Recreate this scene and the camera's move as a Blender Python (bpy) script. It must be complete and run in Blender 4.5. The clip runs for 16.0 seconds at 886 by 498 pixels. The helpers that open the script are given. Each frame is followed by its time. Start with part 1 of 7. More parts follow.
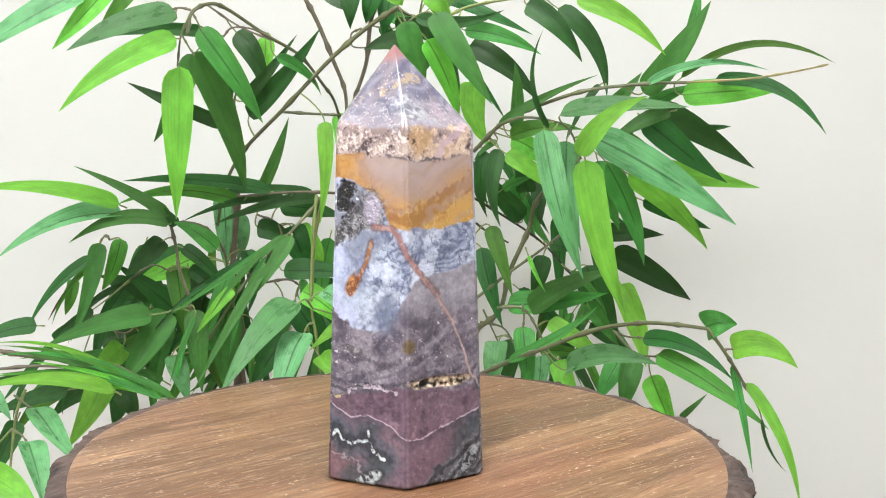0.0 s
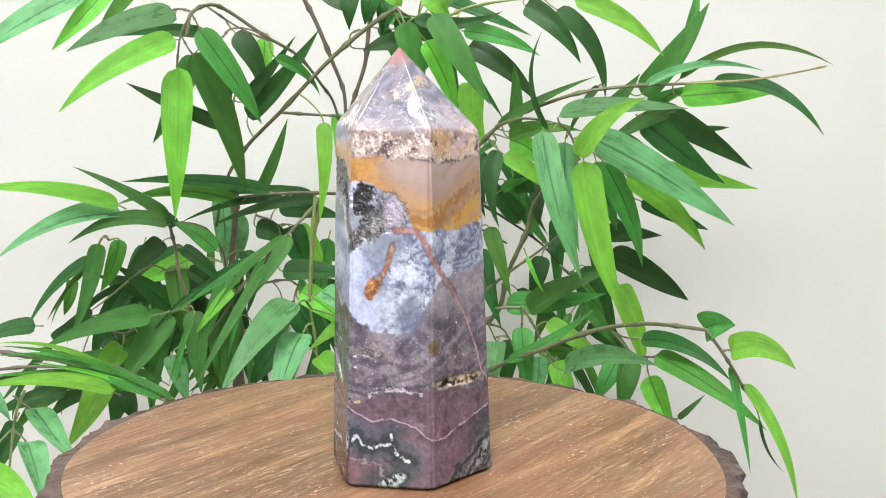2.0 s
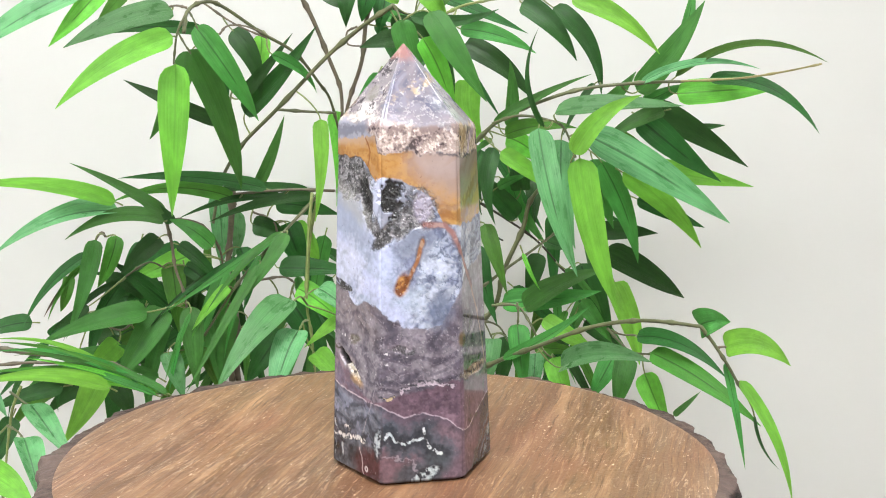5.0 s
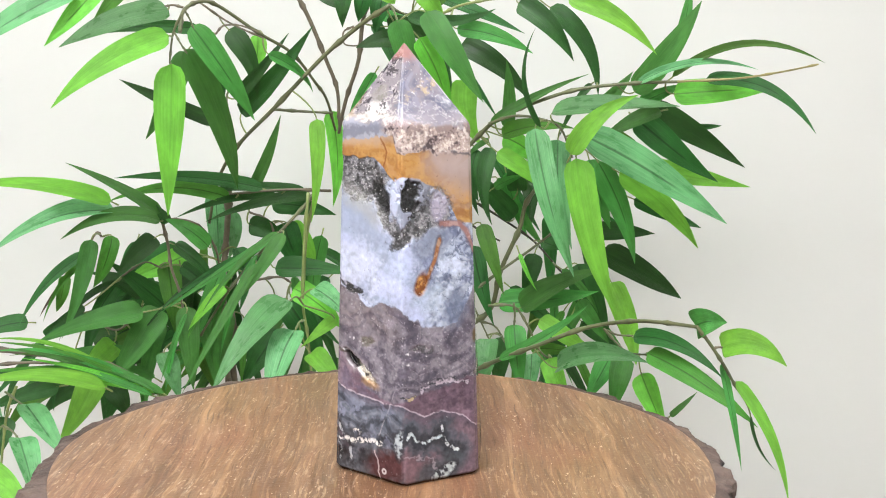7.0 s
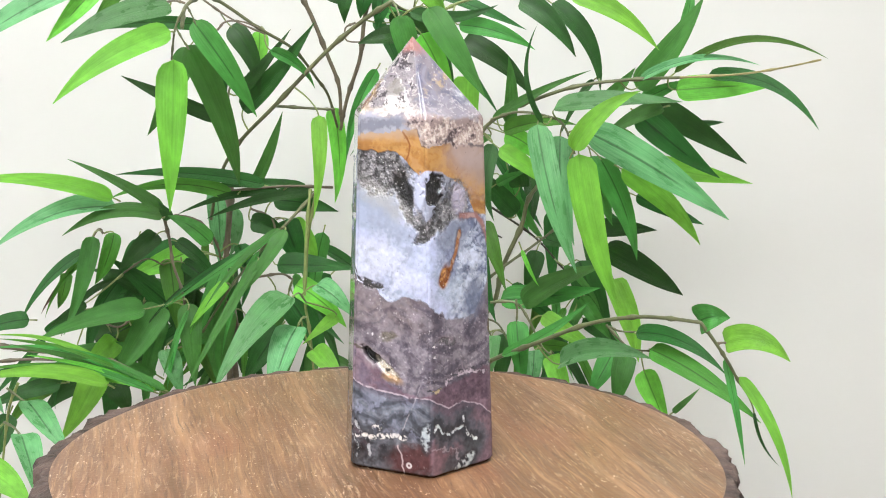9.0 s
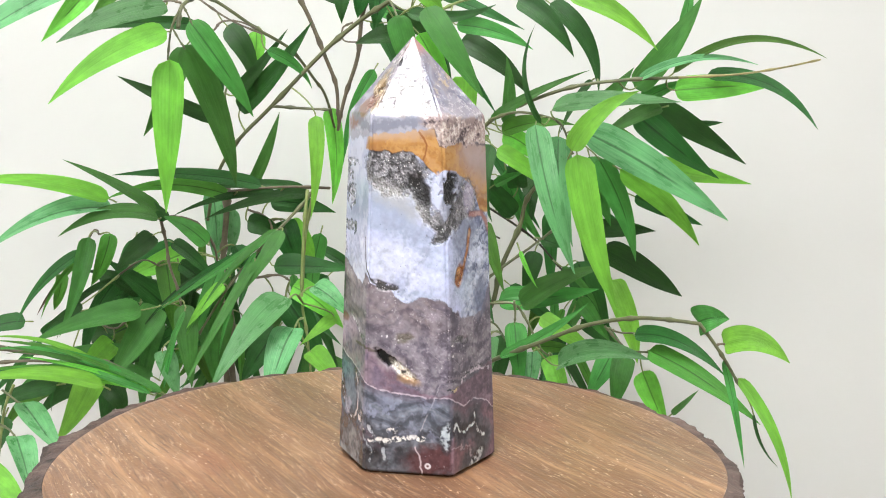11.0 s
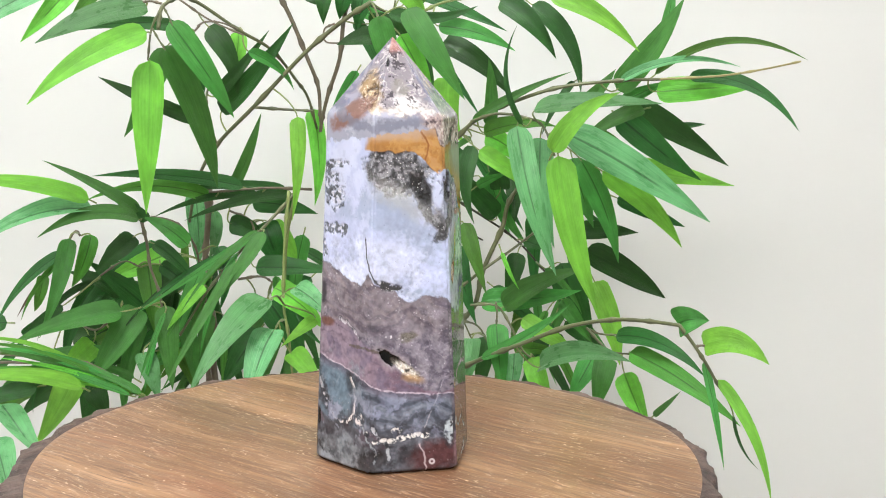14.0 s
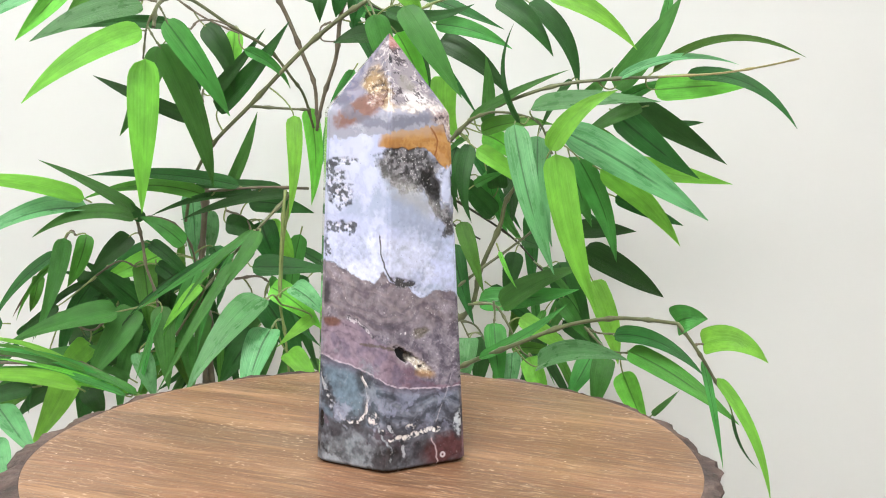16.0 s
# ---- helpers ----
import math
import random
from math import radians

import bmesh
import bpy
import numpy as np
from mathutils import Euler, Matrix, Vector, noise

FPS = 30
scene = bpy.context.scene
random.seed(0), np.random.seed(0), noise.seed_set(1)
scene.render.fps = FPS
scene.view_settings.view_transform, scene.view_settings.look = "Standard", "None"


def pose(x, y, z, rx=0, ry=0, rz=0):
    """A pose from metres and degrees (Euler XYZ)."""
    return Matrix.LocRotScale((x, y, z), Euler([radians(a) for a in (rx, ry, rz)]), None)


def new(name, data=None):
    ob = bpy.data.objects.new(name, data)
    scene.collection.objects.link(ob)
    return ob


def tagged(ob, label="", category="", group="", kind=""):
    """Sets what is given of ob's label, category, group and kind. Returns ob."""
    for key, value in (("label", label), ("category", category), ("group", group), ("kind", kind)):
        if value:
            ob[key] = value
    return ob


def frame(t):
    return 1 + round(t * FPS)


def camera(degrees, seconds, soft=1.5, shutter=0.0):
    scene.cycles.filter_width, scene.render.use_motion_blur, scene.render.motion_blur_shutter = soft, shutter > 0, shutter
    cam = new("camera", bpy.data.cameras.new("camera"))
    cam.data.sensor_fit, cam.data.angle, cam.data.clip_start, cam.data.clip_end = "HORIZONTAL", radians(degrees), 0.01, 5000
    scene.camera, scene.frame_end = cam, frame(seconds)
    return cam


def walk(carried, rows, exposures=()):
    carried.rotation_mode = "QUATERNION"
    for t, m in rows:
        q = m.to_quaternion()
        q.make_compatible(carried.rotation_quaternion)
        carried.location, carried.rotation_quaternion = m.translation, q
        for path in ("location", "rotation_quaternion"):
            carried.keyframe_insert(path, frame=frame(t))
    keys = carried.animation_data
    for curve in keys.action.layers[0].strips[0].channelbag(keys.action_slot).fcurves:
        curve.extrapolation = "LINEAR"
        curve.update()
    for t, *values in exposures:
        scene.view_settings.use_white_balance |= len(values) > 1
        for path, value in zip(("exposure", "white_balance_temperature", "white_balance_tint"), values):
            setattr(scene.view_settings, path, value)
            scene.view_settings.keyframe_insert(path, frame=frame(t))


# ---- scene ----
# A polished agate tower on a turning round wood slab, before an artificial bamboo plant and a white wall.
# Origin: the turning axis at the top of the slab. Metres.

# ---- camera ----
cam = camera(41.05, 16.0, soft=1.0)


def aim(x, y, z, yaw, pitch, roll):
    """A camera pose that looks along +y when all angles are zero."""
    return pose(x, y, z, 90 + pitch, 0, yaw) @ pose(0, 0, 0, 0, 0, roll)


walk(cam, [
    (0.0, aim(-0.0023, -0.5599, 0.1922, -2.120, -8.984, 0.333)),
    (0.5, aim(-0.0023, -0.5605, 0.1926, -2.170, -9.009, 0.326)),
    (1.0, aim(-0.0028, -0.5616, 0.1937, -2.173, -8.986, 0.326)),
    (1.5, aim(-0.0031, -0.5626, 0.1944, -2.195, -9.033, 0.370)),
    (2.0, aim(-0.0035, -0.5610, 0.1941, -2.264, -9.063, 0.396)),
    (2.5, aim(-0.0040, -0.5612, 0.1945, -2.301, -9.032, 0.447)),
    (3.0, aim(-0.0028, -0.5627, 0.1940, -2.347, -9.043, 0.497)),
    (3.5, aim(-0.0032, -0.5622, 0.1935, -2.389, -9.063, 0.529)),
    (4.0, aim(-0.0038, -0.5631, 0.1928, -2.379, -9.053, 0.497)),
    (6.5, aim(-0.0009, -0.5624, 0.1921, -2.449, -9.091, 0.552)),
    (7.0, aim(-0.0014, -0.5621, 0.1919, -2.474, -9.036, 0.570)),
    (7.5, aim(-0.0016, -0.5626, 0.1918, -2.482, -9.004, 0.577)),
    (8.0, aim(-0.0003, -0.5626, 0.1916, -2.544, -8.981, 0.514)),
    (8.5, aim(-0.0022, -0.5628, 0.1900, -2.566, -8.985, 0.533)),
    (9.0, aim(-0.0041, -0.5614, 0.1884, -2.557, -8.981, 0.530)),
    (11.5, aim(-0.0019, -0.5575, 0.1874, -2.619, -8.931, 0.533)),
    (12.0, aim(0.0002, -0.5572, 0.1862, -2.653, -8.941, 0.601)),
    (12.5, aim(0.0026, -0.5558, 0.1856, -2.714, -8.894, 0.584)),
    (13.0, aim(0.0025, -0.5553, 0.1858, -2.810, -8.870, 0.609)),
    (13.5, aim(0.0038, -0.5560, 0.1860, -2.878, -8.822, 0.593)),
    (14.0, aim(0.0054, -0.5571, 0.1870, -2.911, -8.812, 0.606)),
    (14.5, aim(0.0059, -0.5552, 0.1871, -2.945, -8.851, 0.597)),
    (15.0, aim(0.0065, -0.5541, 0.1869, -2.924, -8.858, 0.618)),
    (15.5, aim(0.0066, -0.5536, 0.1854, -2.985, -8.762, 0.595)),
    (16.0, aim(0.0062, -0.5538, 0.1844, -3.000, -8.715, 0.502)),
])

# ---- world and exposure ----
world = bpy.data.worlds.new("room_air")
world.use_nodes = True
world.node_tree.nodes["Background"].inputs[0].default_value = (1.0, 0.97, 0.93, 1)
world.node_tree.nodes["Background"].inputs[1].default_value = 0.02
scene.world = world
scene.view_settings.exposure = 0.0
PANEL = 30.0         # strength of the ceiling panels
WALL_Y = 0.485
CEIL_Z = 1.62
FLOOR_Z = -0.90


# ---- material helpers ----
class Mat:
    """A small node-graph writer round one Principled material."""

    def __init__(self, name, rough=0.5, metallic=0.0):
        self.m = bpy.data.materials.new(name)
        self.m.use_nodes = True
        self.t = self.m.node_tree
        self.b = self.t.nodes["Principled BSDF"]
        self.b.inputs["Roughness"].default_value = rough
        self.b.inputs["Metallic"].default_value = metallic

    def node(self, kind, **inputs):
        n = self.t.nodes.new(kind)
        for k, v in inputs.items():
            self.put(n.inputs[k.replace("_", " ")], v)
        return n

    def put(self, sock, v):
        if isinstance(v, bpy.types.NodeSocket):
            self.t.links.new(v, sock)
        else:
            sock.default_value = v

    def coords(self, kind="Object"):
        return self.node("ShaderNodeTexCoord").outputs[kind]

    def mapped(self, vec, scale=(1, 1, 1), rot=(0, 0, 0), loc=(0, 0, 0)):
        n = self.node("ShaderNodeMapping")
        self.put(n.inputs["Vector"], vec)
        n.inputs["Scale"].default_value = scale
        n.inputs["Rotation"].default_value = rot
        n.inputs["Location"].default_value = loc
        return n.outputs[0]

    def noise(self, vec, scale, detail=4.0, rough=0.55, distort=0.0):
        n = self.node("ShaderNodeTexNoise")
        self.put(n.inputs["Vector"], vec)
        n.inputs["Scale"].default_value = scale
        n.inputs["Detail"].default_value = detail
        n.inputs["Roughness"].default_value = rough
        n.inputs["Distortion"].default_value = distort
        return n.outputs["Fac"]

    def ramp(self, fac, *stops):
        n = self.node("ShaderNodeValToRGB")
        self.put(n.inputs[0], fac)
        while len(n.color_ramp.elements) < len(stops):
            n.color_ramp.elements.new(0.5)
        for e, (p, c) in zip(n.color_ramp.elements, stops):
            e.position = p
            e.color = (*c, 1) if len(c) == 3 else c
        return n.outputs[0]

    def step(self, fac, lo, hi, a=0.0, b=1.0):
        if lo > hi:
            lo, hi, a, b = hi, lo, b, a
        n = self.node("ShaderNodeMapRange")
        n.interpolation_type = "SMOOTHSTEP"
        self.put(n.inputs[0], fac)
        for k, v in zip((1, 2, 3, 4), (lo, hi, a, b)):
            self.put(n.inputs[k], v)
        return n.outputs[0]

    def mix(self, fac, a, b, mode="MIX"):
        n = self.node("ShaderNodeMix")
        n.data_type, n.blend_type = "RGBA", mode
        for k, v in ((0, fac), (6, a), (7, b)):
            self.put(n.inputs[k], (*v, 1) if isinstance(v, tuple) and len(v) == 3 else v)
        return n.outputs[2]

    def calc(self, op, a, b=0.0, c=0.0):
        n = self.node("ShaderNodeMath")
        n.operation = op
        for k, v in enumerate((a, b, c)):
            self.put(n.inputs[k], v)
        return n.outputs[0]

    def bump(self, height, strength, distance, after=None):
        n = self.node("ShaderNodeBump")
        n.inputs["Strength"].default_value = strength
        n.inputs["Distance"].default_value = distance
        self.put(n.inputs["Height"], height)
        if after is not None:
            self.put(n.inputs["Normal"], after)
        return n.outputs[0]

    def set(self, **inputs):
        for k, v in inputs.items():
            if isinstance(v, tuple) and len(v) == 3:
                v = (*v, 1)
            self.put(self.b.inputs[k.replace("_", " ")], v)
        return self.m


def plain(name, color, rough, spot=0.08, size=30.0, bump=0.0):
    """A plain paint or plastic with slight blotches at two scales."""
    k = Mat(name, rough)
    v = k.coords()
    n1, n2 = k.noise(v, size, 4), k.noise(v, size * 9, 3)
    mixed = k.calc("ADD", k.calc("MULTIPLY", n1, 0.7), k.calc("MULTIPLY", n2, 0.3))
    lo, hi = tuple(c * (1 - spot) for c in color), tuple(min(1, c * (1 + spot)) for c in color)
    if bump:
        k.set(Normal=k.bump(n2, 0.3, bump))
    return k.set(Base_Color=k.ramp(mixed, (0.3, lo), (0.7, hi)))


def leaf_material(name, color, back, gloss=0.38, clear=0.3, least=0.66, spread=0.90):
    """Printed fabric leaf: parallel veins, a dark glued wire along the lower midrib, some light shining through."""
    k = Mat(name, gloss)
    uv = k.coords("UV")
    sep = k.node("ShaderNodeSeparateXYZ", Vector=uv)
    u, v = sep.outputs[0], sep.outputs[1]
    rnd = k.node("ShaderNodeObjectInfo").outputs["Random"]
    shift = k.node("ShaderNodeCombineXYZ", X=k.calc("MULTIPLY", rnd, 37.0), Y=k.calc("MULTIPLY", rnd, 11.0))
    vec = k.node("ShaderNodeVectorMath")
    vec.operation = "ADD"
    k.put(vec.inputs[0], uv)
    k.put(vec.inputs[1], shift.outputs[0])
    veins = k.noise(k.mapped(vec.outputs[0], (38, 1.0, 1)), 1.0, 3, 0.6)
    fine = k.noise(k.mapped(vec.outputs[0], (75, 2.2, 1)), 1.0, 2, 0.6)
    blot = k.noise(k.mapped(vec.outputs[0], (2.5, 5, 1)), 1.0, 4, 0.6)
    tone = k.mix(k.step(blot, 0.3, 0.75), tuple(c * 0.78 for c in color), tuple(c * 1.22 for c in color))
    tone = k.mix(k.step(veins, 0.50, 0.70, 0.0, 0.34), tone, back)
    tone = k.mix(k.step(veins, 0.47, 0.32, 0.0, 0.45), tone, tuple(c * 0.55 for c in color))
    tone = k.mix(k.step(fine, 0.62, 0.74, 0.0, 0.3), tone, tuple(min(1, c * 1.6 + 0.02) for c in color))
    hue = k.node("ShaderNodeHueSaturation")
    k.put(hue.inputs["Hue"], k.calc("ADD", 0.481, k.calc("MULTIPLY", rnd, 0.03)))
    k.put(hue.inputs["Value"], k.calc("ADD", least, k.calc("MULTIPLY", rnd, spread)))
    hue.inputs["Saturation"].default_value = 1.0
    k.put(hue.inputs["Color"], tone)
    mid = k.calc("ABSOLUTE", k.calc("SUBTRACT", u, 0.5))
    rib = k.calc("MULTIPLY", k.step(mid, 0.018, 0.045, 1.0, 0.0), k.step(v, 0.55, 0.66, 1.0, 0.0))
    rib = k.calc("MULTIPLY", rib, k.step(rnd, 0.45, 0.55, 0.15, 0.75))
    col = k.mix(rib, hue.outputs[0], tuple(c * 0.3 for c in color))
    nrm = k.bump(veins, 0.6, 0.0009, k.bump(fine, 0.5, 0.0005))
    k.set(Base_Color=col, Normal=nrm)
    k.put(k.b.inputs["Roughness"], k.step(blot, 0.3, 0.7, gloss - 0.06, gloss + 0.1))
    tr = k.node("ShaderNodeBsdfTranslucent")
    k.put(tr.inputs["Color"], k.mix(0.5, col, back))
    k.put(tr.inputs["Normal"], nrm)
    mx = k.node("ShaderNodeMixShader")
    mx.inputs[0].default_value = clear
    k.t.links.new(k.b.outputs[0], mx.inputs[1])
    k.t.links.new(tr.outputs[0], mx.inputs[2])
    k.t.links.new(mx.outputs[0], k.t.nodes["Material Output"].inputs[0])
    return k.m


LIME = leaf_material("lime_leaf", (0.150, 0.50, 0.045), (0.26, 0.60, 0.12), 0.42, 0.40, 1.0, 0.35)
GREEN = leaf_material("mid_green_leaf", (0.052, 0.235, 0.040), (0.13, 0.36, 0.085), 0.36, 0.32)
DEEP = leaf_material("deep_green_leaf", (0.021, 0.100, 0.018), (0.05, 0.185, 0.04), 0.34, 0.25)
# sea green; its paler tone and veins also carry painted-in sheen
SEA_SHEEN = leaf_material("sea_sheen_leaf", (0.095, 0.290, 0.100), (0.24, 0.47, 0.24), 0.30, 0.25)
OLIVE = leaf_material("olive_leaf", (0.060, 0.21, 0.022), (0.13, 0.29, 0.05), 0.42, 0.3)
BROWN = leaf_material("dry_leaf", (0.12, 0.09, 0.05), (0.18, 0.14, 0.08), 0.5, 0.1)
STEM_GREEN = plain("stem_green", (0.125, 0.135, 0.065), 0.45, 0.3, 120, 0.0004)
STEM_BROWN = plain("stem_brown", (0.15, 0.125, 0.085), 0.5, 0.35, 120, 0.0004)
STEM_OLIVE = plain("stem_olive", (0.20, 0.25, 0.08), 0.45, 0.3, 120, 0.0004)
STEM_DARK = plain("stem_dark", (0.05, 0.045, 0.03), 0.5, 0.35, 120, 0.0004)
STEM_STRAW = plain("stem_straw", (0.30, 0.27, 0.11), 0.45, 0.3, 120, 0.0004)
WALL_PAINT = plain("wall_paint", (0.655, 0.655, 0.625), 0.7, 0.012, 3, 0.0002)
ROOM_PAINT = plain("room_paint", (0.36, 0.355, 0.35), 0.7, 0.03, 3, 0.0002)
CEIL_PAINT = plain("ceiling_paint", (0.80, 0.79, 0.77), 0.8, 0.015, 3, 0.0003)
FLOOR_STAIN = plain("floor_laminate", (0.22, 0.16, 0.115), 0.45, 0.15, 6, 0.0003)
POT_GLAZE = plain("pot_plastic", (0.05, 0.048, 0.045), 0.45, 0.1, 20)
STAND_PAINT = plain("stand_paint", (0.30, 0.29, 0.28), 0.5, 0.06, 15)
PANEL_FRAME = plain("panel_frame_paint", (0.75, 0.75, 0.75), 0.4, 0.02, 10)


def wood_material():
    k = Mat("oiled_wood", 0.42)
    v = k.mapped(k.coords(), rot=(0, 0, radians(-37)))
    warp = k.noise(k.mapped(v, (2, 6, 1)), 3.0, 3)
    wv = k.node("ShaderNodeVectorMath")
    wv.operation = "MULTIPLY_ADD"
    off = k.node("ShaderNodeCombineXYZ", Y=warp)
    k.put(wv.inputs[0], off.outputs[0])
    k.put(wv.inputs[1], (0.0, 0.02, 0.0))
    k.put(wv.inputs[2], v)
    w = wv.outputs[0]
    bands = k.noise(k.mapped(w, (2.2, 34, 1)), 1.0, 5, 0.62)
    wide = k.noise(k.mapped(w, (1.0, 9, 1)), 1.0, 3, 0.6)
    fibre = k.noise(k.mapped(w, (16, 260, 1)), 1.0, 4, 0.7)
    pores = k.noise(k.mapped(w, (45, 600, 1)), 1.0, 2, 0.6)
    blot = k.noise(k.mapped(w, (7, 24, 1)), 1.0, 6, 0.65, 0.3)
    glint_fleck = k.noise(v, 430, 2, 0.5)
    cluster = k.noise(v, 38, 4, 0.7)
    col = k.ramp(bands, (0.30, (0.095, 0.043, 0.020)), (0.45, (0.148, 0.071, 0.035)), (0.58, (0.195, 0.101, 0.053)), (0.72, (0.275, 0.160, 0.090)))
    col = k.mix(k.step(wide, 0.38, 0.50, 0.65, 0.0), col, (0.090, 0.040, 0.019))
    col = k.mix(k.step(blot, 0.50, 0.72, 0.0, 0.6), col, (0.285, 0.175, 0.104))
    col = k.mix(k.step(blot, 0.46, 0.28, 0.0, 0.4), col, (0.095, 0.047, 0.027))
    col = k.mix(k.step(fibre, 0.30, 0.50, 0.45, 0.0), col, (0.066, 0.030, 0.015))
    col = k.mix(k.step(fibre, 0.54, 0.74, 0.0, 0.5), col, (0.35, 0.215, 0.120))
    col = k.mix(k.step(pores, 0.58, 0.72, 0.0, 0.45), col, (0.38, 0.245, 0.145))
    dash = k.noise(k.mapped(k.mapped(w, rot=(0, 0, 0.12)), (70, 520, 1)), 1.0, 3, 0.6)
    gate = k.step(k.noise(v, 24, 5, 0.7), 0.42, 0.62)
    worn = k.calc("MULTIPLY", k.step(dash, 0.55, 0.66), gate)
    col = k.mix(k.calc("MULTIPLY", worn, 0.55), col, (0.50, 0.36, 0.25))
    patch = k.noise(k.mapped(w, (4.5, 13, 1)), 1.0, 4, 0.6, 0.3)
    col = k.mix(k.step(patch, 0.50, 0.64, 0.0, 0.6), col, (0.185, 0.075, 0.042))
    col = k.mix(k.step(patch, 0.47, 0.33, 0.0, 0.55), col, (0.135, 0.088, 0.052))
    # glitter of the oiled face, painted into the colour as pale flecks
    col = k.mix(k.step(glint_fleck, 0.69, 0.77, 0.0, 0.85), col, (0.74, 0.63, 0.52))
    glint_crumb = k.noise(k.mapped(v, (230, 620, 1)), 1.0, 2, 0.5)
    glint_crumb = k.calc("MULTIPLY", k.step(glint_crumb, 0.60, 0.70), k.step(cluster, 0.47, 0.63))
    col = k.mix(k.calc("MULTIPLY", glint_crumb, 0.75), col, (0.66, 0.53, 0.41))
    streak = k.noise(k.mapped(w, (3.0, 70, 1)), 1.0, 4, 0.65)
    col = k.mix(k.step(streak, 0.46, 0.28, 0.0, 0.65), col, (0.075, 0.033, 0.015))
    col = k.mix(k.step(streak, 0.54, 0.70, 0.0, 0.6), col, (0.40, 0.235, 0.125))
    cloudy = k.noise(k.mapped(w, (10, 75, 1)), 1.0, 5, 0.65, 0.2)
    col = k.mix(k.step(cloudy, 0.48, 0.34, 0.0, 0.5), col, (0.085, 0.040, 0.022))
    col = k.mix(k.step(cloudy, 0.54, 0.70, 0.0, 0.30), col, (0.36, 0.215, 0.125))
    strand = k.noise(k.mapped(w, (22, 420, 1)), 1.0, 4, 0.75)
    col = k.mix(k.step(strand, 0.46, 0.34, 0.0, 0.75), col, (0.062, 0.026, 0.012))
    col = k.mix(k.step(strand, 0.55, 0.68, 0.0, 0.45), col, (0.43, 0.265, 0.165))
    rich = k.node("ShaderNodeHueSaturation")
    rich.inputs["Saturation"].default_value = 1.0
    rich.inputs["Value"].default_value = 1.30
    k.put(rich.inputs["Color"], col)
    col = rich.outputs[0]
    nrm = k.bump(fibre, 0.6, 0.0005, k.bump(worn, 0.5, 0.0003, k.bump(blot, 0.15, 0.0010, k.bump(cloudy, 0.2, 0.0006, k.bump(glint_fleck, 0.35, 0.0004)))))
    k.put(k.b.inputs["Roughness"], k.step(fibre, 0.3, 0.7, 0.28, 0.42))
    return k.set(Base_Color=col, Normal=nrm)


def bark_material():
    k = Mat("bark", 0.75)
    v = k.coords()
    n1, n2 = k.noise(v, 45, 6, 0.65, 0.6), k.noise(v, 260, 4, 0.6)
    col = k.ramp(n1, (0.30, (0.016, 0.012, 0.011)), (0.47, (0.078, 0.052, 0.044)), (0.70, (0.165, 0.115, 0.098)))
    col = k.mix(k.step(n2, 0.58, 0.75, 0.0, 0.5), col, (0.25, 0.175, 0.14))
    crack = k.node("ShaderNodeTexVoronoi")
    crack.feature = "DISTANCE_TO_EDGE"
    crack.inputs["Scale"].default_value = 34
    bent = k.node("ShaderNodeVectorMath")
    bent.operation = "MULTIPLY_ADD"
    k.put(bent.inputs[0], k.node("ShaderNodeCombineXYZ", X=n1, Y=n2, Z=n1).outputs[0])
    bent.inputs[1].default_value = (0.03, 0.02, 0.03)
    k.put(bent.inputs[2], k.mapped(v, (1, 1, 1.8)))
    k.put(crack.inputs["Vector"], bent.outputs[0])
    gap = k.step(k.calc("ADD", crack.outputs["Distance"], k.calc("MULTIPLY", n1, 0.20)), 0.06, 0.13)
    col = k.mix(k.calc("SUBTRACT", 1.0, gap), col, (0.012, 0.010, 0.009))
    return k.set(Base_Color=col, Normal=k.bump(gap, 0.5, 0.0015, k.bump(n2, 0.6, 0.0012, k.bump(n1, 0.7, 0.004))))


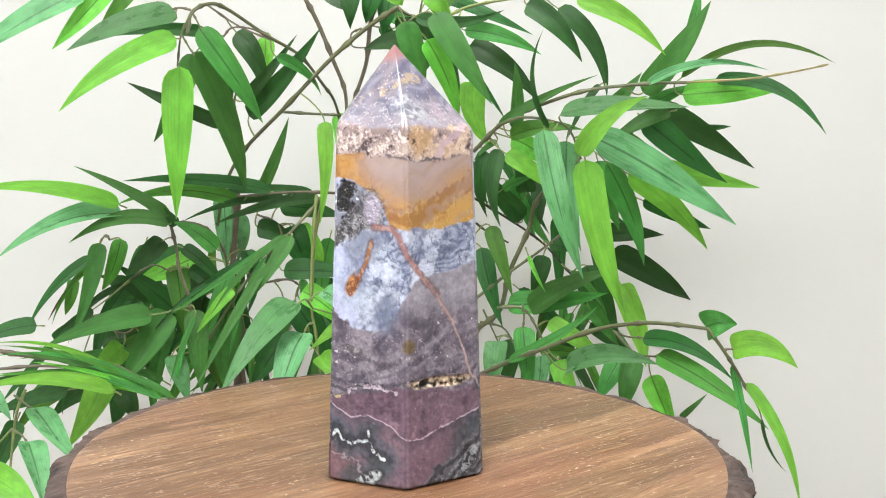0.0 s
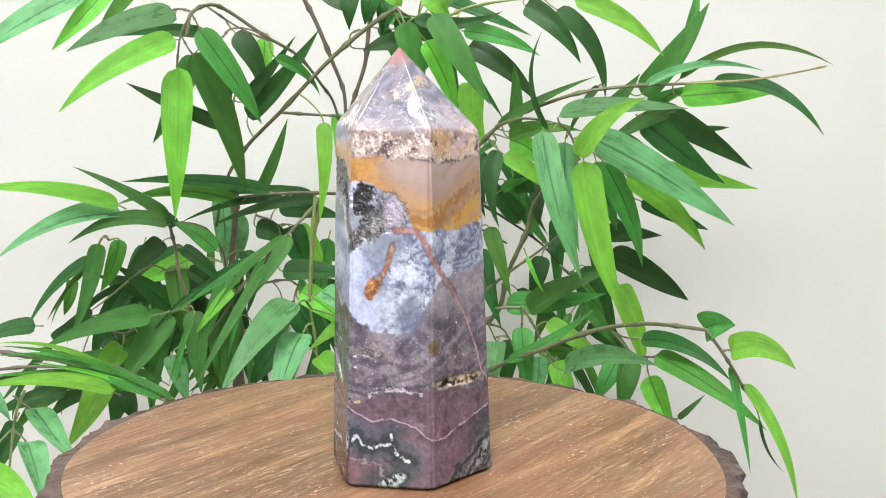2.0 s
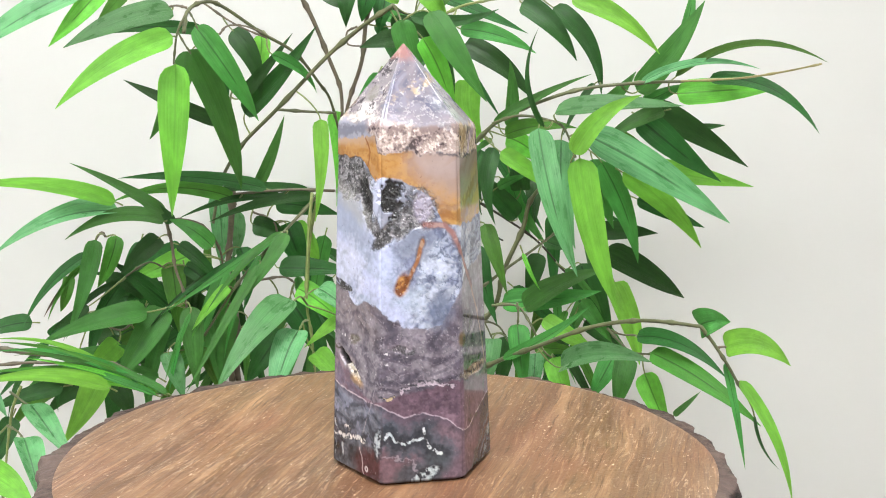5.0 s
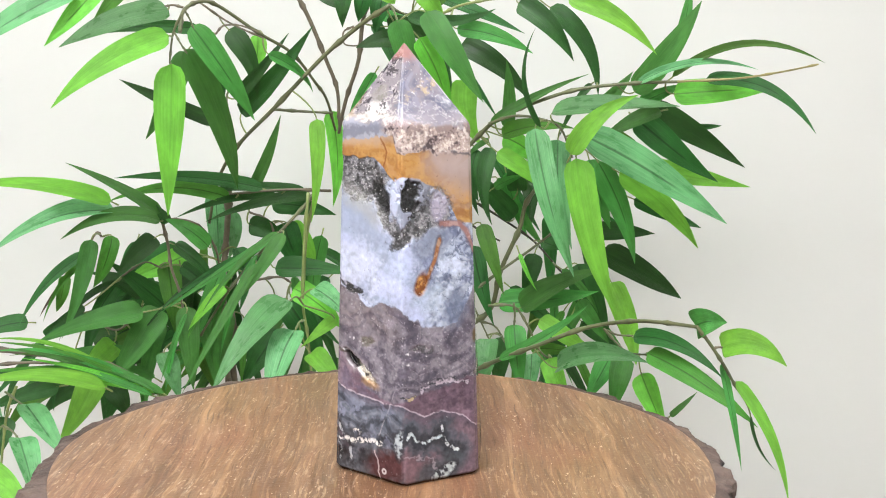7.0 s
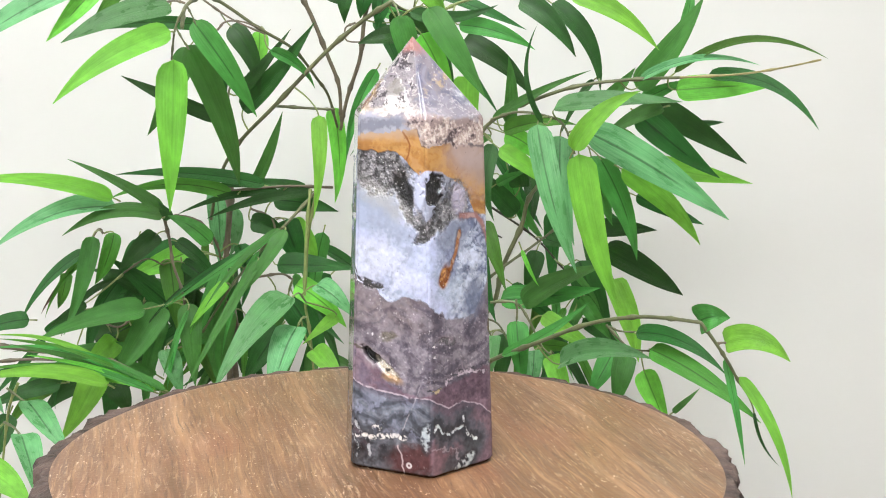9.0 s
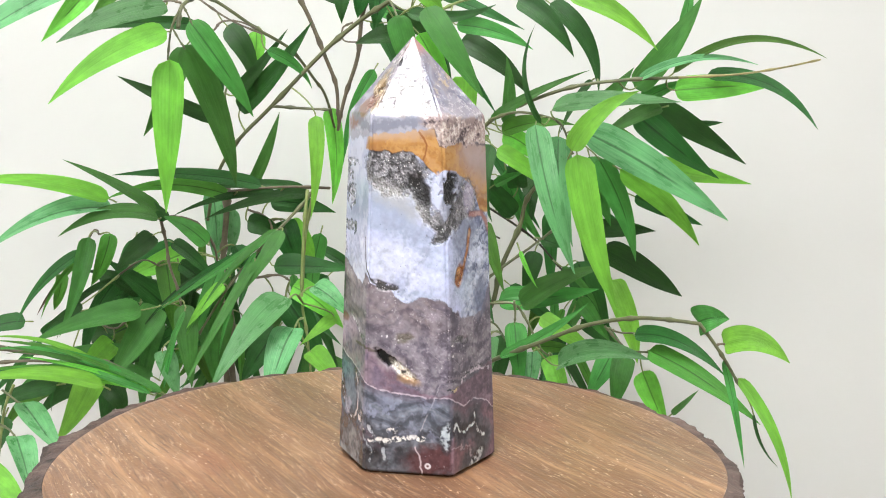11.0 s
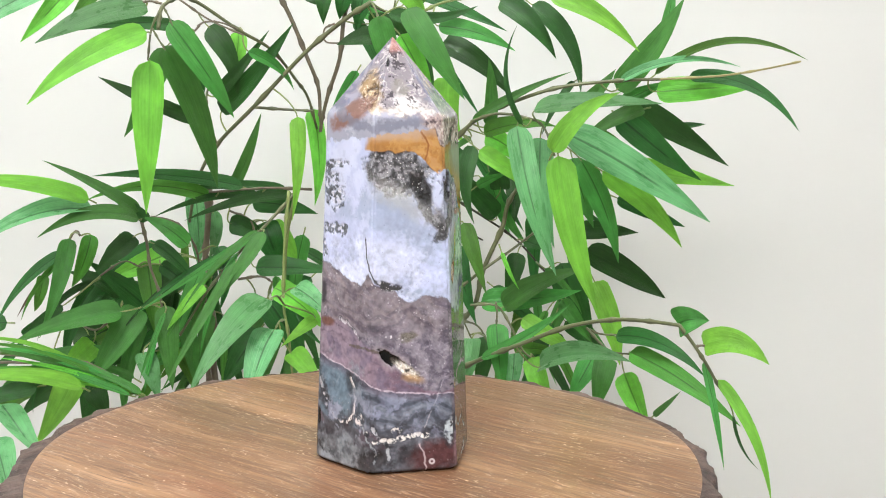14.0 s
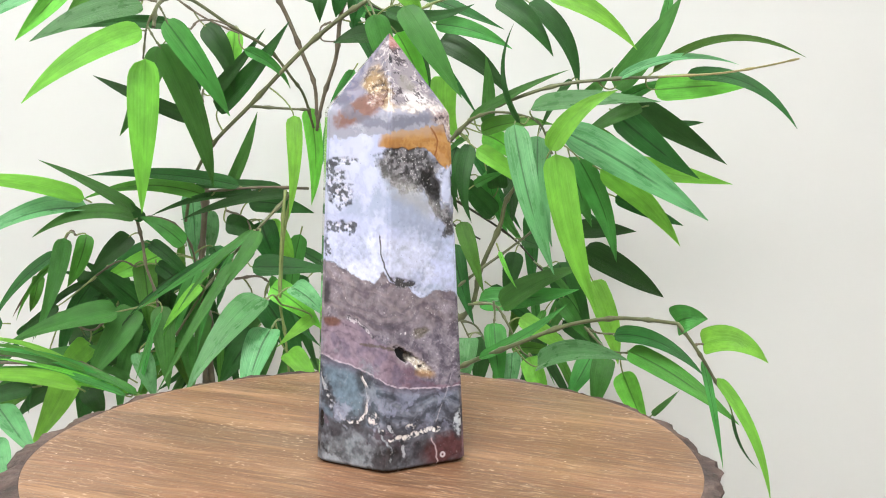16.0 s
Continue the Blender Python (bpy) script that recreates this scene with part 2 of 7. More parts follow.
def stone_material():
    """Polished agate: the strata come from the stone's own colour layer, fine grain and sparkle from noise."""
    k = Mat("polished_agate", 0.08)
    at = k.node("ShaderNodeVertexColor")
    at.layer_name = "strata"
    rough = at.outputs["Alpha"]
    v = k.coords()
    cloud = k.noise(v, 120, 5, 0.65, 0.5)
    grain = k.noise(v, 900, 3, 0.6)
    col = k.mix(0.18, at.outputs["Color"], k.ramp(cloud, (0.28, (0.42, 0.42, 0.45)), (0.70, (1.0, 1.0, 1.0))), "MULTIPLY")
    col = k.mix(k.step(grain, 0.66, 0.78, 0.0, 0.22), col, (0.60, 0.58, 0.62))
    col = k.mix(k.step(grain, 0.34, 0.26, 0.0, 0.4), col, (0.05, 0.045, 0.05))
    spark = k.node("ShaderNodeTexVoronoi")
    spark.inputs["Scale"].default_value = 900
    k.put(spark.inputs["Vector"], v)
    pick = k.node("ShaderNodeSeparateColor", Color=spark.outputs["Color"])
    glint = k.calc("MULTIPLY", k.step(spark.outputs["Distance"], 0.35, 0.10, 0.0, 1.0), rough)
    glint = k.calc("MULTIPLY", glint, k.step(pick.outputs[0], 0.70, 0.90))
    # crust glints are mixed into the base colour as pale specks
    col = k.mix(k.calc("MULTIPLY", glint, 0.7), col, (0.80, 0.78, 0.76))
    height = k.calc("MULTIPLY", spark.outputs["Distance"], rough)
    k.put(k.b.inputs["Roughness"], k.step(rough, 0.0, 1.0, 0.045, 0.34))
    k.b.inputs["IOR"].default_value = 1.54
    k.b.inputs["Subsurface Weight"].default_value = 0.08
    k.b.inputs["Subsurface Radius"].default_value = (0.004, 0.0035, 0.003)
    k.b.inputs["Subsurface Scale"].default_value = 1.0
    return k.set(Base_Color=col, Normal=k.bump(height, 0.7, 0.0005))


WOOD, BARK, STONE = wood_material(), bark_material(), stone_material()


def glow(name, color, strength):
    k = Mat(name)
    k.set(Base_Color=(0.8, 0.8, 0.8), Emission_Color=color)
    k.b.inputs["Emission Strength"].default_value = strength
    return k.m


DIFFUSER = glow("lit_diffuser", (0.975, 0.99, 1.0), PANEL)


# ---- mesh helpers ----
def mesh_of(name, bm, *mats, smooth=False):
    me = bpy.data.meshes.new(name)
    bmesh.ops.recalc_face_normals(bm, faces=bm.faces)
    bm.to_mesh(me)
    bm.free()
    for m in mats:
        me.materials.append(m)
    if smooth:
        me.polygons.foreach_set("use_smooth", [True] * len(me.polygons))
    return me


def part(name, bm, material, parent, label="", smooth=False):
    ob = new(name, mesh_of(name, bm, material, smooth=smooth))
    ob.parent = parent
    return tagged(ob, label) if label else ob


def box(bm, lo, hi, bevel=0.0):
    geo = bmesh.ops.create_cube(bm, size=1.0)["verts"]
    size = [b - a for a, b in zip(lo, hi)]
    for v in geo:
        v.co = Vector([a + (c + 0.5) * s for a, c, s in zip(lo, v.co, size)])
    if bevel:
        edges = list({e for v in geo for e in v.link_edges})
        bmesh.ops.bevel(bm, geom=edges, offset=bevel, segments=2, affect="EDGES")
    return bm


def lathe(bm, profile, sides=48, wobble=None):
    """A turned form from (radius, z) pairs; closed at both ends."""
    rings = []
    for r, z in profile:
        ring = []
        for i in range(sides):
            a = 2 * math.pi * i / sides
            rr = r if wobble is None else wobble(r, a, z)
            ring.append(bm.verts.new((rr * math.cos(a), rr * math.sin(a), z)))
        rings.append(ring)
    for a, b in zip(rings, rings[1:]):
        for i in range(sides):
            j = (i + 1) % sides
            bm.faces.new((a[i], a[j], b[j], b[i]))
    bm.faces.new(rings[0][::-1])
    bm.faces.new(rings[-1])
    return bm


def curve_points(pts, per=6):
    """Catmull-Rom points through pts."""
    p = [Vector(a) for a in pts]
    p = [p[0] * 2 - p[1]] + p + [p[-1] * 2 - p[-2]]
    out = []
    for i in range(1, len(p) - 2):
        for k in range(per):
            t = k / per
            a, b, c, d = p[i - 1], p[i], p[i + 1], p[i + 2]
            out.append(0.5 * (2 * b + (c - a) * t + (2 * a - 5 * b + 4 * c - d) * t * t + (3 * b - a - 3 * c + d) * t ** 3))
    out.append(p[-2])
    return out


def tube(bm, pts, radius, sides=7, nodes=False):
    """A tapering tube along pts; nodes: with the swollen joints of a cane."""
    rings, n = [], len(pts)
    up = Vector((0.31, -0.77, 0.55))
    for i, c in enumerate(pts):
        d = (pts[min(i + 1, n - 1)] - pts[max(i - 1, 0)]).normalized()
        side = d.cross(up).normalized()
        top = side.cross(d)
        r = radius * (1.12 - 0.35 * i / max(1, n - 1))
        if nodes and i % 7 == 3:
            r *= 1.55
        rings.append([bm.verts.new(c + side * r * math.cos(a) + top * r * math.sin(a))
                      for a in (2 * math.pi * k / sides for k in range(sides))])
    for a, b in zip(rings, rings[1:]):
        for i in range(sides):
            j = (i + 1) % sides
            bm.faces.new((a[i], a[j], b[j], b[i]))
    bm.faces.new(rings[0][::-1])
    bm.faces.new(rings[-1])
    return bm


def lattice(p, seed):
    """Random values in -1..1 on integer points (numpy arrays)."""
    h = (p[..., 0] * 374761393 + p[..., 1] * 668265263 + p[..., 2] * 2147483647 + seed * 1274126177) & 0xFFFFFFFF
    h = ((h ^ (h >> 13)) * 1274126177) & 0xFFFFFFFF
    h = ((h ^ (h >> 16)) * 2246822519) & 0xFFFFFFFF
    return ((h ^ (h >> 15)) & 0xFFFF) / 32767.5 - 1.0


def smooth_noise(p, scale, seed=0, octaves=3):
    """Value noise of the points p (n x 3, metres); scale in cells a metre."""
    total, amp, norm = 0.0, 1.0, 0.0
    turn = np.array(Euler((0.7, 0.45, 1.1)).to_matrix())
    q0 = p @ turn.T + 0.37 * seed / scale
    for o in range(octaves):
        q0 = q0 @ turn.T
        q = q0 * scale * 2 ** o
        i = np.floor(q).astype(np.int64)
        f = q - i
        f = f * f * (3 - 2 * f)
        s = 0.0
        for dx in (0, 1):
            for dy in (0, 1):
                for dz in (0, 1):
                    w = (f[:, 0] if dx else 1 - f[:, 0]) * (f[:, 1] if dy else 1 - f[:, 1]) * (f[:, 2] if dz else 1 - f[:, 2])
                    s = s + w * lattice(i + np.array((dx, dy, dz)), seed + 17 * o)
        total, norm, amp = total + amp * s, norm + amp, amp * 0.55
    return total / norm * 1.6


# ---- the room ----
def slab_box(name, lo, hi, mat, label, category):
    ob = new(name, mesh_of(name, box(bmesh.new(), lo, hi), mat))
    return tagged(ob, label, category, kind="structure")


X0, X1, Y0 = -2.2, 2.4, -3.0
slab_box("floor", (X0, Y0, FLOOR_Z - 0.1), (X1, WALL_Y, FLOOR_Z), FLOOR_STAIN, "brown laminate floor", "floor")
slab_box("ceiling", (X0, Y0, CEIL_Z), (X1, WALL_Y, CEIL_Z + 0.1), CEIL_PAINT, "plain white ceiling", "ceiling")
slab_box("wall_north", (X0 - 0.1, WALL_Y, FLOOR_Z), (X1 + 0.1, WALL_Y + 0.1, CEIL_Z), WALL_PAINT, "plain warm-white painted wall behind the plant", "wall")
slab_box("wall_south", (X0 - 0.1, Y0 - 0.1, FLOOR_Z), (X1 + 0.1, Y0, CEIL_Z), ROOM_PAINT, "plain grey painted wall", "wall")
slab_box("wall_west", (X0 - 0.1, Y0, FLOOR_Z), (X0, WALL_Y, CEIL_Z), ROOM_PAINT, "plain grey painted wall", "wall")
slab_box("wall_east", (X1, Y0, FLOOR_Z), (X1 + 0.1, WALL_Y, CEIL_Z), ROOM_PAINT, "plain grey painted wall", "wall")


def unseen_ceiling_light(x, y, w, d):
    top = new("unseen_ceiling_light")
    top.matrix_basis = pose(x, y, CEIL_Z)
    bm = bmesh.new()
    for lo, hi in (((-w / 2, -d / 2, -0.03), (w / 2, -d / 2 + 0.02, 0)), ((-w / 2, d / 2 - 0.02, -0.03), (w / 2, d / 2, 0)),
                   ((-w / 2, -d / 2 + 0.02, -0.03), (-w / 2 + 0.02, d / 2 - 0.02, 0)), ((w / 2 - 0.02, -d / 2 + 0.02, -0.03), (w / 2, d / 2 - 0.02, 0))):
        box(bm, lo, hi)
    part("frame", bm, PANEL_FRAME, top)
    part("diffuser", box(bmesh.new(), (-w / 2 + 0.02, -d / 2 + 0.02, -0.022), (w / 2 - 0.02, d / 2 - 0.02, -0.012)), DIFFUSER, top, "lit white diffuser")
    return tagged(top, "square white ceiling light panel, lit, unseen", "ceiling light", group="ceiling lights")


unseen_ceiling_light(-0.10, -0.55, 0.60, 0.80)
# three unseen panels added behind the camera as frontal fill
for fill_x in (-1.55, -0.55, 0.45):
    unseen_ceiling_light(fill_x, -1.95, 0.62, 0.70)


# ---- the stand, the wood slab and the stone ----
def stand():
    top = new("display_stand")
    part("base", lathe(bmesh.new(), [(0.15, FLOOR_Z), (0.155, FLOOR_Z + 0.01), (0.15, FLOOR_Z + 0.025), (0.03, FLOOR_Z + 0.04)]), STAND_PAINT, top, smooth=False)
    part("column", lathe(bmesh.new(), [(0.028, FLOOR_Z + 0.038), (0.028, -0.062)], 24), STAND_PAINT, top)
    part("plate", lathe(bmesh.new(), [(0.085, -0.062), (0.09, -0.058), (0.09, -0.046), (0.088, -0.042)]), STAND_PAINT, top, "grey turning plate")
    return tagged(top, "grey round display stand with a turning plate", "stand")


stand()
SLAB_T = 0.042


def rim(a):
    """Radius of the wood face and of the bark's outer edge at the angle a."""
    wood = 0.1592 + 0.0038 * math.cos(a - radians(130)) + 0.0012 * math.sin(3 * a + 0.6) + 0.0008 * math.sin(7 * a)
    v = Vector((math.cos(a), math.sin(a), 0.0))
    bark = 0.1678 + 0.0042 * math.cos(a - radians(135)) + 0.0032 * noise.noise(v * 4.0) + 0.0026 * noise.noise(v * 9.0) + 0.0010 * noise.noise(v * 24.0) + 0.0022 * noise.noise(v * 2.6)
    return wood, max(bark, wood + 0.0015)


def wood_slab():
    top = new("wood_slab")
    n = 720
    bm = bmesh.new()
    rings = []
    for f in (0.0, 0.2, 0.4, 0.6, 0.8, 0.92, 0.985, 1.0):
        ring = []
        for i in range(n):
            a = 2 * math.pi * i / n
            w = rim(a)[0]
            r = max(w * f, 0.0005)
            z = 0.0 if f < 0.99 else -0.0002
            ring.append(bm.verts.new((r * math.cos(a), r * math.sin(a), z)))
        rings.append(ring)
    low = [bm.verts.new((v.co.x, v.co.y, -SLAB_T)) for v in rings[-1]]
    rings.append(low)
    for p, q in zip(rings, rings[1:]):
        for i in range(n):
            j = (i + 1) % n
            bm.faces.new((p[i], p[j], q[j], q[i]))
    bm.faces.new(rings[0])
    bm.faces.new(low[::-1])
    part("wood_face", bm, WOOD, top, "brown oiled wood face with straight grain")
    bm = bmesh.new()
    rings = []
    levels = [(-0.12, -0.0012), (0.03, -0.0003), (0.5, -0.0007), (0.9, -0.0018), (1.0, -0.005)] + [(1.0, -0.005 - 0.0047 * k) for k in range(1, 8)] + [(0.8, -SLAB_T)]
    for k, (f, z) in enumerate(levels):
        ring = []
        for i in range(n):
            a = 2 * math.pi * i / n
            w, b = rim(a)
            v = Vector((math.cos(a) * 9, math.sin(a) * 9, z * 90))
            crag = 0.0
            if k >= 3:
                crag = 0.0042 * noise.noise(v * 0.9) + 0.0026 * noise.noise(v * 2.1) + 0.0010 * noise.noise(v * 6.0)
            r = w + (b - w) * f + max(-0.75 * (b - w), crag - 0.0005 * max(0, k - 4))
            dz = 0.0 if k < 2 else 0.0016 * noise.noise(v * 1.3 + Vector((5, 1, 2))) + 0.0009 * noise.noise(v * 4.0)
            r = max(r, w + 0.0006) if k > 1 else r
            ring.append(bm.verts.new((r * math.cos(a), r * math.sin(a), min(z + dz, -0.0002) if k > 1 else z)))
        rings.append(ring)
    for p, q in zip(rings, rings[1:]):
        for i in range(n):
            j = (i + 1) % n
            bm.faces.new((p[i], p[j], q[j], q[i]))
    part("bark", bm, BARK, top, "rough grey-brown bark rim")
    return tagged(top, "round wood slab with brown oiled face and rough bark rim", "wood slab")


# the six foot corners, the six shoulder corners and the tip of the stone
FOOT = [(0.0369, -0.0273), (0.0005, -0.0493), (-0.0356, -0.0325), (-0.0335, 0.0096), (-0.0015, 0.0282), (0.0365, 0.0100)]
SHOULDER = [(0.0310, -0.0192, 0.1620), (0.0002, -0.0421, 0.1640), (-0.0306, -0.0253, 0.1637), (-0.0318, 0.0063, 0.1645), (-0.0029, 0.0223, 0.1650), (0.0295, 0.0080, 0.1640)]
TIP = (-0.0049, -0.0083, 0.2000)


def ease(x, lo, hi):
    t = np.clip((x - lo) / (hi - lo), 0, 1)
    return t * t * (3 - 2 * t)


def strata(pos, s, z):
    """Colour, crust amount and relief of the stone. s: place round the stone in faces, z: height in mm."""
    n = len(pos)
    big = smooth_noise(pos, 60, 3, 3)
    mid = smooth_noise(pos, 170, 11, 3)
    fine = smooth_noise(pos, 520, 23, 3)
    tiny = smooth_noise(pos, 1300, 41, 2)
    curl = smooth_noise(pos + 0.004 * np.stack([big, mid, fine], 1), 110, 57, 4)
    sand0 = smooth_noise(pos, 150, 231, 4)
    speck = smooth_noise(pos, 620, 251, 3)
    col = np.zeros((n, 3))
    crust = np.zeros(n)
    depth = np.zeros(n)
    x = s * 40.0                                     # mm round the stone

    def level(ss, zz, warp=1.0):
        return np.interp(s, ss, zz) + warp * (1.3 * mid + 0.7 * fine)

    def over(mask, c, amount=1.0):
        col[:] = col + (np.asarray(c) - col) * (mask * amount)[:, None]

    def blob(cs, cz, rs, rz, tilt=0.0, edge=0.35, warp=0.35):
        """A ragged round patch; cs in faces, the rest in mm, tilt in degrees."""
        dx, dz = x - cs * 40.0, z - cz
        c, q = math.cos(radians(tilt)), math.sin(radians(tilt))
        d = np.hypot((dx * c + dz * q) / rs, (dz * c - dx * q) / rz) + warp * (0.6 * mid + 0.5 * fine)
        return 1 - ease(d, 1 - edge, 1 + edge)

    def line(pts, width, warp=0.6):
        """A vein through (s, z) points; width in mm."""
        best = np.full(n, 1e9)
        px, pz = x + warp * 1.2 * mid, z + warp * 1.2 * fine
        for (a, b), (c, d) in zip(pts, pts[1:]):
            ax, az, bx, bz = a * 40.0, b, c * 40.0, d
            t = np.clip(((px - ax) * (bx - ax) + (pz - az) * (bz - az)) / ((bx - ax) ** 2 + (bz - az) ** 2), 0, 1)
            best = np.minimum(best, np.hypot(px - ax - t * (bx - ax), pz - az - t * (bz - az)))
        return 1 - ease(best, width * 0.25, width * 0.60)

    def rough(mask, amount, dip):
        crust[:] = np.maximum(crust, mask * amount)
        depth[:] = depth - mask * dip

    # foot: dark blue-grey with mauve and maroon islands
    col[:] = (0.085, 0.088, 0.105)
    over(ease(curl, -0.2, 0.5), (0.14, 0.15, 0.18), 0.8)
    over(ease(mid, 0.1, 0.7), (0.12, 0.085, 0.11), 0.7)
    over(blob(1.80, 7, 12, 8), (0.105, 0.058, 0.074))
    over(blob(2.20, 8, 13, 7, -15), (0.105, 0.042, 0.047))
    over(blob(0.75, 14, 22, 16, -20), (0.150, 0.100, 0.130))
    over(blob(3.5, 3, 16, 5, -10), (0.16, 0.18, 0.20))
    over(blob(3.1, 8, 14, 7), (0.045, 0.045, 0.050), 0.8)
    over(blob(0.10, 14, 14, 16, 30), (0.075, 0.085, 0.100), 0.9)
    # blue-grey belt
    belt = ease(z - level([0, 1, 2, 2.5, 3, 4], [12, 14, 17, 18, 20, 24]), -1.5, 1.5)
    over(belt * ease(s, 1.0, 1.5), (0.115, 0.130, 0.165))
    over(belt * ease(curl, -0.1, 0.4) * ease(s, 1.6, 2.2), (0.17, 0.18, 0.235), 0.7)
    wash = np.sin((z - 0.10 * x + 5 * big + 1.5 * mid) * 0.9)
    over(belt * ease(s, 1.0, 1.5) * ease(wash, 0.2, 0.9), (0.060, 0.068, 0.088), 0.7)
    over(belt * ease(s, 1.0, 1.5) * ease(-wash, 0.5, 1.0), (0.20, 0.215, 0.26), 0.5)
    over(belt * blob(3.55, 34, 17, 15), (0.12, 0.17, 0.215), 0.9)
    # mauve fills the second face down to dark bands that follow the white seams
    seam_a = [(2.02, 24), (1.9, 25), (1.82, 20.5), (1.71, 19), (1.6, 21), (1.49, 24), (1.44, 18), (1.38, 15), (1.25, 13.5)]
    flesh = ease(s, 0.9, 1.1) * (1 - ease(s, 1.95, 2.05)) * (1 - ease(z + 2 * mid, 32, 36))
    over(flesh, (0.155, 0.110, 0.140), 0.85)
    over(flesh * ease(curl, 0.0, 0.5), (0.19, 0.125, 0.155), 0.6)
    over(flesh * blob(1.85, 9, 14, 9), (0.160, 0.095, 0.108), 0.7)
    over(flesh * line(seam_a, 16, 2.5), (0.085, 0.100, 0.125), 0.8)
    over(flesh * line(seam_a, 8, 2.0), (0.045, 0.055, 0.070), 0.8)
    over(flesh * blob(1.50, 5.5, 13, 7, -25), (0.075, 0.090, 0.105), 0.8)
    over(flesh * line([(2.0, 13.5), (1.8, 13), (1.62, 11.5), (1.55, 6)], 1.0, 1.5), (0.34, 0.30, 0.34), 0.5)
    right = (1 - ease(s, 0.75, 1.0)) * (1 - ease(z - 24 + 26 * s + 2 * mid, -1.5, 1.5))
    over(right, (0.110, 0.120, 0.140), 0.9)
    ripple = np.sin((z + 26 * s + 3 * mid) * 0.95)
    over(right * ease(ripple, 0.1, 0.8), (0.045, 0.050, 0.062), 0.8)
    over(right * ease(-ripple, 0.5, 1.0) * ease(fine, -0.3, 0.3), (0.30, 0.32, 0.35), 0.6)
    # mauve belt between the white hairline and the grey
    hair = np.interp(s, [0, 0.39, 0.84, 1.0, 1.2, 1.5, 1.72, 2.0, 2.2, 2.58, 2.94, 3.36, 3.7, 4], [33.1, 28.9, 23.4, 24.2, 29.6, 33.0, 31.6, 37.5, 37.5, 38.2, 41.4, 47.3, 50, 52]) + 0.8 * mid + 0.4 * fine
    mauve = ease(z - hair, -0.5, 0.5)
    over(mauve, (0.165, 0.105, 0.138))
    over(mauve * ease(curl, 0.0, 0.6), (0.220, 0.145, 0.185), 0.7)
    over(mauve * ease(-curl, 0.2, 0.7), (0.085, 0.055, 0.080), 0.7)
    over(mauve * ease(s, 2.6, 3.2), (0.25, 0.190, 0.235), 0.85)
    over(mauve * ease(s, 2.1, 2.6) * ease(sand0, 0.0, 0.5), (0.13, 0.105, 0.15), 0.7)
    over(mauve * ease(np.abs(np.sin((z - 0.24 * x + 5 * big + 2 * mid) * 0.5)), 0.5, 0.0) * ease(s, 2.2, 2.8), (0.15, 0.115, 0.15), 0.6)
    over(ease(np.abs(z - hair), 5.0, 0.5) * (1 - mauve), (0.10, 0.075, 0.105), 0.6)
    # grey belt
    grey = ease(z - level([0, 0.5, 1, 1.3, 1.7, 2.0, 2.15, 2.5, 2.72, 3.03, 3.5, 4], [42, 45, 47, 46, 43, 40.5, 38.5, 42, 50, 61, 70, 68], 1.2), -1.0, 1.0)
    over(grey, (0.138, 0.118, 0.152))
    over(grey * ease(curl, 0.05, 0.5), (0.225, 0.200, 0.225), 0.8)
    over(grey * ease(-curl, 0.15, 0.6), (0.075, 0.064, 0.080), 0.8)
    over(grey * ease(z + 6 * big, 60, 74) * ease(s, 1.9, 2.3), (0.27, 0.215, 0.215), 0.6)
    slope = np.interp(s, [0, 1, 1.9, 2.2, 4], [0.45, 0.45, 0.0, -0.24, -0.24])
    lam = z + slope * (x - 80) + 4.5 * big + 1.6 * mid
    over(grey * ease(np.sin(lam * 0.62) + 0.5 * np.sin(lam * 1.45 + 1), 0.35, 1.2), (0.25, 0.225, 0.26), 0.28)
    over(grey * ease(-np.sin(lam * 0.62 + 0.4) - 0.5 * np.sin(lam * 1.7), 0.45, 1.2), (0.075, 0.065, 0.090), 0.35)
    sand = smooth_noise(pos, 210, 171, 4)
    over(grey * ease(sand, 0.15, 0.6), (0.26, 0.23, 0.27), 0.25)
    over(grey * ease(-sand, 0.2, 0.6), (0.085, 0.072, 0.095), 0.3)
    over(grey * ease(tiny + 0.6 * sand, 0.75, 1.0), (0.55, 0.50, 0.54), 0.30)
    # flowing agate lines: level curves of a slow, bent field
    flow = smooth_noise(pos * np.array((1, 1, 1.8)) + 0.0035 * np.stack([big, mid, big], 1), 34, 301, 2)
    lines = np.sin(flow * 9 + lam * 0.35)
    over(grey * ease(lines, 0.2, 0.95), (0.235, 0.205, 0.235), 0.40)
    over(grey * ease(-lines, 0.3, 0.95), (0.090, 0.080, 0.108), 0.40)
    over(grey * ease(np.abs(lines), 0.10, 0.0) * ease(big, -0.2, 0.3), (0.42, 0.37, 0.40), 0.35)
    over(grey * ease(fine + 0.7 * tiny, 0.95, 1.2) * ease(mid, 0.0, 0.4), (0.72, 0.68, 0.70), 0.7)
    over(grey * ease(np.abs(smooth_noise(pos, 140, 131, 4)), 0.10, 0.0) * ease(mid, -0.3, 0.4), (0.30, 0.27, 0.30), 0.3)
    over(grey * ease(np.abs(z - hair - 14 - 5 * big), 7, 0) * ease(s, 2.6, 3.0), (0.33, 0.27, 0.26), 0.5)
    over(grey * ease(z, 74, 92) * (1 - ease(s, 0.9, 1.3)), (0.31, 0.29, 0.33), 0.75)
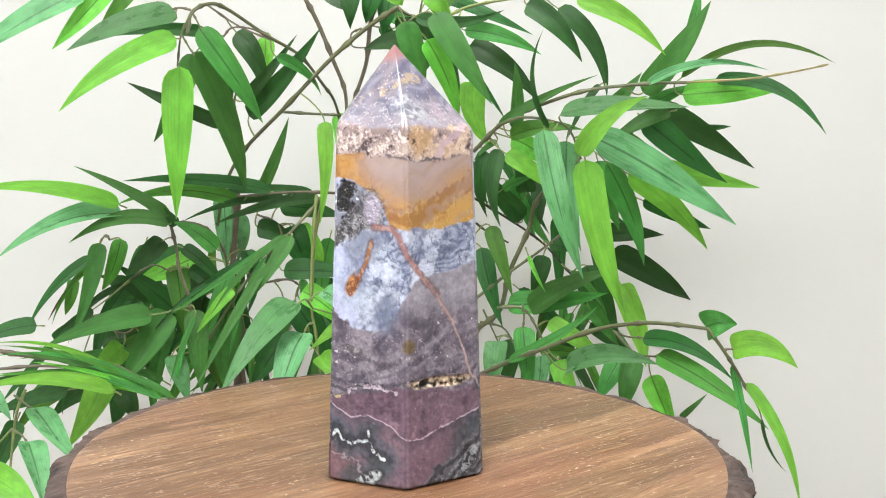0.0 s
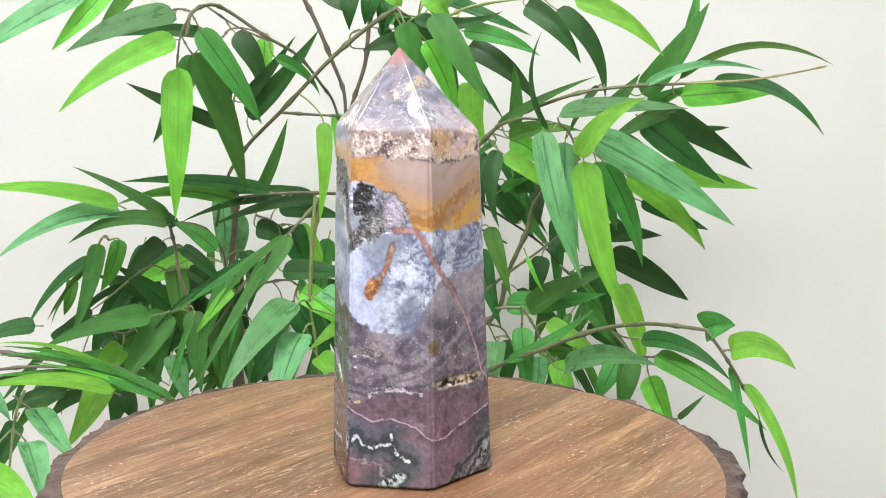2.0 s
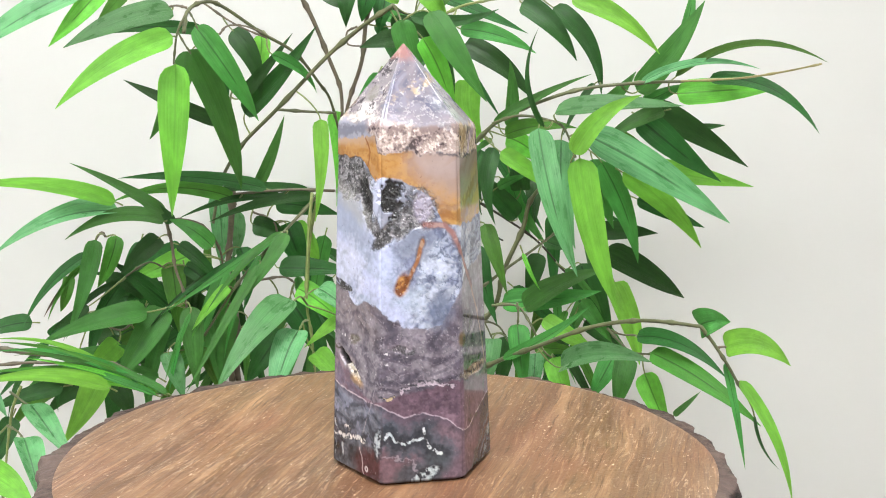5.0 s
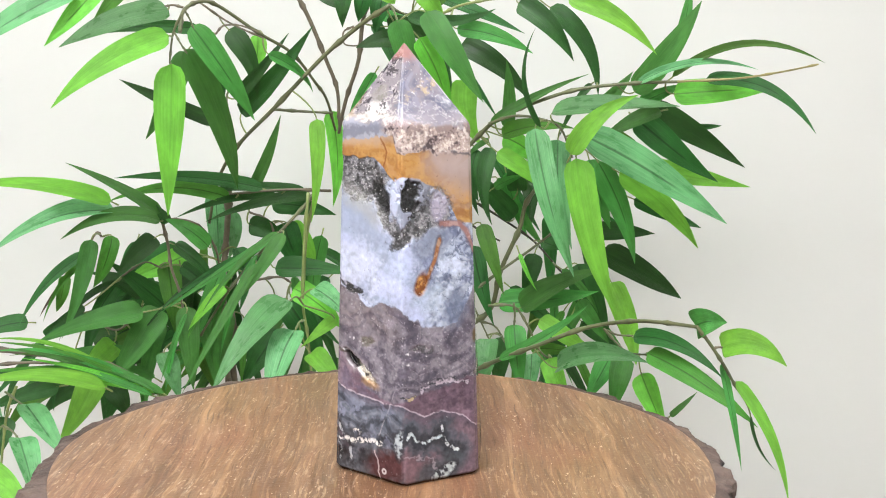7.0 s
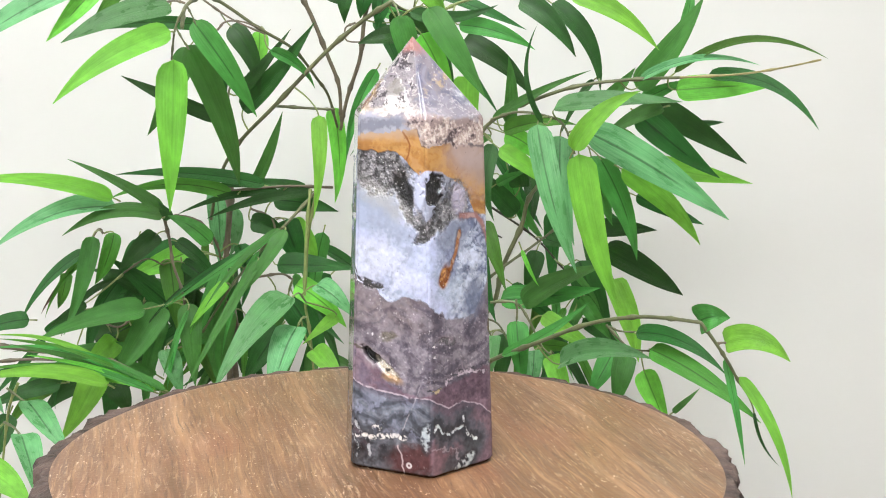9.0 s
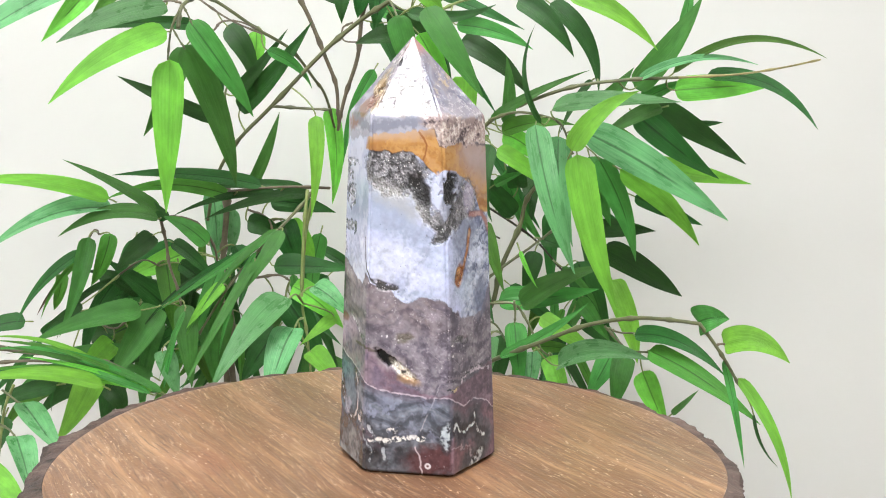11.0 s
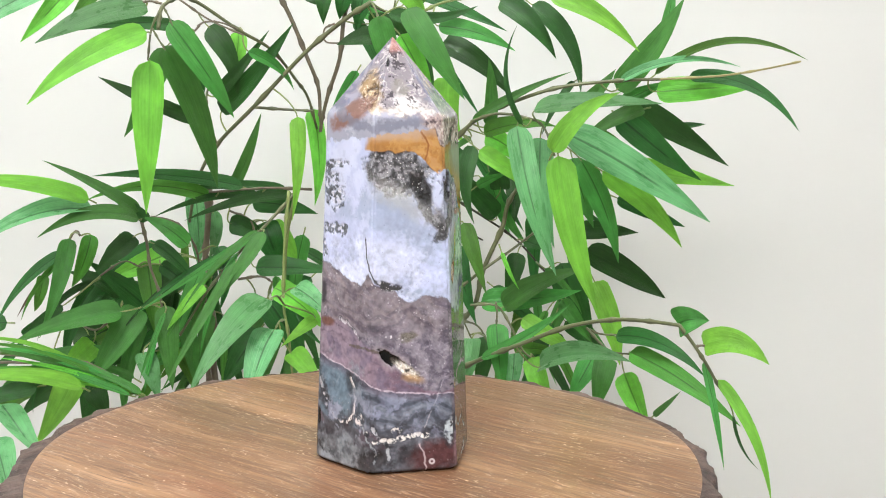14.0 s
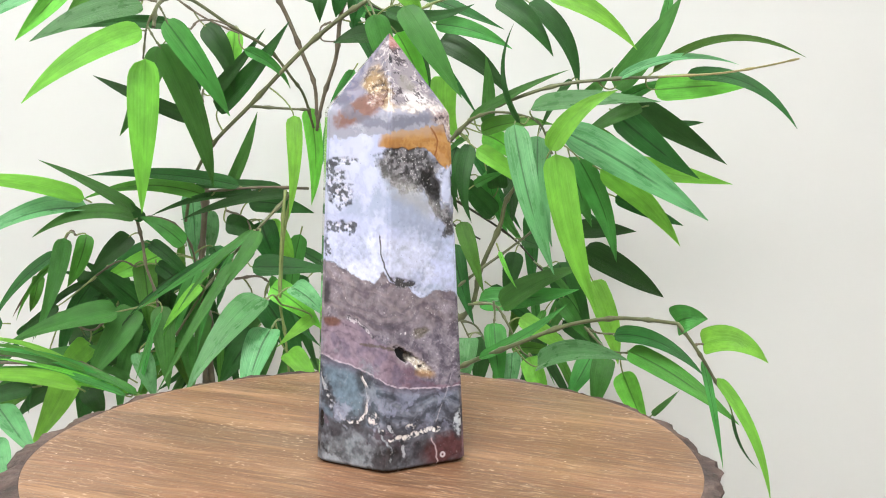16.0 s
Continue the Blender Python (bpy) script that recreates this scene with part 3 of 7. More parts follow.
    # lavender and white zone
    lav = ease(z - level([0, 0.5, 0.88, 1.05, 1.15, 1.25, 1.43, 1.7, 1.95, 2.1, 2.3, 2.40, 2.52, 2.62, 2.71, 2.96, 3.06, 3.10, 3.2, 3.4, 3.74, 4],
                         [102, 98.5, 95, 86, 80, 74, 72, 73, 78, 82.5, 84, 82, 79.5, 83, 86.5, 88.5, 94, 93, 87.5, 90, 94, 97], 0.9), -0.6, 0.6)
    over(lav, (0.42, 0.45, 0.63))
    over(lav * ease(curl, -0.1, 0.5), (0.60, 0.63, 0.76), 0.8)
    edge_s = s + 0.16 * big + 0.10 * mid
    bluish = lav * (1 - ease(edge_s, 1.45, 1.95))
    milky = lav * ease(edge_s, 1.55, 2.1)
    over(bluish, (0.21, 0.235, 0.34), 0.85)
    over(bluish * ease(curl, 0.05, 0.55), (0.46, 0.50, 0.61), 0.8)
    over(bluish * ease(-curl, 0.2, 0.6), (0.13, 0.155, 0.22), 0.8)
    swirl = np.abs(smooth_noise(pos + 0.006 * np.stack([mid, big, curl], 1), 95, 151, 4))
    rings = np.sin(flow * 20 + 1.2 * curl)
    over(bluish * ease(rings, 0.2, 0.9), (0.40, 0.44, 0.55), 0.55)
    over(bluish * ease(-rings, 0.55, 0.95), (0.105, 0.125, 0.185), 0.65)
    over(bluish * ease(swirl, 0.10, 0.01), (0.075, 0.088, 0.140), 0.75)
    over(bluish * ease(swirl, 0.35, 0.6), (0.50, 0.53, 0.62), 0.6)
    puff = smooth_noise(pos + 0.004 * np.stack([curl, mid, big], 1), 125, 191, 3)
    over(bluish * ease(puff, 0.20, 0.6), (0.58, 0.62, 0.73), 0.6)
    over(bluish * ease(np.abs(puff - 0.08), 0.07, 0.01), (0.10, 0.11, 0.18), 0.6)
    over(bluish * ease(-puff, 0.35, 0.7), (0.15, 0.17, 0.27), 0.7)
    over(bluish * blob(1.80, 84, 13, 9, -20, 0.5, 0.4), (0.50, 0.57, 0.68), 0.65)
    over(lav * ease(s, 1.9, 2.3) * ease(swirl, 0.08, 0.0) * ease(mid, -0.2, 0.5), (0.27, 0.30, 0.40), 0.6)
    over(milky, (0.44, 0.47, 0.62), 0.5)
    over(milky * ease(flow + 0.3 * curl, 0.05, 0.6), (0.56, 0.58, 0.70), 0.55)
    over(milky * ease(-flow - 0.3 * curl, 0.15, 0.6), (0.29, 0.34, 0.45), 0.55)
    over(milky * blob(2.55, 110, 18, 6, 20, 0.6, 0.6), (0.34, 0.38, 0.50), 0.35)
    over(milky * line([(3.0, 137), (2.8, 128), (2.5, 117), (2.2, 108)], 13.0, 3.0), (0.28, 0.32, 0.42), 0.55)
    over(ease(np.abs(lav - 0.5), 0.5, 0.1) * ease(fine, -0.2, 0.4), (0.16, 0.155, 0.19), 0.7)
    over(lav * ease(smooth_noise(pos * np.array((1, 1, 0.6)), 260, 77, 3), 0.55, 0.8) * ease(s, 2.0, 2.4), (0.34, 0.37, 0.48), 0.35)
    # ochre belt
    ochre_lo = level([0, 0.49, 0.98, 1.21, 1.29, 1.4, 1.52, 1.77, 2.0, 2.09, 2.43, 2.86, 3.18, 3.22], [122, 118, 119, 120, 127, 133, 136, 140, 140, 139, 148, 149, 149, 170], 0.7)
    ochre = ease(z - ochre_lo, -0.5, 0.5) * (1 - ease(s + 0.05 * mid + 0.012 * (z - 150), 3.12, 3.26))
    over(ochre, (0.40, 0.190, 0.055))
    over(ochre * ease(np.sin(flow * 10 + 0.22 * z + 0.8 * big), 0.1, 0.9), (0.47, 0.27, 0.115), 0.6)
    over(ochre * ease(-np.sin(flow * 10 + 0.22 * z + 0.8 * big), 0.4, 0.95), (0.27, 0.125, 0.045), 0.40)
    pale = ochre * blob(0.95, 143, 20, 13, 0, 0.6, 0.3)
    over(ochre * ease(curl, 0.1, 0.6), (0.52, 0.29, 0.095), 0.7)
    over(ochre * (1 - ease(s, 1.0, 1.5)) * ease(z - 0.22 * x, 118, 136), (0.42, 0.265, 0.150), 0.75)
    over(pale, (0.38, 0.29, 0.275), 0.85)
    over(ochre * (1 - ease(edge_s, 1.45, 1.85)) * ease(z + 3 * big + mid, 137, 146), (0.40, 0.315, 0.30), 0.75)
    over(ochre * ease(s, 1.9, 2.2) * ease(z + 2 * mid + 2 * big, 152, 158), (0.46, 0.36, 0.30), 0.6)
    over(ochre * (1 - ease(s, 0.9, 1.25)) * (1 - ease(z + 3 * mid, 128, 134)), (0.50, 0.30, 0.085), 0.7)
    over(ochre * line([(1.1, 124), (0.85, 124), (0.5, 130), (0.25, 136), (0.0, 139)], 8.0, 3.0), (0.25, 0.105, 0.036), 0.6)
    over(ochre * ease(np.sin((z - 0.5 * (40 - x) + 6 * big + 2 * mid) * 0.55), 0.2, 1.0) * (1 - ease(s, 1.0, 1.3)), (0.36, 0.25, 0.20), 0.5)
    over(ochre * (1 - ease(s, 0.9, 1.2)) * (1 - ease(z, 128, 136)) * ease(np.abs(curl), 0.12, 0.0), (0.62, 0.42, 0.18), 0.6)
    over(ochre * line([(2.33, 158), (2.22, 152), (2.26, 147), (2.35, 141)], 1.3), (0.26, 0.10, 0.03), 0.9)
    over(ochre * ease(s, 2.2, 2.5) * ease(z, 153, 158), (0.50, 0.34, 0.22), 0.6)
    # upper grey-lavender and the druzy crust belt under the tip
    crust_lo = level([0, 0.62, 0.98, 1.3, 1.6, 2.0, 2.05, 2.12, 2.33, 2.7, 3.2, 4], [153, 148.5, 150.5, 151.5, 153, 151.5, 152, 159, 158, 156, 154, 152], 1.5)
    top = ease(z - crust_lo, -0.4, 0.4)
    over(top, (0.33, 0.33, 0.40))
    over(top * ease(curl, 0.0, 0.5), (0.47, 0.47, 0.55), 0.8)
    crag = smooth_noise(pos, 300, 91, 3)
    belt = top * (1 - ease(z - np.interp(s, [0, 0.5, 1, 1.5, 2, 2.4, 4], [168, 164, 167, 163.5, 168, 170, 166]) - 2.2 * mid, -1.5, 1.5)) * (1 - ease(s + 0.10 * mid + 0.06 * fine - 0.02 * (z - 156), 2.00, 2.22))
    over(belt, (0.31, 0.235, 0.225))
    over(belt * ease(curl, 0.0, 0.5), (0.42, 0.33, 0.34), 0.8)
    low = 1 - ease(z - crust_lo, 7, 12)
    bits = belt * ease(crag + 0.3 * tiny + 0.55 * low, 0.12, 0.42)
    over(bits, (0.47, 0.37, 0.34))
    over(bits * ease(fine + 0.5 * tiny, 0.15, 0.6), (0.68, 0.60, 0.56), 0.9)
    over(bits * ease(-fine - 0.6 * tiny, 0.35, 0.7), (0.13, 0.10, 0.10), 0.7)
    over(belt * ease(np.abs(np.sin(flow * 18 + 0.5 * (z - crust_lo))), 0.25, 0.0) * ease(mid, -0.3, 0.3), (0.12, 0.095, 0.10), 0.55)
    over(bits * (1 - ease(s, 0.6, 1.1)), (0.66, 0.47, 0.30), 0.5)
    over(belt * blob(0.80, 158, 7, 6), (0.52, 0.32, 0.13), 0.6)
    over(belt * line([(0.55, 150), (0.45, 156), (0.25, 160), (0.1, 165)], 4.5), (0.50, 0.38, 0.45), 0.7)
    over(belt * ease(-crag - 0.4 * tiny, 0.55, 0.85), (0.06, 0.045, 0.050), 0.85)
    under = ease(np.abs(z - crust_lo + 0.5), 1.6, 0.3) * ease(mid + 0.5 * fine, -0.25, 0.3) * (1 - ease(s, 2.05, 2.2))
    over(under, (0.095, 0.085, 0.100), 0.85)
    rough(bits * ease(fine, -0.3, 0.4), 0.42, 0.15)
    # the tip: lavender-grey, crust lines, pink point
    tipz = ease(z + 2.6 * mid + 1.2 * fine + 2.0 * big, 163.0, 167.0)
    over(tipz, (0.27, 0.25, 0.31))
    over(tipz * ease(curl, 0.0, 0.6), (0.20, 0.20, 0.30), 0.8)
    over(tipz * ease(np.sin(flow * 13 - 0.2 * z), 0.2, 0.9), (0.40, 0.38, 0.45), 0.5)
    over(tipz * ease(-np.sin(flow * 13 - 0.2 * z), 0.4, 0.95), (0.15, 0.15, 0.22), 0.55)
    over(tipz * ease(-curl, 0.1, 0.6), (0.34, 0.29, 0.32), 0.7)
    over(tipz * (1 - ease(z, 166, 173)) * (1 - ease(s, 2.0, 2.2)), (0.44, 0.39, 0.42), 0.6)
    over(tipz * line([(1.9, 174), (1.6, 179), (1.4, 181.5), (0.9, 185), (0.3, 184)], 4.5, 1.6) * ease(crag + 0.4 * tiny, -0.05, 0.35), (0.50, 0.40, 0.33), 0.8)
    web = np.abs(smooth_noise(pos + 0.002 * np.stack([fine, mid, curl], 1), 210, 211, 3))
    milk = tipz * (1 - ease(z + 3 * mid, 171, 178)) * (1 - ease(s, 2.0, 2.2))
    over(milk * ease(web, 0.12, 0.02), (0.68, 0.62, 0.63), 0.6)
    over(milk * ease(s, 0.7, 0.2) * ease(mid, 0.0, 0.5), (0.55, 0.42, 0.50), 0.6)
    gold = tipz * line([(1.45, 178.5), (1.25, 181), (1.0, 183), (0.6, 184.5), (0.3, 184)], 3.6, 1.0) * ease(crag + 0.5 * tiny, -0.5, 0.1)
    over(gold, (0.52, 0.40, 0.28), 0.9)
    rough(gold, 0.6, 0.1)
    sugar = tipz * blob(0.92, 172.5, 12, 6, 15, 0.4)
    over(sugar, (0.36, 0.36, 0.42), 0.6)
    over(sugar * ease(fine + 0.3 * tiny, 0.05, 0.5), (0.62, 0.61, 0.64), 0.8)
    over(sugar * ease(-fine, 0.2, 0.6), (0.15, 0.15, 0.18), 0.6)
    rough(sugar, 0.25, 0.1)
    # edge glint of the point, painted on as a narrow white line
    over(tipz * ease(np.abs(s - 1.0), 0.03, 0.01) * ease(z, 172, 177) * (1 - ease(z, 193, 197)), (0.80, 0.76, 0.77), 0.85)
    dots = tipz * ease(tiny + 0.5 * mid, 0.85, 1.0) * (1 - ease(s, 1.9, 2.1))
    over(dots, (0.68, 0.66, 0.68), 0.8)
    cap = tipz * ease(s, 2.0, 2.12) * (1 - ease(s, 3.6, 3.9)) * ease(z - np.interp(s, [2, 2.9, 3.1, 3.5, 4], [163, 164, 166, 174, 180]), -1, 1)
    over(cap, (0.30, 0.265, 0.29))
    over(cap * ease(curl, 0.0, 0.5), (0.22, 0.215, 0.28), 0.8)
    over(cap * ease(web, 0.16, 0.04), (0.62, 0.56, 0.55), 0.8)
    over(cap * blob(2.45, 170, 10, 4.5, 10, 0.3, 0.5), (0.80, 0.74, 0.73), 0.85)
    over(cap * ease(-crag - 0.5 * tiny, 0.30, 0.65), (0.075, 0.065, 0.075), 0.9)
    over(cap * blob(2.55, 177, 8, 4, 0), (0.36, 0.33, 0.30), 0.7)
    over(cap * (1 - ease(z + mid, 166, 170)), (0.62, 0.54, 0.48), 0.7)
    over(cap * (1 - ease(np.abs(z + mid - 166), 0.8, 2.0)) * ease(fine, -0.5, 0.1), (0.80, 0.75, 0.70), 0.85)
    rough(cap * ease(crag + 0.6 * mid, -0.4, 0.4), 0.32, 0.12)
    over(cap * blob(3.30, 175, 15, 8, 25), (0.40, 0.26, 0.12), 0.85)
    over(cap * blob(3.30, 175, 15, 8, 25) * ease(fine + 0.4 * tiny, 0.1, 0.5), (0.74, 0.60, 0.42), 0.85)
    over(cap * ease(s, 3.1, 3.3) * ease(z, 179, 183) * ease(-crag, -0.1, 0.4), (0.11, 0.10, 0.11), 0.75)
    hole = blob(3.24, 174, 7, 5.0, 0, 0.4, 0.6)
    over(hole * ease(-fine, -0.2, 0.3), (0.05, 0.025, 0.010))
    rough(hole, 0.9, 1.4)
    pit = blob(2.95, 188.5, 3.0, 1.6, 20)
    over(pit, (0.02, 0.02, 0.025))
    rough(pit, 0.6, 0.8)
    over(ease(s, 2.95, 3.1) * (1 - ease(s, 3.9, 4.0)) * blob(3.45, 166.5, 17, 5.5, -22, 0.25, 0.25), (0.25, 0.135, 0.105), 0.95)
    over(line([(3.95, 172), (3.7, 165), (3.4, 160.5), (3.05, 159.5), (2.6, 161), (2.2, 163)], 5.0, 1.5) * ease(s, 2.15, 2.4), (0.19, 0.195, 0.25), 0.75)
    over(ease(z + 2.4 * mid + 1.2 * fine, 190.5, 195.5) * (1 - ease(s, 2.9, 3.2)), (0.50, 0.235, 0.20), 0.75)
    # druzy patches on the second and third faces
    def druzy(mask, dark, dip):
        over(mask, (0.115, 0.112, 0.122) if not dark else (0.010, 0.010, 0.011))
        over(mask * ease(fine + 0.4 * tiny, 0.05, 0.4), (0.31, 0.30, 0.32) if not dark else (0.05, 0.05, 0.055), 0.8)
        over(mask * ease(-fine - 0.4 * tiny, 0.15, 0.5), (0.03, 0.03, 0.03), 0.85)
        rough(mask, 1.0, dip)

    druzy(blob(2.68, 140.5, 19, 11.5, 6, 0.15, 0.25) * (1 - ease(z - ochre_lo, -0.2, 0.3)), False, 0.5)
    druzy(blob(2.25, 124, 17, 4.6, 52, 0.2, 0.3), False, 0.5)
    druzy(blob(2.32, 131, 9, 5, 60, 0.3, 0.4), True, 0.8)
    over(blob(2.62, 127, 16, 5, 28, 0.6, 0.4), (0.40, 0.39, 0.37), 0.6)
    over(blob(1.82, 128, 13, 12, 0, 0.3, 0.5) * (1 - ochre), (0.24, 0.25, 0.31), 0.85)
    over(blob(1.60, 112, 12, 8, 20, 0.4, 0.6), (0.17, 0.19, 0.26), 0.7)
    druzy(blob(1.88, 132.5, 6.5, 8.0, -20, 0.15, 0.8), True, 1.3)
    druzy(blob(1.72, 121, 5, 8, 30, 0.3, 0.5), False, 0.4)
    druzy(blob(2.00, 113, 9, 4, -30, 0.3, 0.6), False, 0.5)
    druzy(blob(1.48, 127, 7.5, 9, 0, 0.2, 0.4) * ease(fine, -0.5, 0.1), False, 0.2)
    over(blob(1.46, 127, 4.5, 6, 10), (0.40, 0.36, 0.45), 0.85)
    over(blob(2.10, 130, 3.2, 9, 14, 0.25, 0.3), (0.47, 0.50, 0.64))
    # dark specks on the fourth face
    for cs, cz, rs, rz in ((3.86, 133, 6, 6), (3.70, 127, 6, 5), (3.80, 112.5, 8, 2.6), (3.58, 112.5, 3.5, 3), (3.80, 142, 8, 1.6), (3.96, 103, 2.5, 4)):
        m = blob(cs, cz, rs, rz, -6, 0.3, 0.8)
        over(m * ease(-fine, -0.25, 0.25), (0.06, 0.065, 0.075), 0.9)
        over(m * ease(fine, 0.1, 0.5), (0.55, 0.53, 0.55), 0.7)
        rough(m, 0.7, 0.2)
    # thin dark thread and crumbs at the foot of the white zone
    over(line([(3.12, 110), (3.10, 101), (3.04, 96), (2.95, 90), (2.87, 88.5)], 0.9), (0.04, 0.035, 0.035), 0.9)
    m = blob(2.78, 88.2, 7, 2.0, 12, 0.3, 0.7)
    over(m * ease(-fine, -0.2, 0.2), (0.04, 0.038, 0.04))
    over(m * ease(fine, 0.1, 0.4), (0.6, 0.6, 0.62), 0.8)
    rough(m, 0.9, 0.4)
    # rust veins
    v1 = line([(1.44, 119.2), (1.21, 119.2), (1.10, 116), (0.97, 107.2), (0.84, 99.9), (0.58, 88.7), (0.36, 74.8)], 2.6, 0.4)
    taper = 0.4 + 0.6 * ease(z, 88, 100)
    over(line([(1.44, 119.2), (1.21, 119.2), (1.10, 116), (0.97, 107.2), (0.84, 99.9), (0.58, 88.7)], 4.2, 0.8), (0.13, 0.075, 0.08), 0.65)
    over(v1 * taper, (0.30, 0.155, 0.145))
    over(v1 * taper * ease(fine + mid, 0.1, 0.6), (0.46, 0.31, 0.29), 0.6)
    over(line([(0.58, 88.7), (0.36, 74.8), (0.22, 61.0), (0.13, 50), (0.0, 43)], 1.2, 0.5), (0.36, 0.25, 0.22), 0.8)
    v2 = line([(1.47, 112), (1.54, 103), (1.64, 96), (1.74, 91.5)], 2.2, 0.4)
    over(line([(1.47, 112), (1.54, 103), (1.64, 96), (1.74, 91.5)], 4.0, 0.9), (0.09, 0.055, 0.05), 0.6)
    over(v2, (0.30, 0.125, 0.055))
    over(v2 * ease(fine, 0.0, 0.4), (0.50, 0.34, 0.25), 0.6)
    m = blob(1.73, 92.5, 3.4, 5.5, 25, 0.3, 0.3)
    over(m, (0.20, 0.062, 0.014))
    over(m * ease(fine, 0.0, 0.4), (0.50, 0.26, 0.09), 0.8)
    rough(m, 0.7, 0.3)
    over(blob(0.95, 66.2, 3.4, 3.4), (0.165, 0.115, 0.045), 0.85)
    over(blob(1.28, 80, 6, 8, 20, 0.5), (0.13, 0.15, 0.22), 0.8)
    # crusted pits
    m = blob(0.56, 48.3, 17, 2.4, 2, 0.25, 0.5)
    over(m, (0.30, 0.22, 0.15))
    over(m * ease(fine, 0.0, 0.35), (0.72, 0.62, 0.46), 0.9)
    over(m * ease(-fine, 0.15, 0.5), (0.012, 0.010, 0.010))
    rough(m, 1.0, 0.5)
    m = blob(0.74, 48.5, 2.6, 2.0, 0, 0.3, 0.4)
    over(m, (0.006, 0.006, 0.006))
    rough(m, 0.4, 1.6)
    over(blob(2.70, 53.5, 10.5, 4.2, 32, 0.3, 0.5), (0.30, 0.25, 0.27), 0.6)
    m = blob(2.74, 54.5, 7.6, 2.4, 32, 0.12, 0.75)
    over(m, (0.007, 0.006, 0.006))
    depth[:] = depth - 3.0 * m
    m = blob(2.56, 49.4, 6.5, 2.4, 34, 0.3, 0.4)
    over(m, (0.40, 0.36, 0.30))
    over(m * ease(fine + 0.6 * tiny, 0.2, 0.6), (0.78, 0.74, 0.66))
    over(m * ease(-fine, 0.1, 0.5), (0.05, 0.04, 0.03))
    rough(m, 1.0, 0.8)
    over(blob(2.50, 45.2, 5.5, 1.8, 15, 0.5), (0.30, 0.16, 0.045), 0.6)
    over(line([(3.4, 59.5), (3.1, 59.5), (2.9, 58)], 1.4), (0.11, 0.09, 0.06), 0.7)
    m = blob(3.97, 21.5, 1.9, 4.2, 0, 0.3, 0.4)
    over(m, (0.012, 0.011, 0.011))
    rough(m, 0.6, 1.5)
    over(blob(3.94, 81, 2.4, 6, 0, 0.5), (0.035, 0.03, 0.035), 0.85)
    over(blob(3.85, 68.3, 6, 2.2, 0, 0.4), (0.16, 0.06, 0.03), 0.8)
    m = blob(1.75, 62.5, 6.5, 2.2, 8, 0.3, 0.5)
    over(m * ease(-fine, -0.2, 0.3), (0.06, 0.06, 0.065), 0.8)
    rough(m, 0.8, 0.2)
    m = blob(2.55, 64.5, 4.5, 2.4, 0, 0.4, 0.5)
    over(m, (0.13, 0.115, 0.075), 0.7)
    rough(m, 0.7, 0.15)
    # white crystal lines and crusts near the foot
    def frost(mask, c=(0.66, 0.68, 0.70), amount=0.9):
        over(ease(mask, 0.02, 0.35), (0.045, 0.050, 0.062), 0.55)
        mask = ease(mask, 0.38, 0.95)
        over(mask * ease(fine + 0.5 * tiny, -0.45, 0.25), tuple(0.85 * q for q in c), amount)
        over(mask * ease(-fine - 0.5 * tiny, 0.2, 0.6), (0.05, 0.055, 0.065), 0.6)
        rough(mask, 0.5, 0.05)

    # dark rims and grey-white agate rings on the fourth face
    loop = [(3.36, 45), (3.30, 41), (3.26, 35), (3.30, 28), (3.40, 23), (3.55, 21.5), (3.66, 24), (3.75, 29), (3.85, 32), (3.95, 39)]
    over(line(loop, 9.0, 2.0), (0.055, 0.058, 0.068), 0.65)
    over(line([(3.98, 43), (3.9, 36), (3.8, 30), (3.7, 27)], 8.0, 2.0), (0.05, 0.052, 0.06), 0.6)
    over(blob(3.60, 8, 17, 7, -14, 0.4, 0.5), (0.20, 0.225, 0.25), 0.75)
    over(line([(4.0, 9), (3.6, 4), (3.2, 1.5)], 3.0, 2.0), (0.05, 0.05, 0.055), 0.6)
    over(line([(2.98, 24), (2.9, 19), (2.5, 21), (2.3, 19.5), (2.05, 22)], 7.0, 2.0), (0.05, 0.053, 0.065), 0.65)
    over(ease(np.abs(z - hair), 0.55, 0.10) * ease(fine + 0.5, -0.2, 0.5), (0.48, 0.40, 0.45), 0.75)
    frost(line([(1.95, 22.5), (1.9, 25), (1.82, 20.5), (1.71, 19), (1.6, 21), (1.5, 21.5)], 1.7), (0.55, 0.62, 0.66))
    frost(line([(1.49, 26), (1.46, 20), (1.38, 16), (1.27, 14)], 1.9), (0.62, 0.67, 0.70))
    frost(blob(1.47, 4.0, 7.5, 3.2, -28), (0.55, 0.62, 0.64), 0.8)
    frost(line([(1.75, 44), (1.6, 46), (1.45, 47.2), (1.3, 47), (1.15, 45)], 2.2, 1.2), (0.60, 0.50, 0.58), 0.7)
    frost(line([(2.02, 41), (1.9, 40.3), (1.82, 41.5)], 1.1), (0.52, 0.40, 0.24))
    frost(blob(0.16, 11, 4, 8, 35, 0.4, 0.7), (0.42, 0.47, 0.50), 0.6)
    frost(line([(0.55, 2.5), (0.75, 1.2), (0.9, 0.5)], 1.6), (0.5, 0.45, 0.5), 0.6)
    ringed = line([(3.36, 45), (3.30, 41), (3.26, 35), (3.30, 28), (3.40, 23), (3.55, 21.5), (3.66, 24), (3.75, 29), (3.85, 32), (3.95, 39)], 2.0)
    frost(ringed, (0.72, 0.67, 0.66), 1.0)
    frost(line([(3.98, 43), (3.9, 36), (3.8, 30), (3.7, 27)], 3.0, 1.6), (0.50, 0.50, 0.52), 0.8)
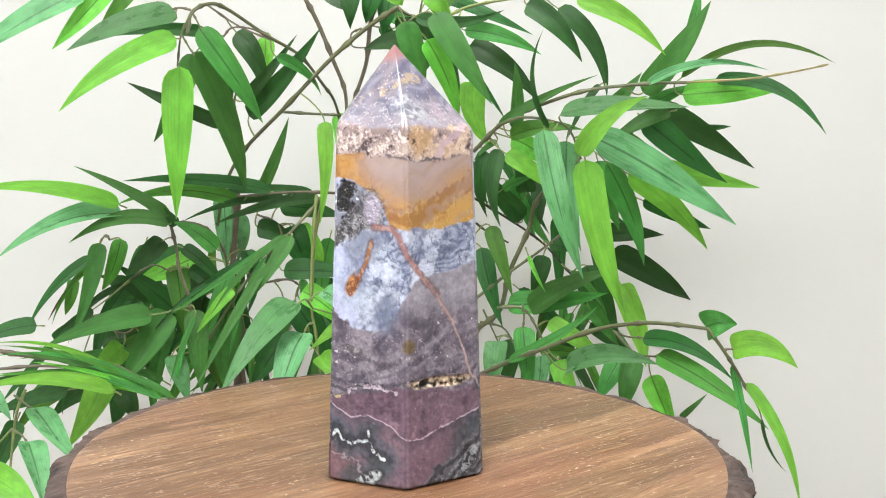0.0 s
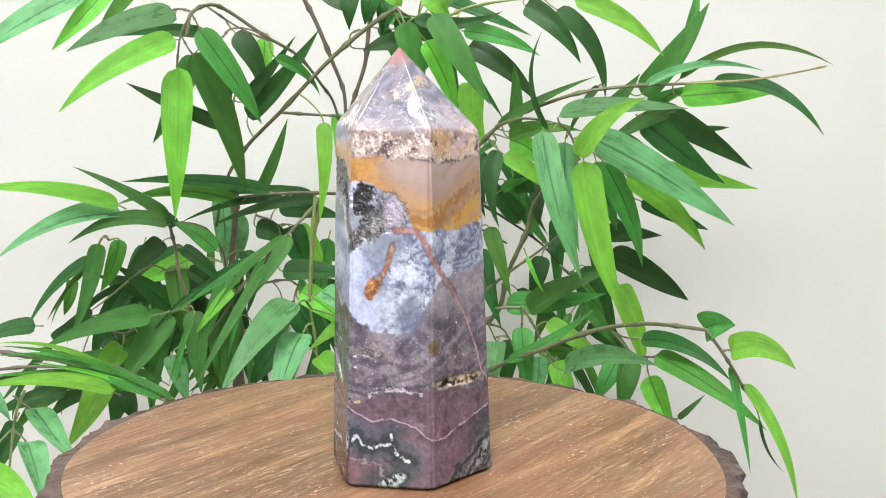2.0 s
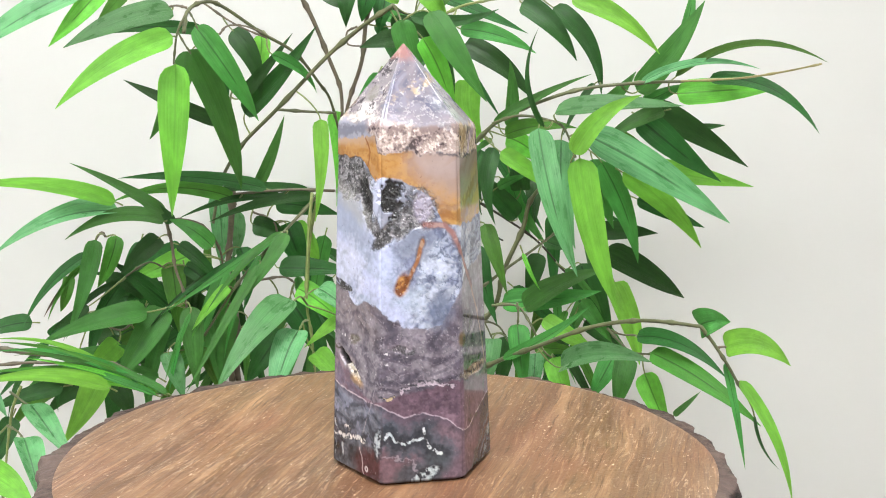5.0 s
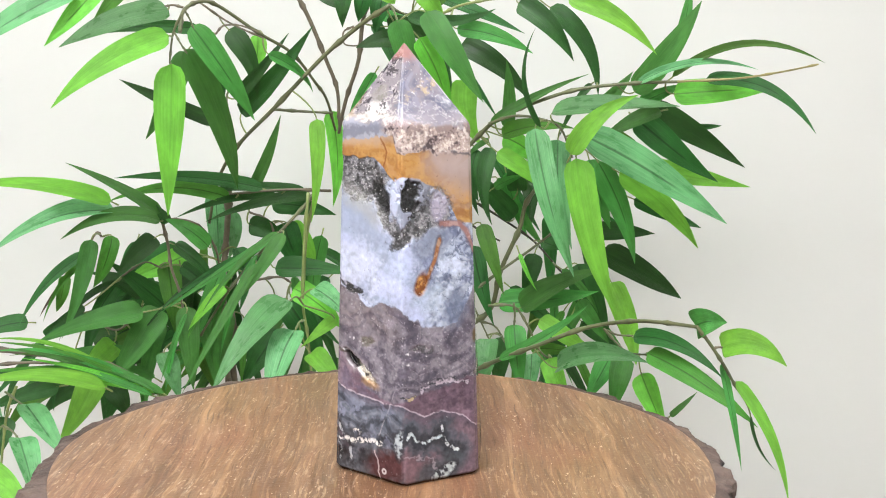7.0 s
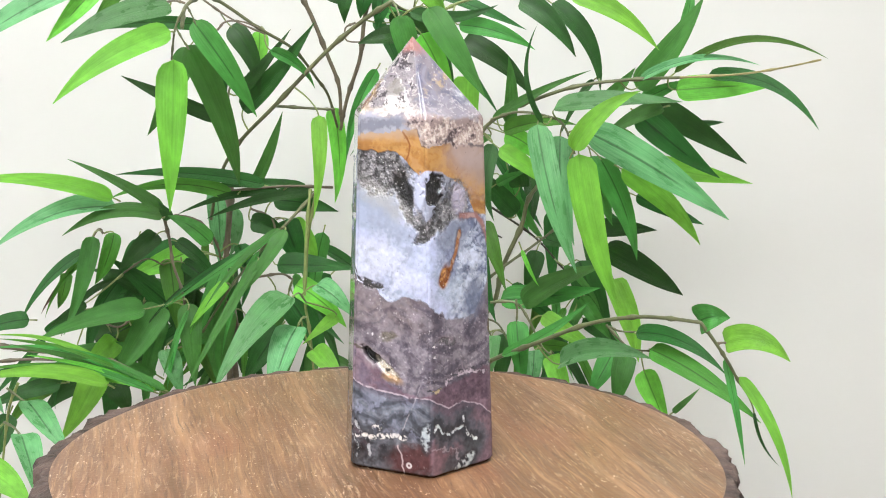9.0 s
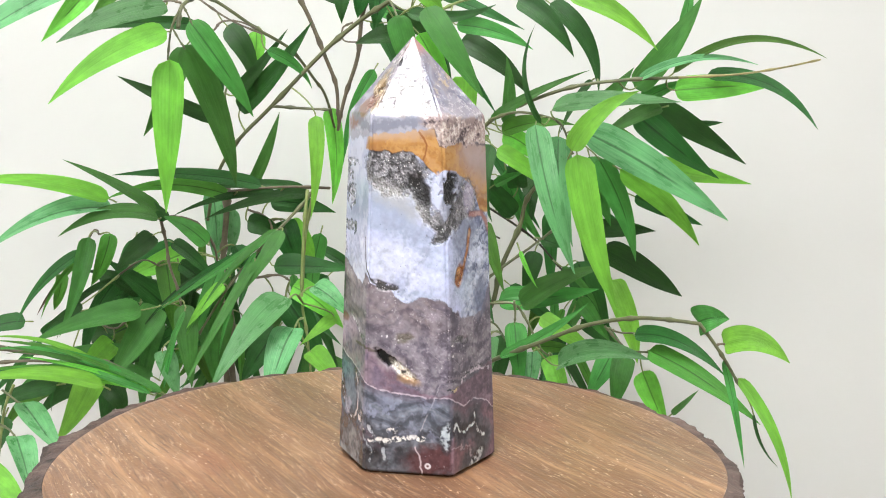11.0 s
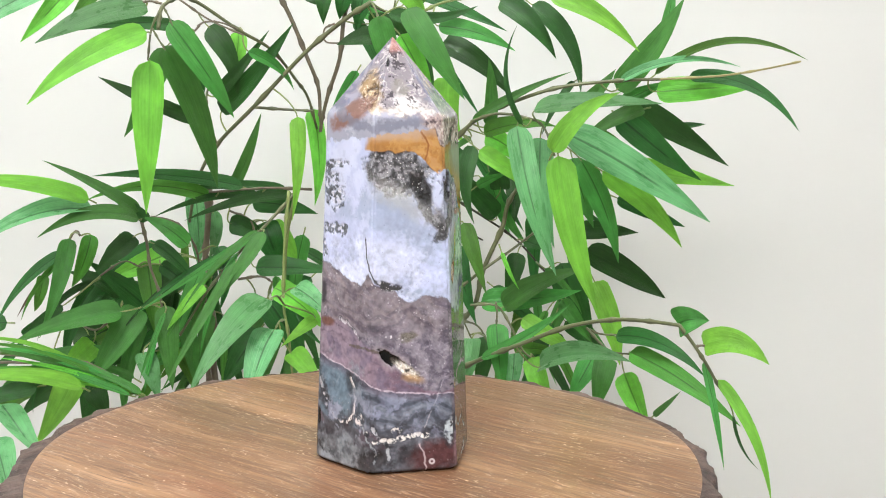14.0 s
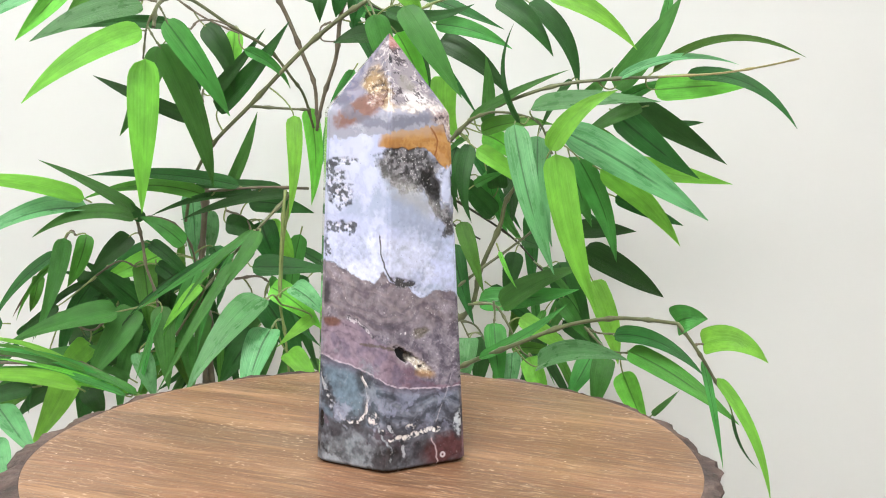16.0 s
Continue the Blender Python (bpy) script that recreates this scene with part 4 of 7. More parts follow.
    frost(line([(2.98, 23), (2.92, 18), (2.8, 14), (2.78, 9)], 2.4, 1.5), (0.48, 0.50, 0.54), 0.7)
    over(line([(3.36, 46), (3.27, 36), (3.36, 23), (3.58, 19.5), (3.8, 30)], 1.2, 1.2), (0.05, 0.05, 0.055), 0.5)
    frost(blob(3.18, 25.5, 3.4, 3.6, 0, 0.35, 0.5), (0.60, 0.56, 0.55))
    for cs, cz in ((2.93, 15.8), (2.84, 16.6), (2.74, 16.0), (2.62, 17.0), (2.52, 18.0), (2.44, 18.6), (2.36, 17.8), (3.05, 20), (2.68, 21)):
        frost(blob(cs, cz, 2.2, 1.3, 0, 0.35, 0.6), (0.68, 0.65, 0.62))
    frost(line([(3.12, 22), (3.05, 17), (2.95, 12), (2.93, 7)], 2.0, 1.4), (0.38, 0.42, 0.46), 0.6)
    frost(blob(2.06, 19, 3, 6, 0, 0.4, 0.5), (0.50, 0.56, 0.60), 0.8)
    over(ease(np.abs(np.hypot(x - 2.28 * 40, z - 5.2) - 1.0), 0.6, 0.2), (0.48, 0.44, 0.46), 0.8)
    over(line([(2.10, 45), (2.25, 31), (2.36, 21)], 0.55, 0.3) * ease(fine, -0.5, 0.3), (0.42, 0.39, 0.43), 0.5)
    over(line([(2.40, 14), (2.36, 7), (2.34, 1)], 0.8, 1.0), (0.50, 0.42, 0.44), 0.6)
    frost(line([(3.62, 71), (3.45, 70), (3.3, 66), (3.2, 63)], 2.0, 1.0), (0.62, 0.56, 0.60), 0.7)
    over(ease(tiny, 0.85, 1.05) * ease(mid, 0.2, 0.7) * (z < 70), (0.42, 0.40, 0.42), 0.4)
    side = ease(s, 2.9, 3.2) * (1 - ease(z, 50, 70))
    over(side * ease(curl, 0.0, 0.5), (0.20, 0.22, 0.25), 0.6)
    over(ease(s, 1.9, 2.2) * (1 - ease(z, 30, 40)) * ease(z, 16, 22) * ease(curl, 0.0, 0.5), (0.20, 0.215, 0.30), 0.6)
    # dark line painted round the foot's bevel in place of its contact shade
    foot_shade = 1 - ease(z, 0.9, 2.0)
    over(foot_shade, (0.022, 0.020, 0.020), 0.9)
    crust[:] = np.minimum(crust, 1 - foot_shade)
    lift = (1 - ease(z, 45, 70)) * ease(s, 2.0, 2.3)
    col *= (1 + 0.08 * lift)[:, None]
    mottle = 1 - ease(z, 100, 125)
    col *= (1 + mottle * np.clip(0.16 * sand0 + 0.20 * speck + 0.2 * np.abs(curl) - 0.02, -0.5, 0.6))[:, None]
    base = (1 - ease(z, 14, 20)) * ease(s, 2.4, 2.6)
    col *= (1 - 0.35 * base * ease(-sand0, -0.2, 0.4))[:, None]
    # point's colour darkened to offset the overhead light it catches
    col *= (1 - 0.26 * tipz)[:, None]
    low_part = (1 - ease(z, 62, 90))[:, None]
    col *= 1 - low_part * (1 - np.clip(0.90 * (col.mean(1, keepdims=True) / 0.135) ** 0.40, 0.58, 1.05))
    shade = col.mean(1, keepdims=True)
    col *= 0.98 + 0.14 * np.clip(shade / 0.5, 0, 1)
    np.clip(col, 0.004, 0.85, out=col)
    depth -= crust * np.clip(0.24 * fine + 0.14 * tiny, -0.4, 0.5)
    return col, np.clip(crust, 0, 1), np.minimum(depth, 0.25) * 0.001


def agate_tower():
    """Six faces and a six-sided point as one fine grid, welded round."""
    rows_low, rows_tip = 440, 116
    across = (116, 116, 124, 116, 40, 40)
    cols = [(i, k / across[i]) for i in range(6) for k in range(across[i])]
    ci = np.array([c[0] for c in cols])
    cu = np.array([c[1] for c in cols])
    foot = np.array([(x, y, 0.0) for x, y in FOOT])
    shoulder, tip = np.array(SHOULDER), np.array(TIP)
    lo = foot[ci] * (1 - cu)[:, None] + foot[(ci + 1) % 6] * cu[:, None]
    hi = shoulder[ci] * (1 - cu)[:, None] + shoulder[(ci + 1) % 6] * cu[:, None]
    centre = np.array((0.001, -0.0085, 0.0))
    rows = [lo + (centre - lo) * 0.055]
    for k in range(rows_low + 1):
        f = 0.0125 + 0.9875 * k / rows_low
        r = lo * (1 - f) + hi * f
        if k == 0:
            r = r + np.array((0, 0, 0.0003))
        rows.append(r)
    for k in range(1, rows_tip):
        rows.append(hi + (tip - hi) * (k / rows_tip * 0.995))
    pos = np.stack(rows)
    # slightly rounded edges, as ground and polished stone has
    near = np.minimum(cu, 1 - cu)
    pull = 0.0011 * np.clip(1 - near / 0.05, 0, 1) ** 2
    away = pos - centre
    away[..., 2] = 0
    length = np.linalg.norm(away, axis=2, keepdims=True) + 1e-9
    pos = pos - away / length * (pull[None, :, None] * np.clip(length / 0.02, 0, 1))
    for turn_over in range(14):
        for k in range(rows_low - 3, rows_low + 7):
            pos[k] = 0.25 * pos[k - 1] + 0.5 * pos[k] + 0.25 * pos[k + 1]
    nr, nc = pos.shape[:2]
    flat = pos.reshape(-1, 3)
    s = np.tile(ci + cu, nr)
    z = flat[:, 2] * 1000.0
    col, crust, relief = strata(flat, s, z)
    # relief moves the surface along the face's own direction
    a, b = foot[ci], foot[(ci + 1) % 6]
    out = np.stack([(b - a)[:, 1], -(b - a)[:, 0], np.zeros(nc)], 1)
    out *= np.sign((out * (a - centre)).sum(1))[:, None]
    out /= np.linalg.norm(out, axis=1)[:, None]
    outs = np.tile(out, (nr, 1))
    outs[:, 2] = np.where(z > 164.5, 0.8, 0.06)
    outs /= np.linalg.norm(outs, axis=1)[:, None]
    edge = np.tile(np.clip(near / 0.04, 0.0, 1.0), nr)
    flat = flat + outs * (relief * edge)[:, None]
    flat = np.concatenate([flat, tip[None] - np.array([[0, 0, 0.0002]])])
    idx = np.arange(nr * nc).reshape(nr, nc)
    nxt = np.roll(idx, -1, axis=1)
    quads = np.stack([idx[:-1], nxt[:-1], nxt[1:], idx[1:]], -1).reshape(-1, 4)
    last = nr * nc
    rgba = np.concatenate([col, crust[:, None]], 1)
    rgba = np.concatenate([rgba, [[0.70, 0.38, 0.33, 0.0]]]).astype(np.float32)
    top = new("crystal_tower")
    split = rows_low + 1
    for name, first, final in (("shaft", 0, split), ("point", split, nr - 1)):
        here = quads.reshape(nr - 1, nc, 4)[first:final].reshape(-1, 4)
        faces = here.tolist()
        if name == "point":
            faces += [[int(q), int(p), last] for p, q in zip(nxt[-1], idx[-1])]
        else:
            faces.append(idx[0][::-1].tolist())
        used = np.unique(np.array([v for f in faces for v in f]))
        me = bpy.data.meshes.new(name)
        me.from_pydata(flat[used].tolist(), [], [np.searchsorted(used, f).tolist() for f in faces])
        me.materials.append(STONE)
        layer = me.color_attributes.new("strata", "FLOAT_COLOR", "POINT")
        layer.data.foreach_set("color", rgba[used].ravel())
        me.polygons.foreach_set("use_smooth", [True] * len(me.polygons))
        ob = new(name, me)
        ob.parent = top
        if name == "point":
            tagged(ob, "polished six-sided point with white druzy crust and a pink tip")
    return tagged(top, "polished six-sided agate crystal tower, banded lavender, ochre, grey and maroon", "crystal tower")


SLAB = wood_slab()
TOWER = agate_tower()


# ---- the artificial bamboo plant ----
def pot():
    top = new("plant_pot")
    profile = [(0.10, FLOOR_Z), (0.105, FLOOR_Z + 0.005), (0.135, FLOOR_Z + 0.21), (0.142, FLOOR_Z + 0.215), (0.142, FLOOR_Z + 0.235), (0.130, FLOOR_Z + 0.236), (0.126, FLOOR_Z + 0.20)]
    part("shell", lathe(bmesh.new(), profile), POT_GLAZE, top)
    top.matrix_basis = pose(0.04, 0.285, 0)
    return tagged(top, "plain dark plastic plant pot on the floor", "plant pot")


pot()
PLANT = tagged(new("bamboo_plant"), "artificial bamboo plant with lime and deep green narrow leaves", "plant")
leaf_dice = random.Random(11)


CANES = []


def stem(material, radius, *pts):
    CANES.extend(curve_points(pts))
    bm = tube(bmesh.new(), curve_points(pts), radius * 0.68, 7, nodes=True)
    return part("stem", bm, material, PLANT, smooth=True)


def leaf(material, base, mid, tip, width, face):
    """A narrow leaf with a round base and a long point, folded along its midrib and arched through three points."""
    base, mid, tip, face = Vector(base), Vector(mid), Vector(tip), Vector(face).normalized()
    f = (mid - base).length / ((mid - base).length + (tip - mid).length)
    ctrl = (mid - base * (1 - f) ** 2 - tip * f * f) / (2 * f * (1 - f))
    rows, half = 16, 3
    fold, twist, wave = leaf_dice.uniform(0.30, 0.65), leaf_dice.uniform(-0.25, 0.25), leaf_dice.uniform(0, 6.28)
    blunt, slim = leaf_dice.uniform(0.09, 0.16), leaf_dice.uniform(1.2, 2.0)
    bm = bmesh.new()
    uv = bm.loops.layers.uv.new("UVMap")
    grid, where = [], {}
    for i in range(rows + 1):
        t = (i / rows) ** 1.25
        c = base * (1 - t) ** 2 + ctrl * (2 * t * (1 - t)) + tip * t * t
        d = ((ctrl - base) * (1 - t) + (tip - ctrl) * t).normalized()
        side = d.cross(face).normalized()
        up = side.cross(d).normalized()
        ang = twist * (t - 0.4)
        side, up = side * math.cos(ang) + up * math.sin(ang), up * math.cos(ang) - side * math.sin(ang)
        w = math.sqrt(max(0.0, 1 - (1 - min(t / blunt, 1)) ** 2)) * (1 - max(0.0, (t - 0.24) / 0.76) ** slim)
        w = max(w, 0.02) * width / 2
        row = []
        for k in range(-half, half + 1):
            q = k / half
            lift = fold * abs(q) * w - 0.12 * w * q * q + 0.04 * w * math.sin(wave + 9 * t + 2 * q)
            v = bm.verts.new(c + side * (q * w) + up * lift)
            where[v] = (0.5 + 0.5 * q, t)
            row.append(v)
        grid.append(row)
    for a, b in zip(grid, grid[1:]):
        for k in range(2 * half):
            bm.faces.new((a[k], a[k + 1], b[k + 1], b[k]))
    first = (ctrl - base).normalized()
    # a thin stalk that bends from the leaf's foot to the nearest twig
    blades = len(bm.faces)
    root = min(CANES, key=lambda p: (p - base).length + 0.6 * max(0.0, (p - base).dot(first)))
    far = (root - base).length
    if far > 0.034:
        root = base - first * 0.006 - face * 0.001
    bend = base - first * min(0.35 * (root - base).length, 0.009)
    stalk = [root.lerp(bend, k / 5).lerp(bend.lerp(base + first * 0.002, k / 5), k / 5) - face * 0.0005 for k in range(6)]
    tube(bm, stalk, 0.00062, 5)
    for k, fc in enumerate(bm.faces):
        fc.material_index = 1 if k >= blades else 0
    for fc in bm.faces:
        for lp in fc.loops:
            lp[uv].uv = where.get(lp.vert, (0.5, 0.0))
        fc.smooth = True
    me = bpy.data.meshes.new("leaf")
    bm.to_mesh(me)
    bm.free()
    me.materials.append(material)
    me.materials.append(STEM_OLIVE)
    ob = new("leaf", me)
    ob.parent = PLANT
    return ob


stem(STEM_GREEN, 0.0022, (-0.0033, 0.2700, 0.2296), (-0.0229, 0.2767, 0.2170), (-0.0488, 0.2833, 0.1956), (-0.0856, 0.2900, 0.1578), (-0.1142, 0.2967, 0.1287), (-0.1295, 0.3033, 0.1019), (-0.1366, 0.3100, 0.0719))
stem(STEM_GREEN, 0.0014, (-0.1120, 0.2800, 0.1315), (-0.1176, 0.2833, 0.1500), (-0.1190, 0.2867, 0.1637), (-0.1172, 0.2900, 0.1716))
stem(STEM_GREEN, 0.0018, (-0.1389, 0.2200, 0.2085), (-0.1387, 0.2338, 0.2222), (-0.1308, 0.2475, 0.2291), (-0.1205, 0.2612, 0.2276), (-0.0950, 0.2750, 0.2100), (-0.0730, 0.2888, 0.1963), (-0.0574, 0.3025, 0.1756), (-0.0501, 0.3163, 0.1631), (-0.0443, 0.3300, 0.1395))
stem(STEM_BROWN, 0.0022, (-0.0710, 0.3000, 0.2391), (-0.0611, 0.3040, 0.2196), (-0.0502, 0.3080, 0.1925), (-0.0424, 0.3120, 0.1714), (-0.0411, 0.3160, 0.1507), (-0.0405, 0.3200, 0.1401))
stem(STEM_BROWN, 0.0022, (-0.0181, 0.3000, 0.2395), (-0.0235, 0.3040, 0.2178), (-0.0266, 0.3080, 0.1910), (-0.0351, 0.3120, 0.1653), (-0.0394, 0.3160, 0.1487), (-0.0414, 0.3200, 0.1381))
stem(STEM_GREEN, 0.0015, (-0.0884, 0.3100, 0.1557), (-0.0630, 0.3100, 0.1542), (-0.0449, 0.3100, 0.1535))
stem(STEM_GREEN, 0.0011, (-0.1375, 0.2200, 0.2199), (-0.1432, 0.2200, 0.2077), (-0.1460, 0.2200, 0.1883))
stem(STEM_GREEN, 0.0009, (-0.1425, 0.2200, 0.2084), (-0.1380, 0.2200, 0.2002), (-0.1346, 0.2200, 0.1948))
stem(STEM_GREEN, 0.0009, (-0.1356, 0.2200, 0.2228), (-0.1322, 0.2200, 0.2164), (-0.1294, 0.2200, 0.2100))
stem(STEM_BROWN, 0.0011, (-0.1363, 0.2200, 0.2242), (-0.1427, 0.2200, 0.2256), (-0.1481, 0.2200, 0.2248))
stem(STEM_BROWN, 0.0010, (-0.1328, 0.2600, 0.2297), (-0.1129, 0.2650, 0.2161), (-0.0906, 0.2700, 0.2061))
stem(STEM_BROWN, 0.0010, (-0.1219, 0.2600, 0.2083), (-0.1166, 0.2633, 0.2141), (-0.1055, 0.2667, 0.2143), (-0.0944, 0.2700, 0.2099))
stem(STEM_BROWN, 0.0015, (-0.1592, 0.2500, 0.0809), (-0.1563, 0.2525, 0.0641), (-0.1549, 0.2550, 0.0478), (-0.1493, 0.2575, 0.0273), (-0.1466, 0.2600, -0.0017))
stem(STEM_BROWN, 0.0014, (-0.1592, 0.2500, 0.0825), (-0.1448, 0.2625, 0.0800), (-0.1353, 0.2750, 0.0719), (-0.1283, 0.2875, 0.0544), (-0.1282, 0.3000, 0.0314))
stem(STEM_BROWN, 0.0032, (-0.1228, 0.3200, 0.1001), (-0.1253, 0.3240, 0.0699), (-0.1286, 0.3280, 0.0392), (-0.1309, 0.3320, -0.0010), (-0.1283, 0.3360, -0.0557), (-0.1252, 0.3400, -0.0933))
stem(STEM_BROWN, 0.0014, (-0.0465, 0.3000, 0.0974), (-0.0780, 0.2850, 0.0998), (-0.1161, 0.2700, 0.0982))
stem(STEM_OLIVE, 0.0016, (-0.0608, 0.2700, 0.0995), (-0.0638, 0.2675, 0.0617), (-0.0649, 0.2650, 0.0216), (-0.0614, 0.2625, -0.0025), (-0.0577, 0.2600, -0.0432))
stem(STEM_OLIVE, 0.0014, (-0.0567, 0.2800, 0.1004), (-0.0632, 0.2750, 0.0605), (-0.0646, 0.2700, 0.0123))
stem(STEM_GREEN, 0.0015, (-0.0555, 0.2800, 0.0984), (-0.0772, 0.2725, 0.0751), (-0.0966, 0.2650, 0.0548), (-0.1159, 0.2575, 0.0313), (-0.1351, 0.2500, 0.0007))
stem(STEM_OLIVE, 0.0010, (-0.0630, 0.2500, 0.0226), (-0.0664, 0.2300, 0.0327), (-0.0704, 0.2100, 0.0329))
stem(STEM_OLIVE, 0.0010, (-0.0631, 0.2500, 0.0118), (-0.0643, 0.2250, 0.0162), (-0.0650, 0.2000, 0.0161))
stem(STEM_GREEN, 0.0020, (0.0513, 0.3000, 0.1281), (0.0716, 0.2900, 0.1492), (0.0986, 0.2800, 0.1629), (0.1289, 0.2700, 0.1732), (0.1665, 0.2600, 0.1779), (0.1955, 0.2500, 0.1794))
stem(STEM_STRAW, 0.0011, (0.1935, 0.2500, 0.1794), (0.2295, 0.2333, 0.1821), (0.2544, 0.2167, 0.1869), (0.2728, 0.2000, 0.1921))
stem(STEM_GREEN, 0.0014, (0.0667, 0.2800, 0.1481), (0.0839, 0.2725, 0.1541), (0.1029, 0.2650, 0.1522), (0.1150, 0.2575, 0.1463), (0.1222, 0.2500, 0.1266))
stem(STEM_GREEN, 0.0026, (0.0575, 0.3100, -0.0053), (0.0730, 0.3083, 0.0089), (0.0800, 0.3067, 0.0385), (0.0928, 0.3050, 0.0693), (0.0977, 0.3033, 0.0898), (0.1126, 0.3017, 0.1108), (0.1303, 0.3000, 0.1399))
stem(STEM_GREEN, 0.0016, (0.0532, 0.3000, 0.0184), (0.0806, 0.3033, 0.0391), (0.0997, 0.3067, 0.0521), (0.1209, 0.3100, 0.0678))
stem(STEM_DARK, 0.0013, (0.0541, 0.3400, 0.0897), (0.0815, 0.3425, 0.0728), (0.1084, 0.3450, 0.0539), (0.1314, 0.3475, 0.0289), (0.1478, 0.3500, 0.0127))
stem(STEM_DARK, 0.0013, (0.0561, 0.3400, 0.0700), (0.0649, 0.3400, 0.0635), (0.0816, 0.3400, 0.0547))
stem(STEM_GREEN, 0.0022, (0.0567, 0.2700, -0.0306), (0.0741, 0.2467, -0.0154), (0.0949, 0.2233, -0.0008), (0.1255, 0.2000, 0.0175), (0.1506, 0.1767, 0.0276), (0.1670, 0.1533, 0.0321), (0.1828, 0.1300, 0.0345))
stem(STEM_GREEN, 0.0016, (0.1828, 0.1300, 0.0345), (0.1911, 0.1300, 0.0240), (0.2003, 0.1300, 0.0106), (0.2086, 0.1300, -0.0035))
stem(STEM_GREEN, 0.0013, (0.0684, 0.2800, 0.0161), (0.0864, 0.2750, 0.0167), (0.0963, 0.2700, 0.0036), (0.1050, 0.2650, -0.0139), (0.1159, 0.2600, -0.0210))
stem(STEM_GREEN, 0.0012, (0.1461, 0.2400, 0.0083), (0.1550, 0.2333, -0.0010), (0.1617, 0.2267, -0.0058), (0.1759, 0.2200, -0.0057))
stem(STEM_GREEN, 0.0011, (0.1481, 0.2400, 0.0071), (0.1551, 0.2350, 0.0050), (0.1659, 0.2300, 0.0054))
stem(STEM_BROWN, 0.0011, (0.1930, 0.1300, 0.0212), (0.1964, 0.1300, 0.0219), (0.1998, 0.1300, 0.0219))
stem(STEM_BROWN, 0.0020, (-0.2694, 0.2000, 0.0061), (-0.2422, 0.2050, -0.0005), (-0.2106, 0.2100, -0.0050), (-0.1861, 0.2150, -0.0121), (-0.1577, 0.2200, -0.0312))
stem(STEM_BROWN, 0.0014, (-0.2737, 0.2100, -0.0105), (-0.2376, 0.2133, -0.0088), (-0.2015, 0.2167, -0.0145), (-0.1653, 0.2200, -0.0332))
stem(STEM_OLIVE, 0.0014, (-0.2471, 0.2000, -0.0213), (-0.2534, 0.2000, -0.0365), (-0.2575, 0.2000, -0.0597), (-0.2633, 0.2000, -0.1026))
stem(STEM_GREEN, 0.0010, (-0.2480, 0.1800, -0.0193), (-0.2395, 0.1750, -0.0235), (-0.2322, 0.1700, -0.0268))
stem(STEM_GREEN, 0.0010, (-0.2442, 0.1600, -0.0354), (-0.2365, 0.1550, -0.0375), (-0.2310, 0.1500, -0.0413))
stem(STEM_DARK, 0.0014, (-0.0097, 0.3400, 0.2335), (0.0030, 0.3367, 0.2273), (0.0134, 0.3333, 0.2231), (0.0197, 0.3300, 0.2066))
stem(STEM_GREEN, 0.0010, (-0.0033, 0.2600, 0.2291), (-0.0006, 0.2550, 0.2240), (0.0017, 0.2500, 0.2175))
stem(STEM_DARK, 0.0014, (0.0380, 0.3200, 0.2126), (0.0422, 0.3200, 0.2045), (0.0485, 0.3200, 0.2005))
stem(STEM_OLIVE, 0.0015, (0.0314, 0.3100, 0.2244), (0.0475, 0.3067, 0.2316), (0.0675, 0.3033, 0.2356), (0.0995, 0.3000, 0.2396))
stem(STEM_BROWN, 0.0012, (-0.2080, 0.2800, 0.0658), (-0.2119, 0.2800, 0.0687), (-0.2204, 0.2800, 0.0536))
stem(STEM_BROWN, 0.0010, (-0.1951, 0.2800, 0.0372), (-0.1787, 0.2800, 0.0475), (-0.1668, 0.2800, 0.0434))
stem(STEM_BROWN, 0.0012, (-0.1904, 0.3000, 0.0060), (-0.2052, 0.3000, -0.0067), (-0.2295, 0.3000, 0.0061))
stem(STEM_BROWN, 0.0014, (-0.1044, 0.3300, 0.0257), (-0.0872, 0.3300, 0.0279), (-0.0787, 0.3300, 0.0235))
stem(STEM_BROWN, 0.0012, (-0.1074, 0.3100, 0.0803), (-0.0930, 0.3100, 0.0740), (-0.0890, 0.3100, 0.0635))
stem(STEM_GREEN, 0.0010, (0.0603, 0.3100, 0.0086), (0.0669, 0.3100, -0.0054), (0.0722, 0.3100, -0.0167))
stem(STEM_GREEN, 0.0012, (0.0583, 0.3100, -0.0010), (0.0750, 0.3050, -0.0043), (0.0832, 0.3000, -0.0161))
stem(STEM_GREEN, 0.0028, (0.0597, 0.3300, -0.0077), (0.0518, 0.3400, -0.0302), (0.0482, 0.3500, -0.0696), (0.0399, 0.3600, -0.1101))
stem(STEM_BROWN, 0.0024, (-0.1588, 0.3300, -0.0138), (-0.1498, 0.3367, -0.0422), (-0.1297, 0.3433, -0.0760), (-0.0956, 0.3500, -0.1154))
stem(STEM_GREEN, 0.0012, (0.0837, 0.2500, 0.0244), (0.0847, 0.2500, 0.0163), (0.0844, 0.2500, 0.0082))
stem(STEM_BROWN, 0.0010, (-0.0292, 0.2900, 0.2154), (-0.0363, 0.2900, 0.2115), (-0.0356, 0.2900, 0.2028), (-0.0233, 0.2900, 0.2017))

# canes that rise from the pot
stem(STEM_BROWN, 0.0045, (0.03, 0.335, FLOOR_Z + 0.15), (0.02, 0.34, -0.5), (0.005, 0.345, -0.1), (0.0, 0.345, 0.05), (-0.008, 0.33, 0.12))
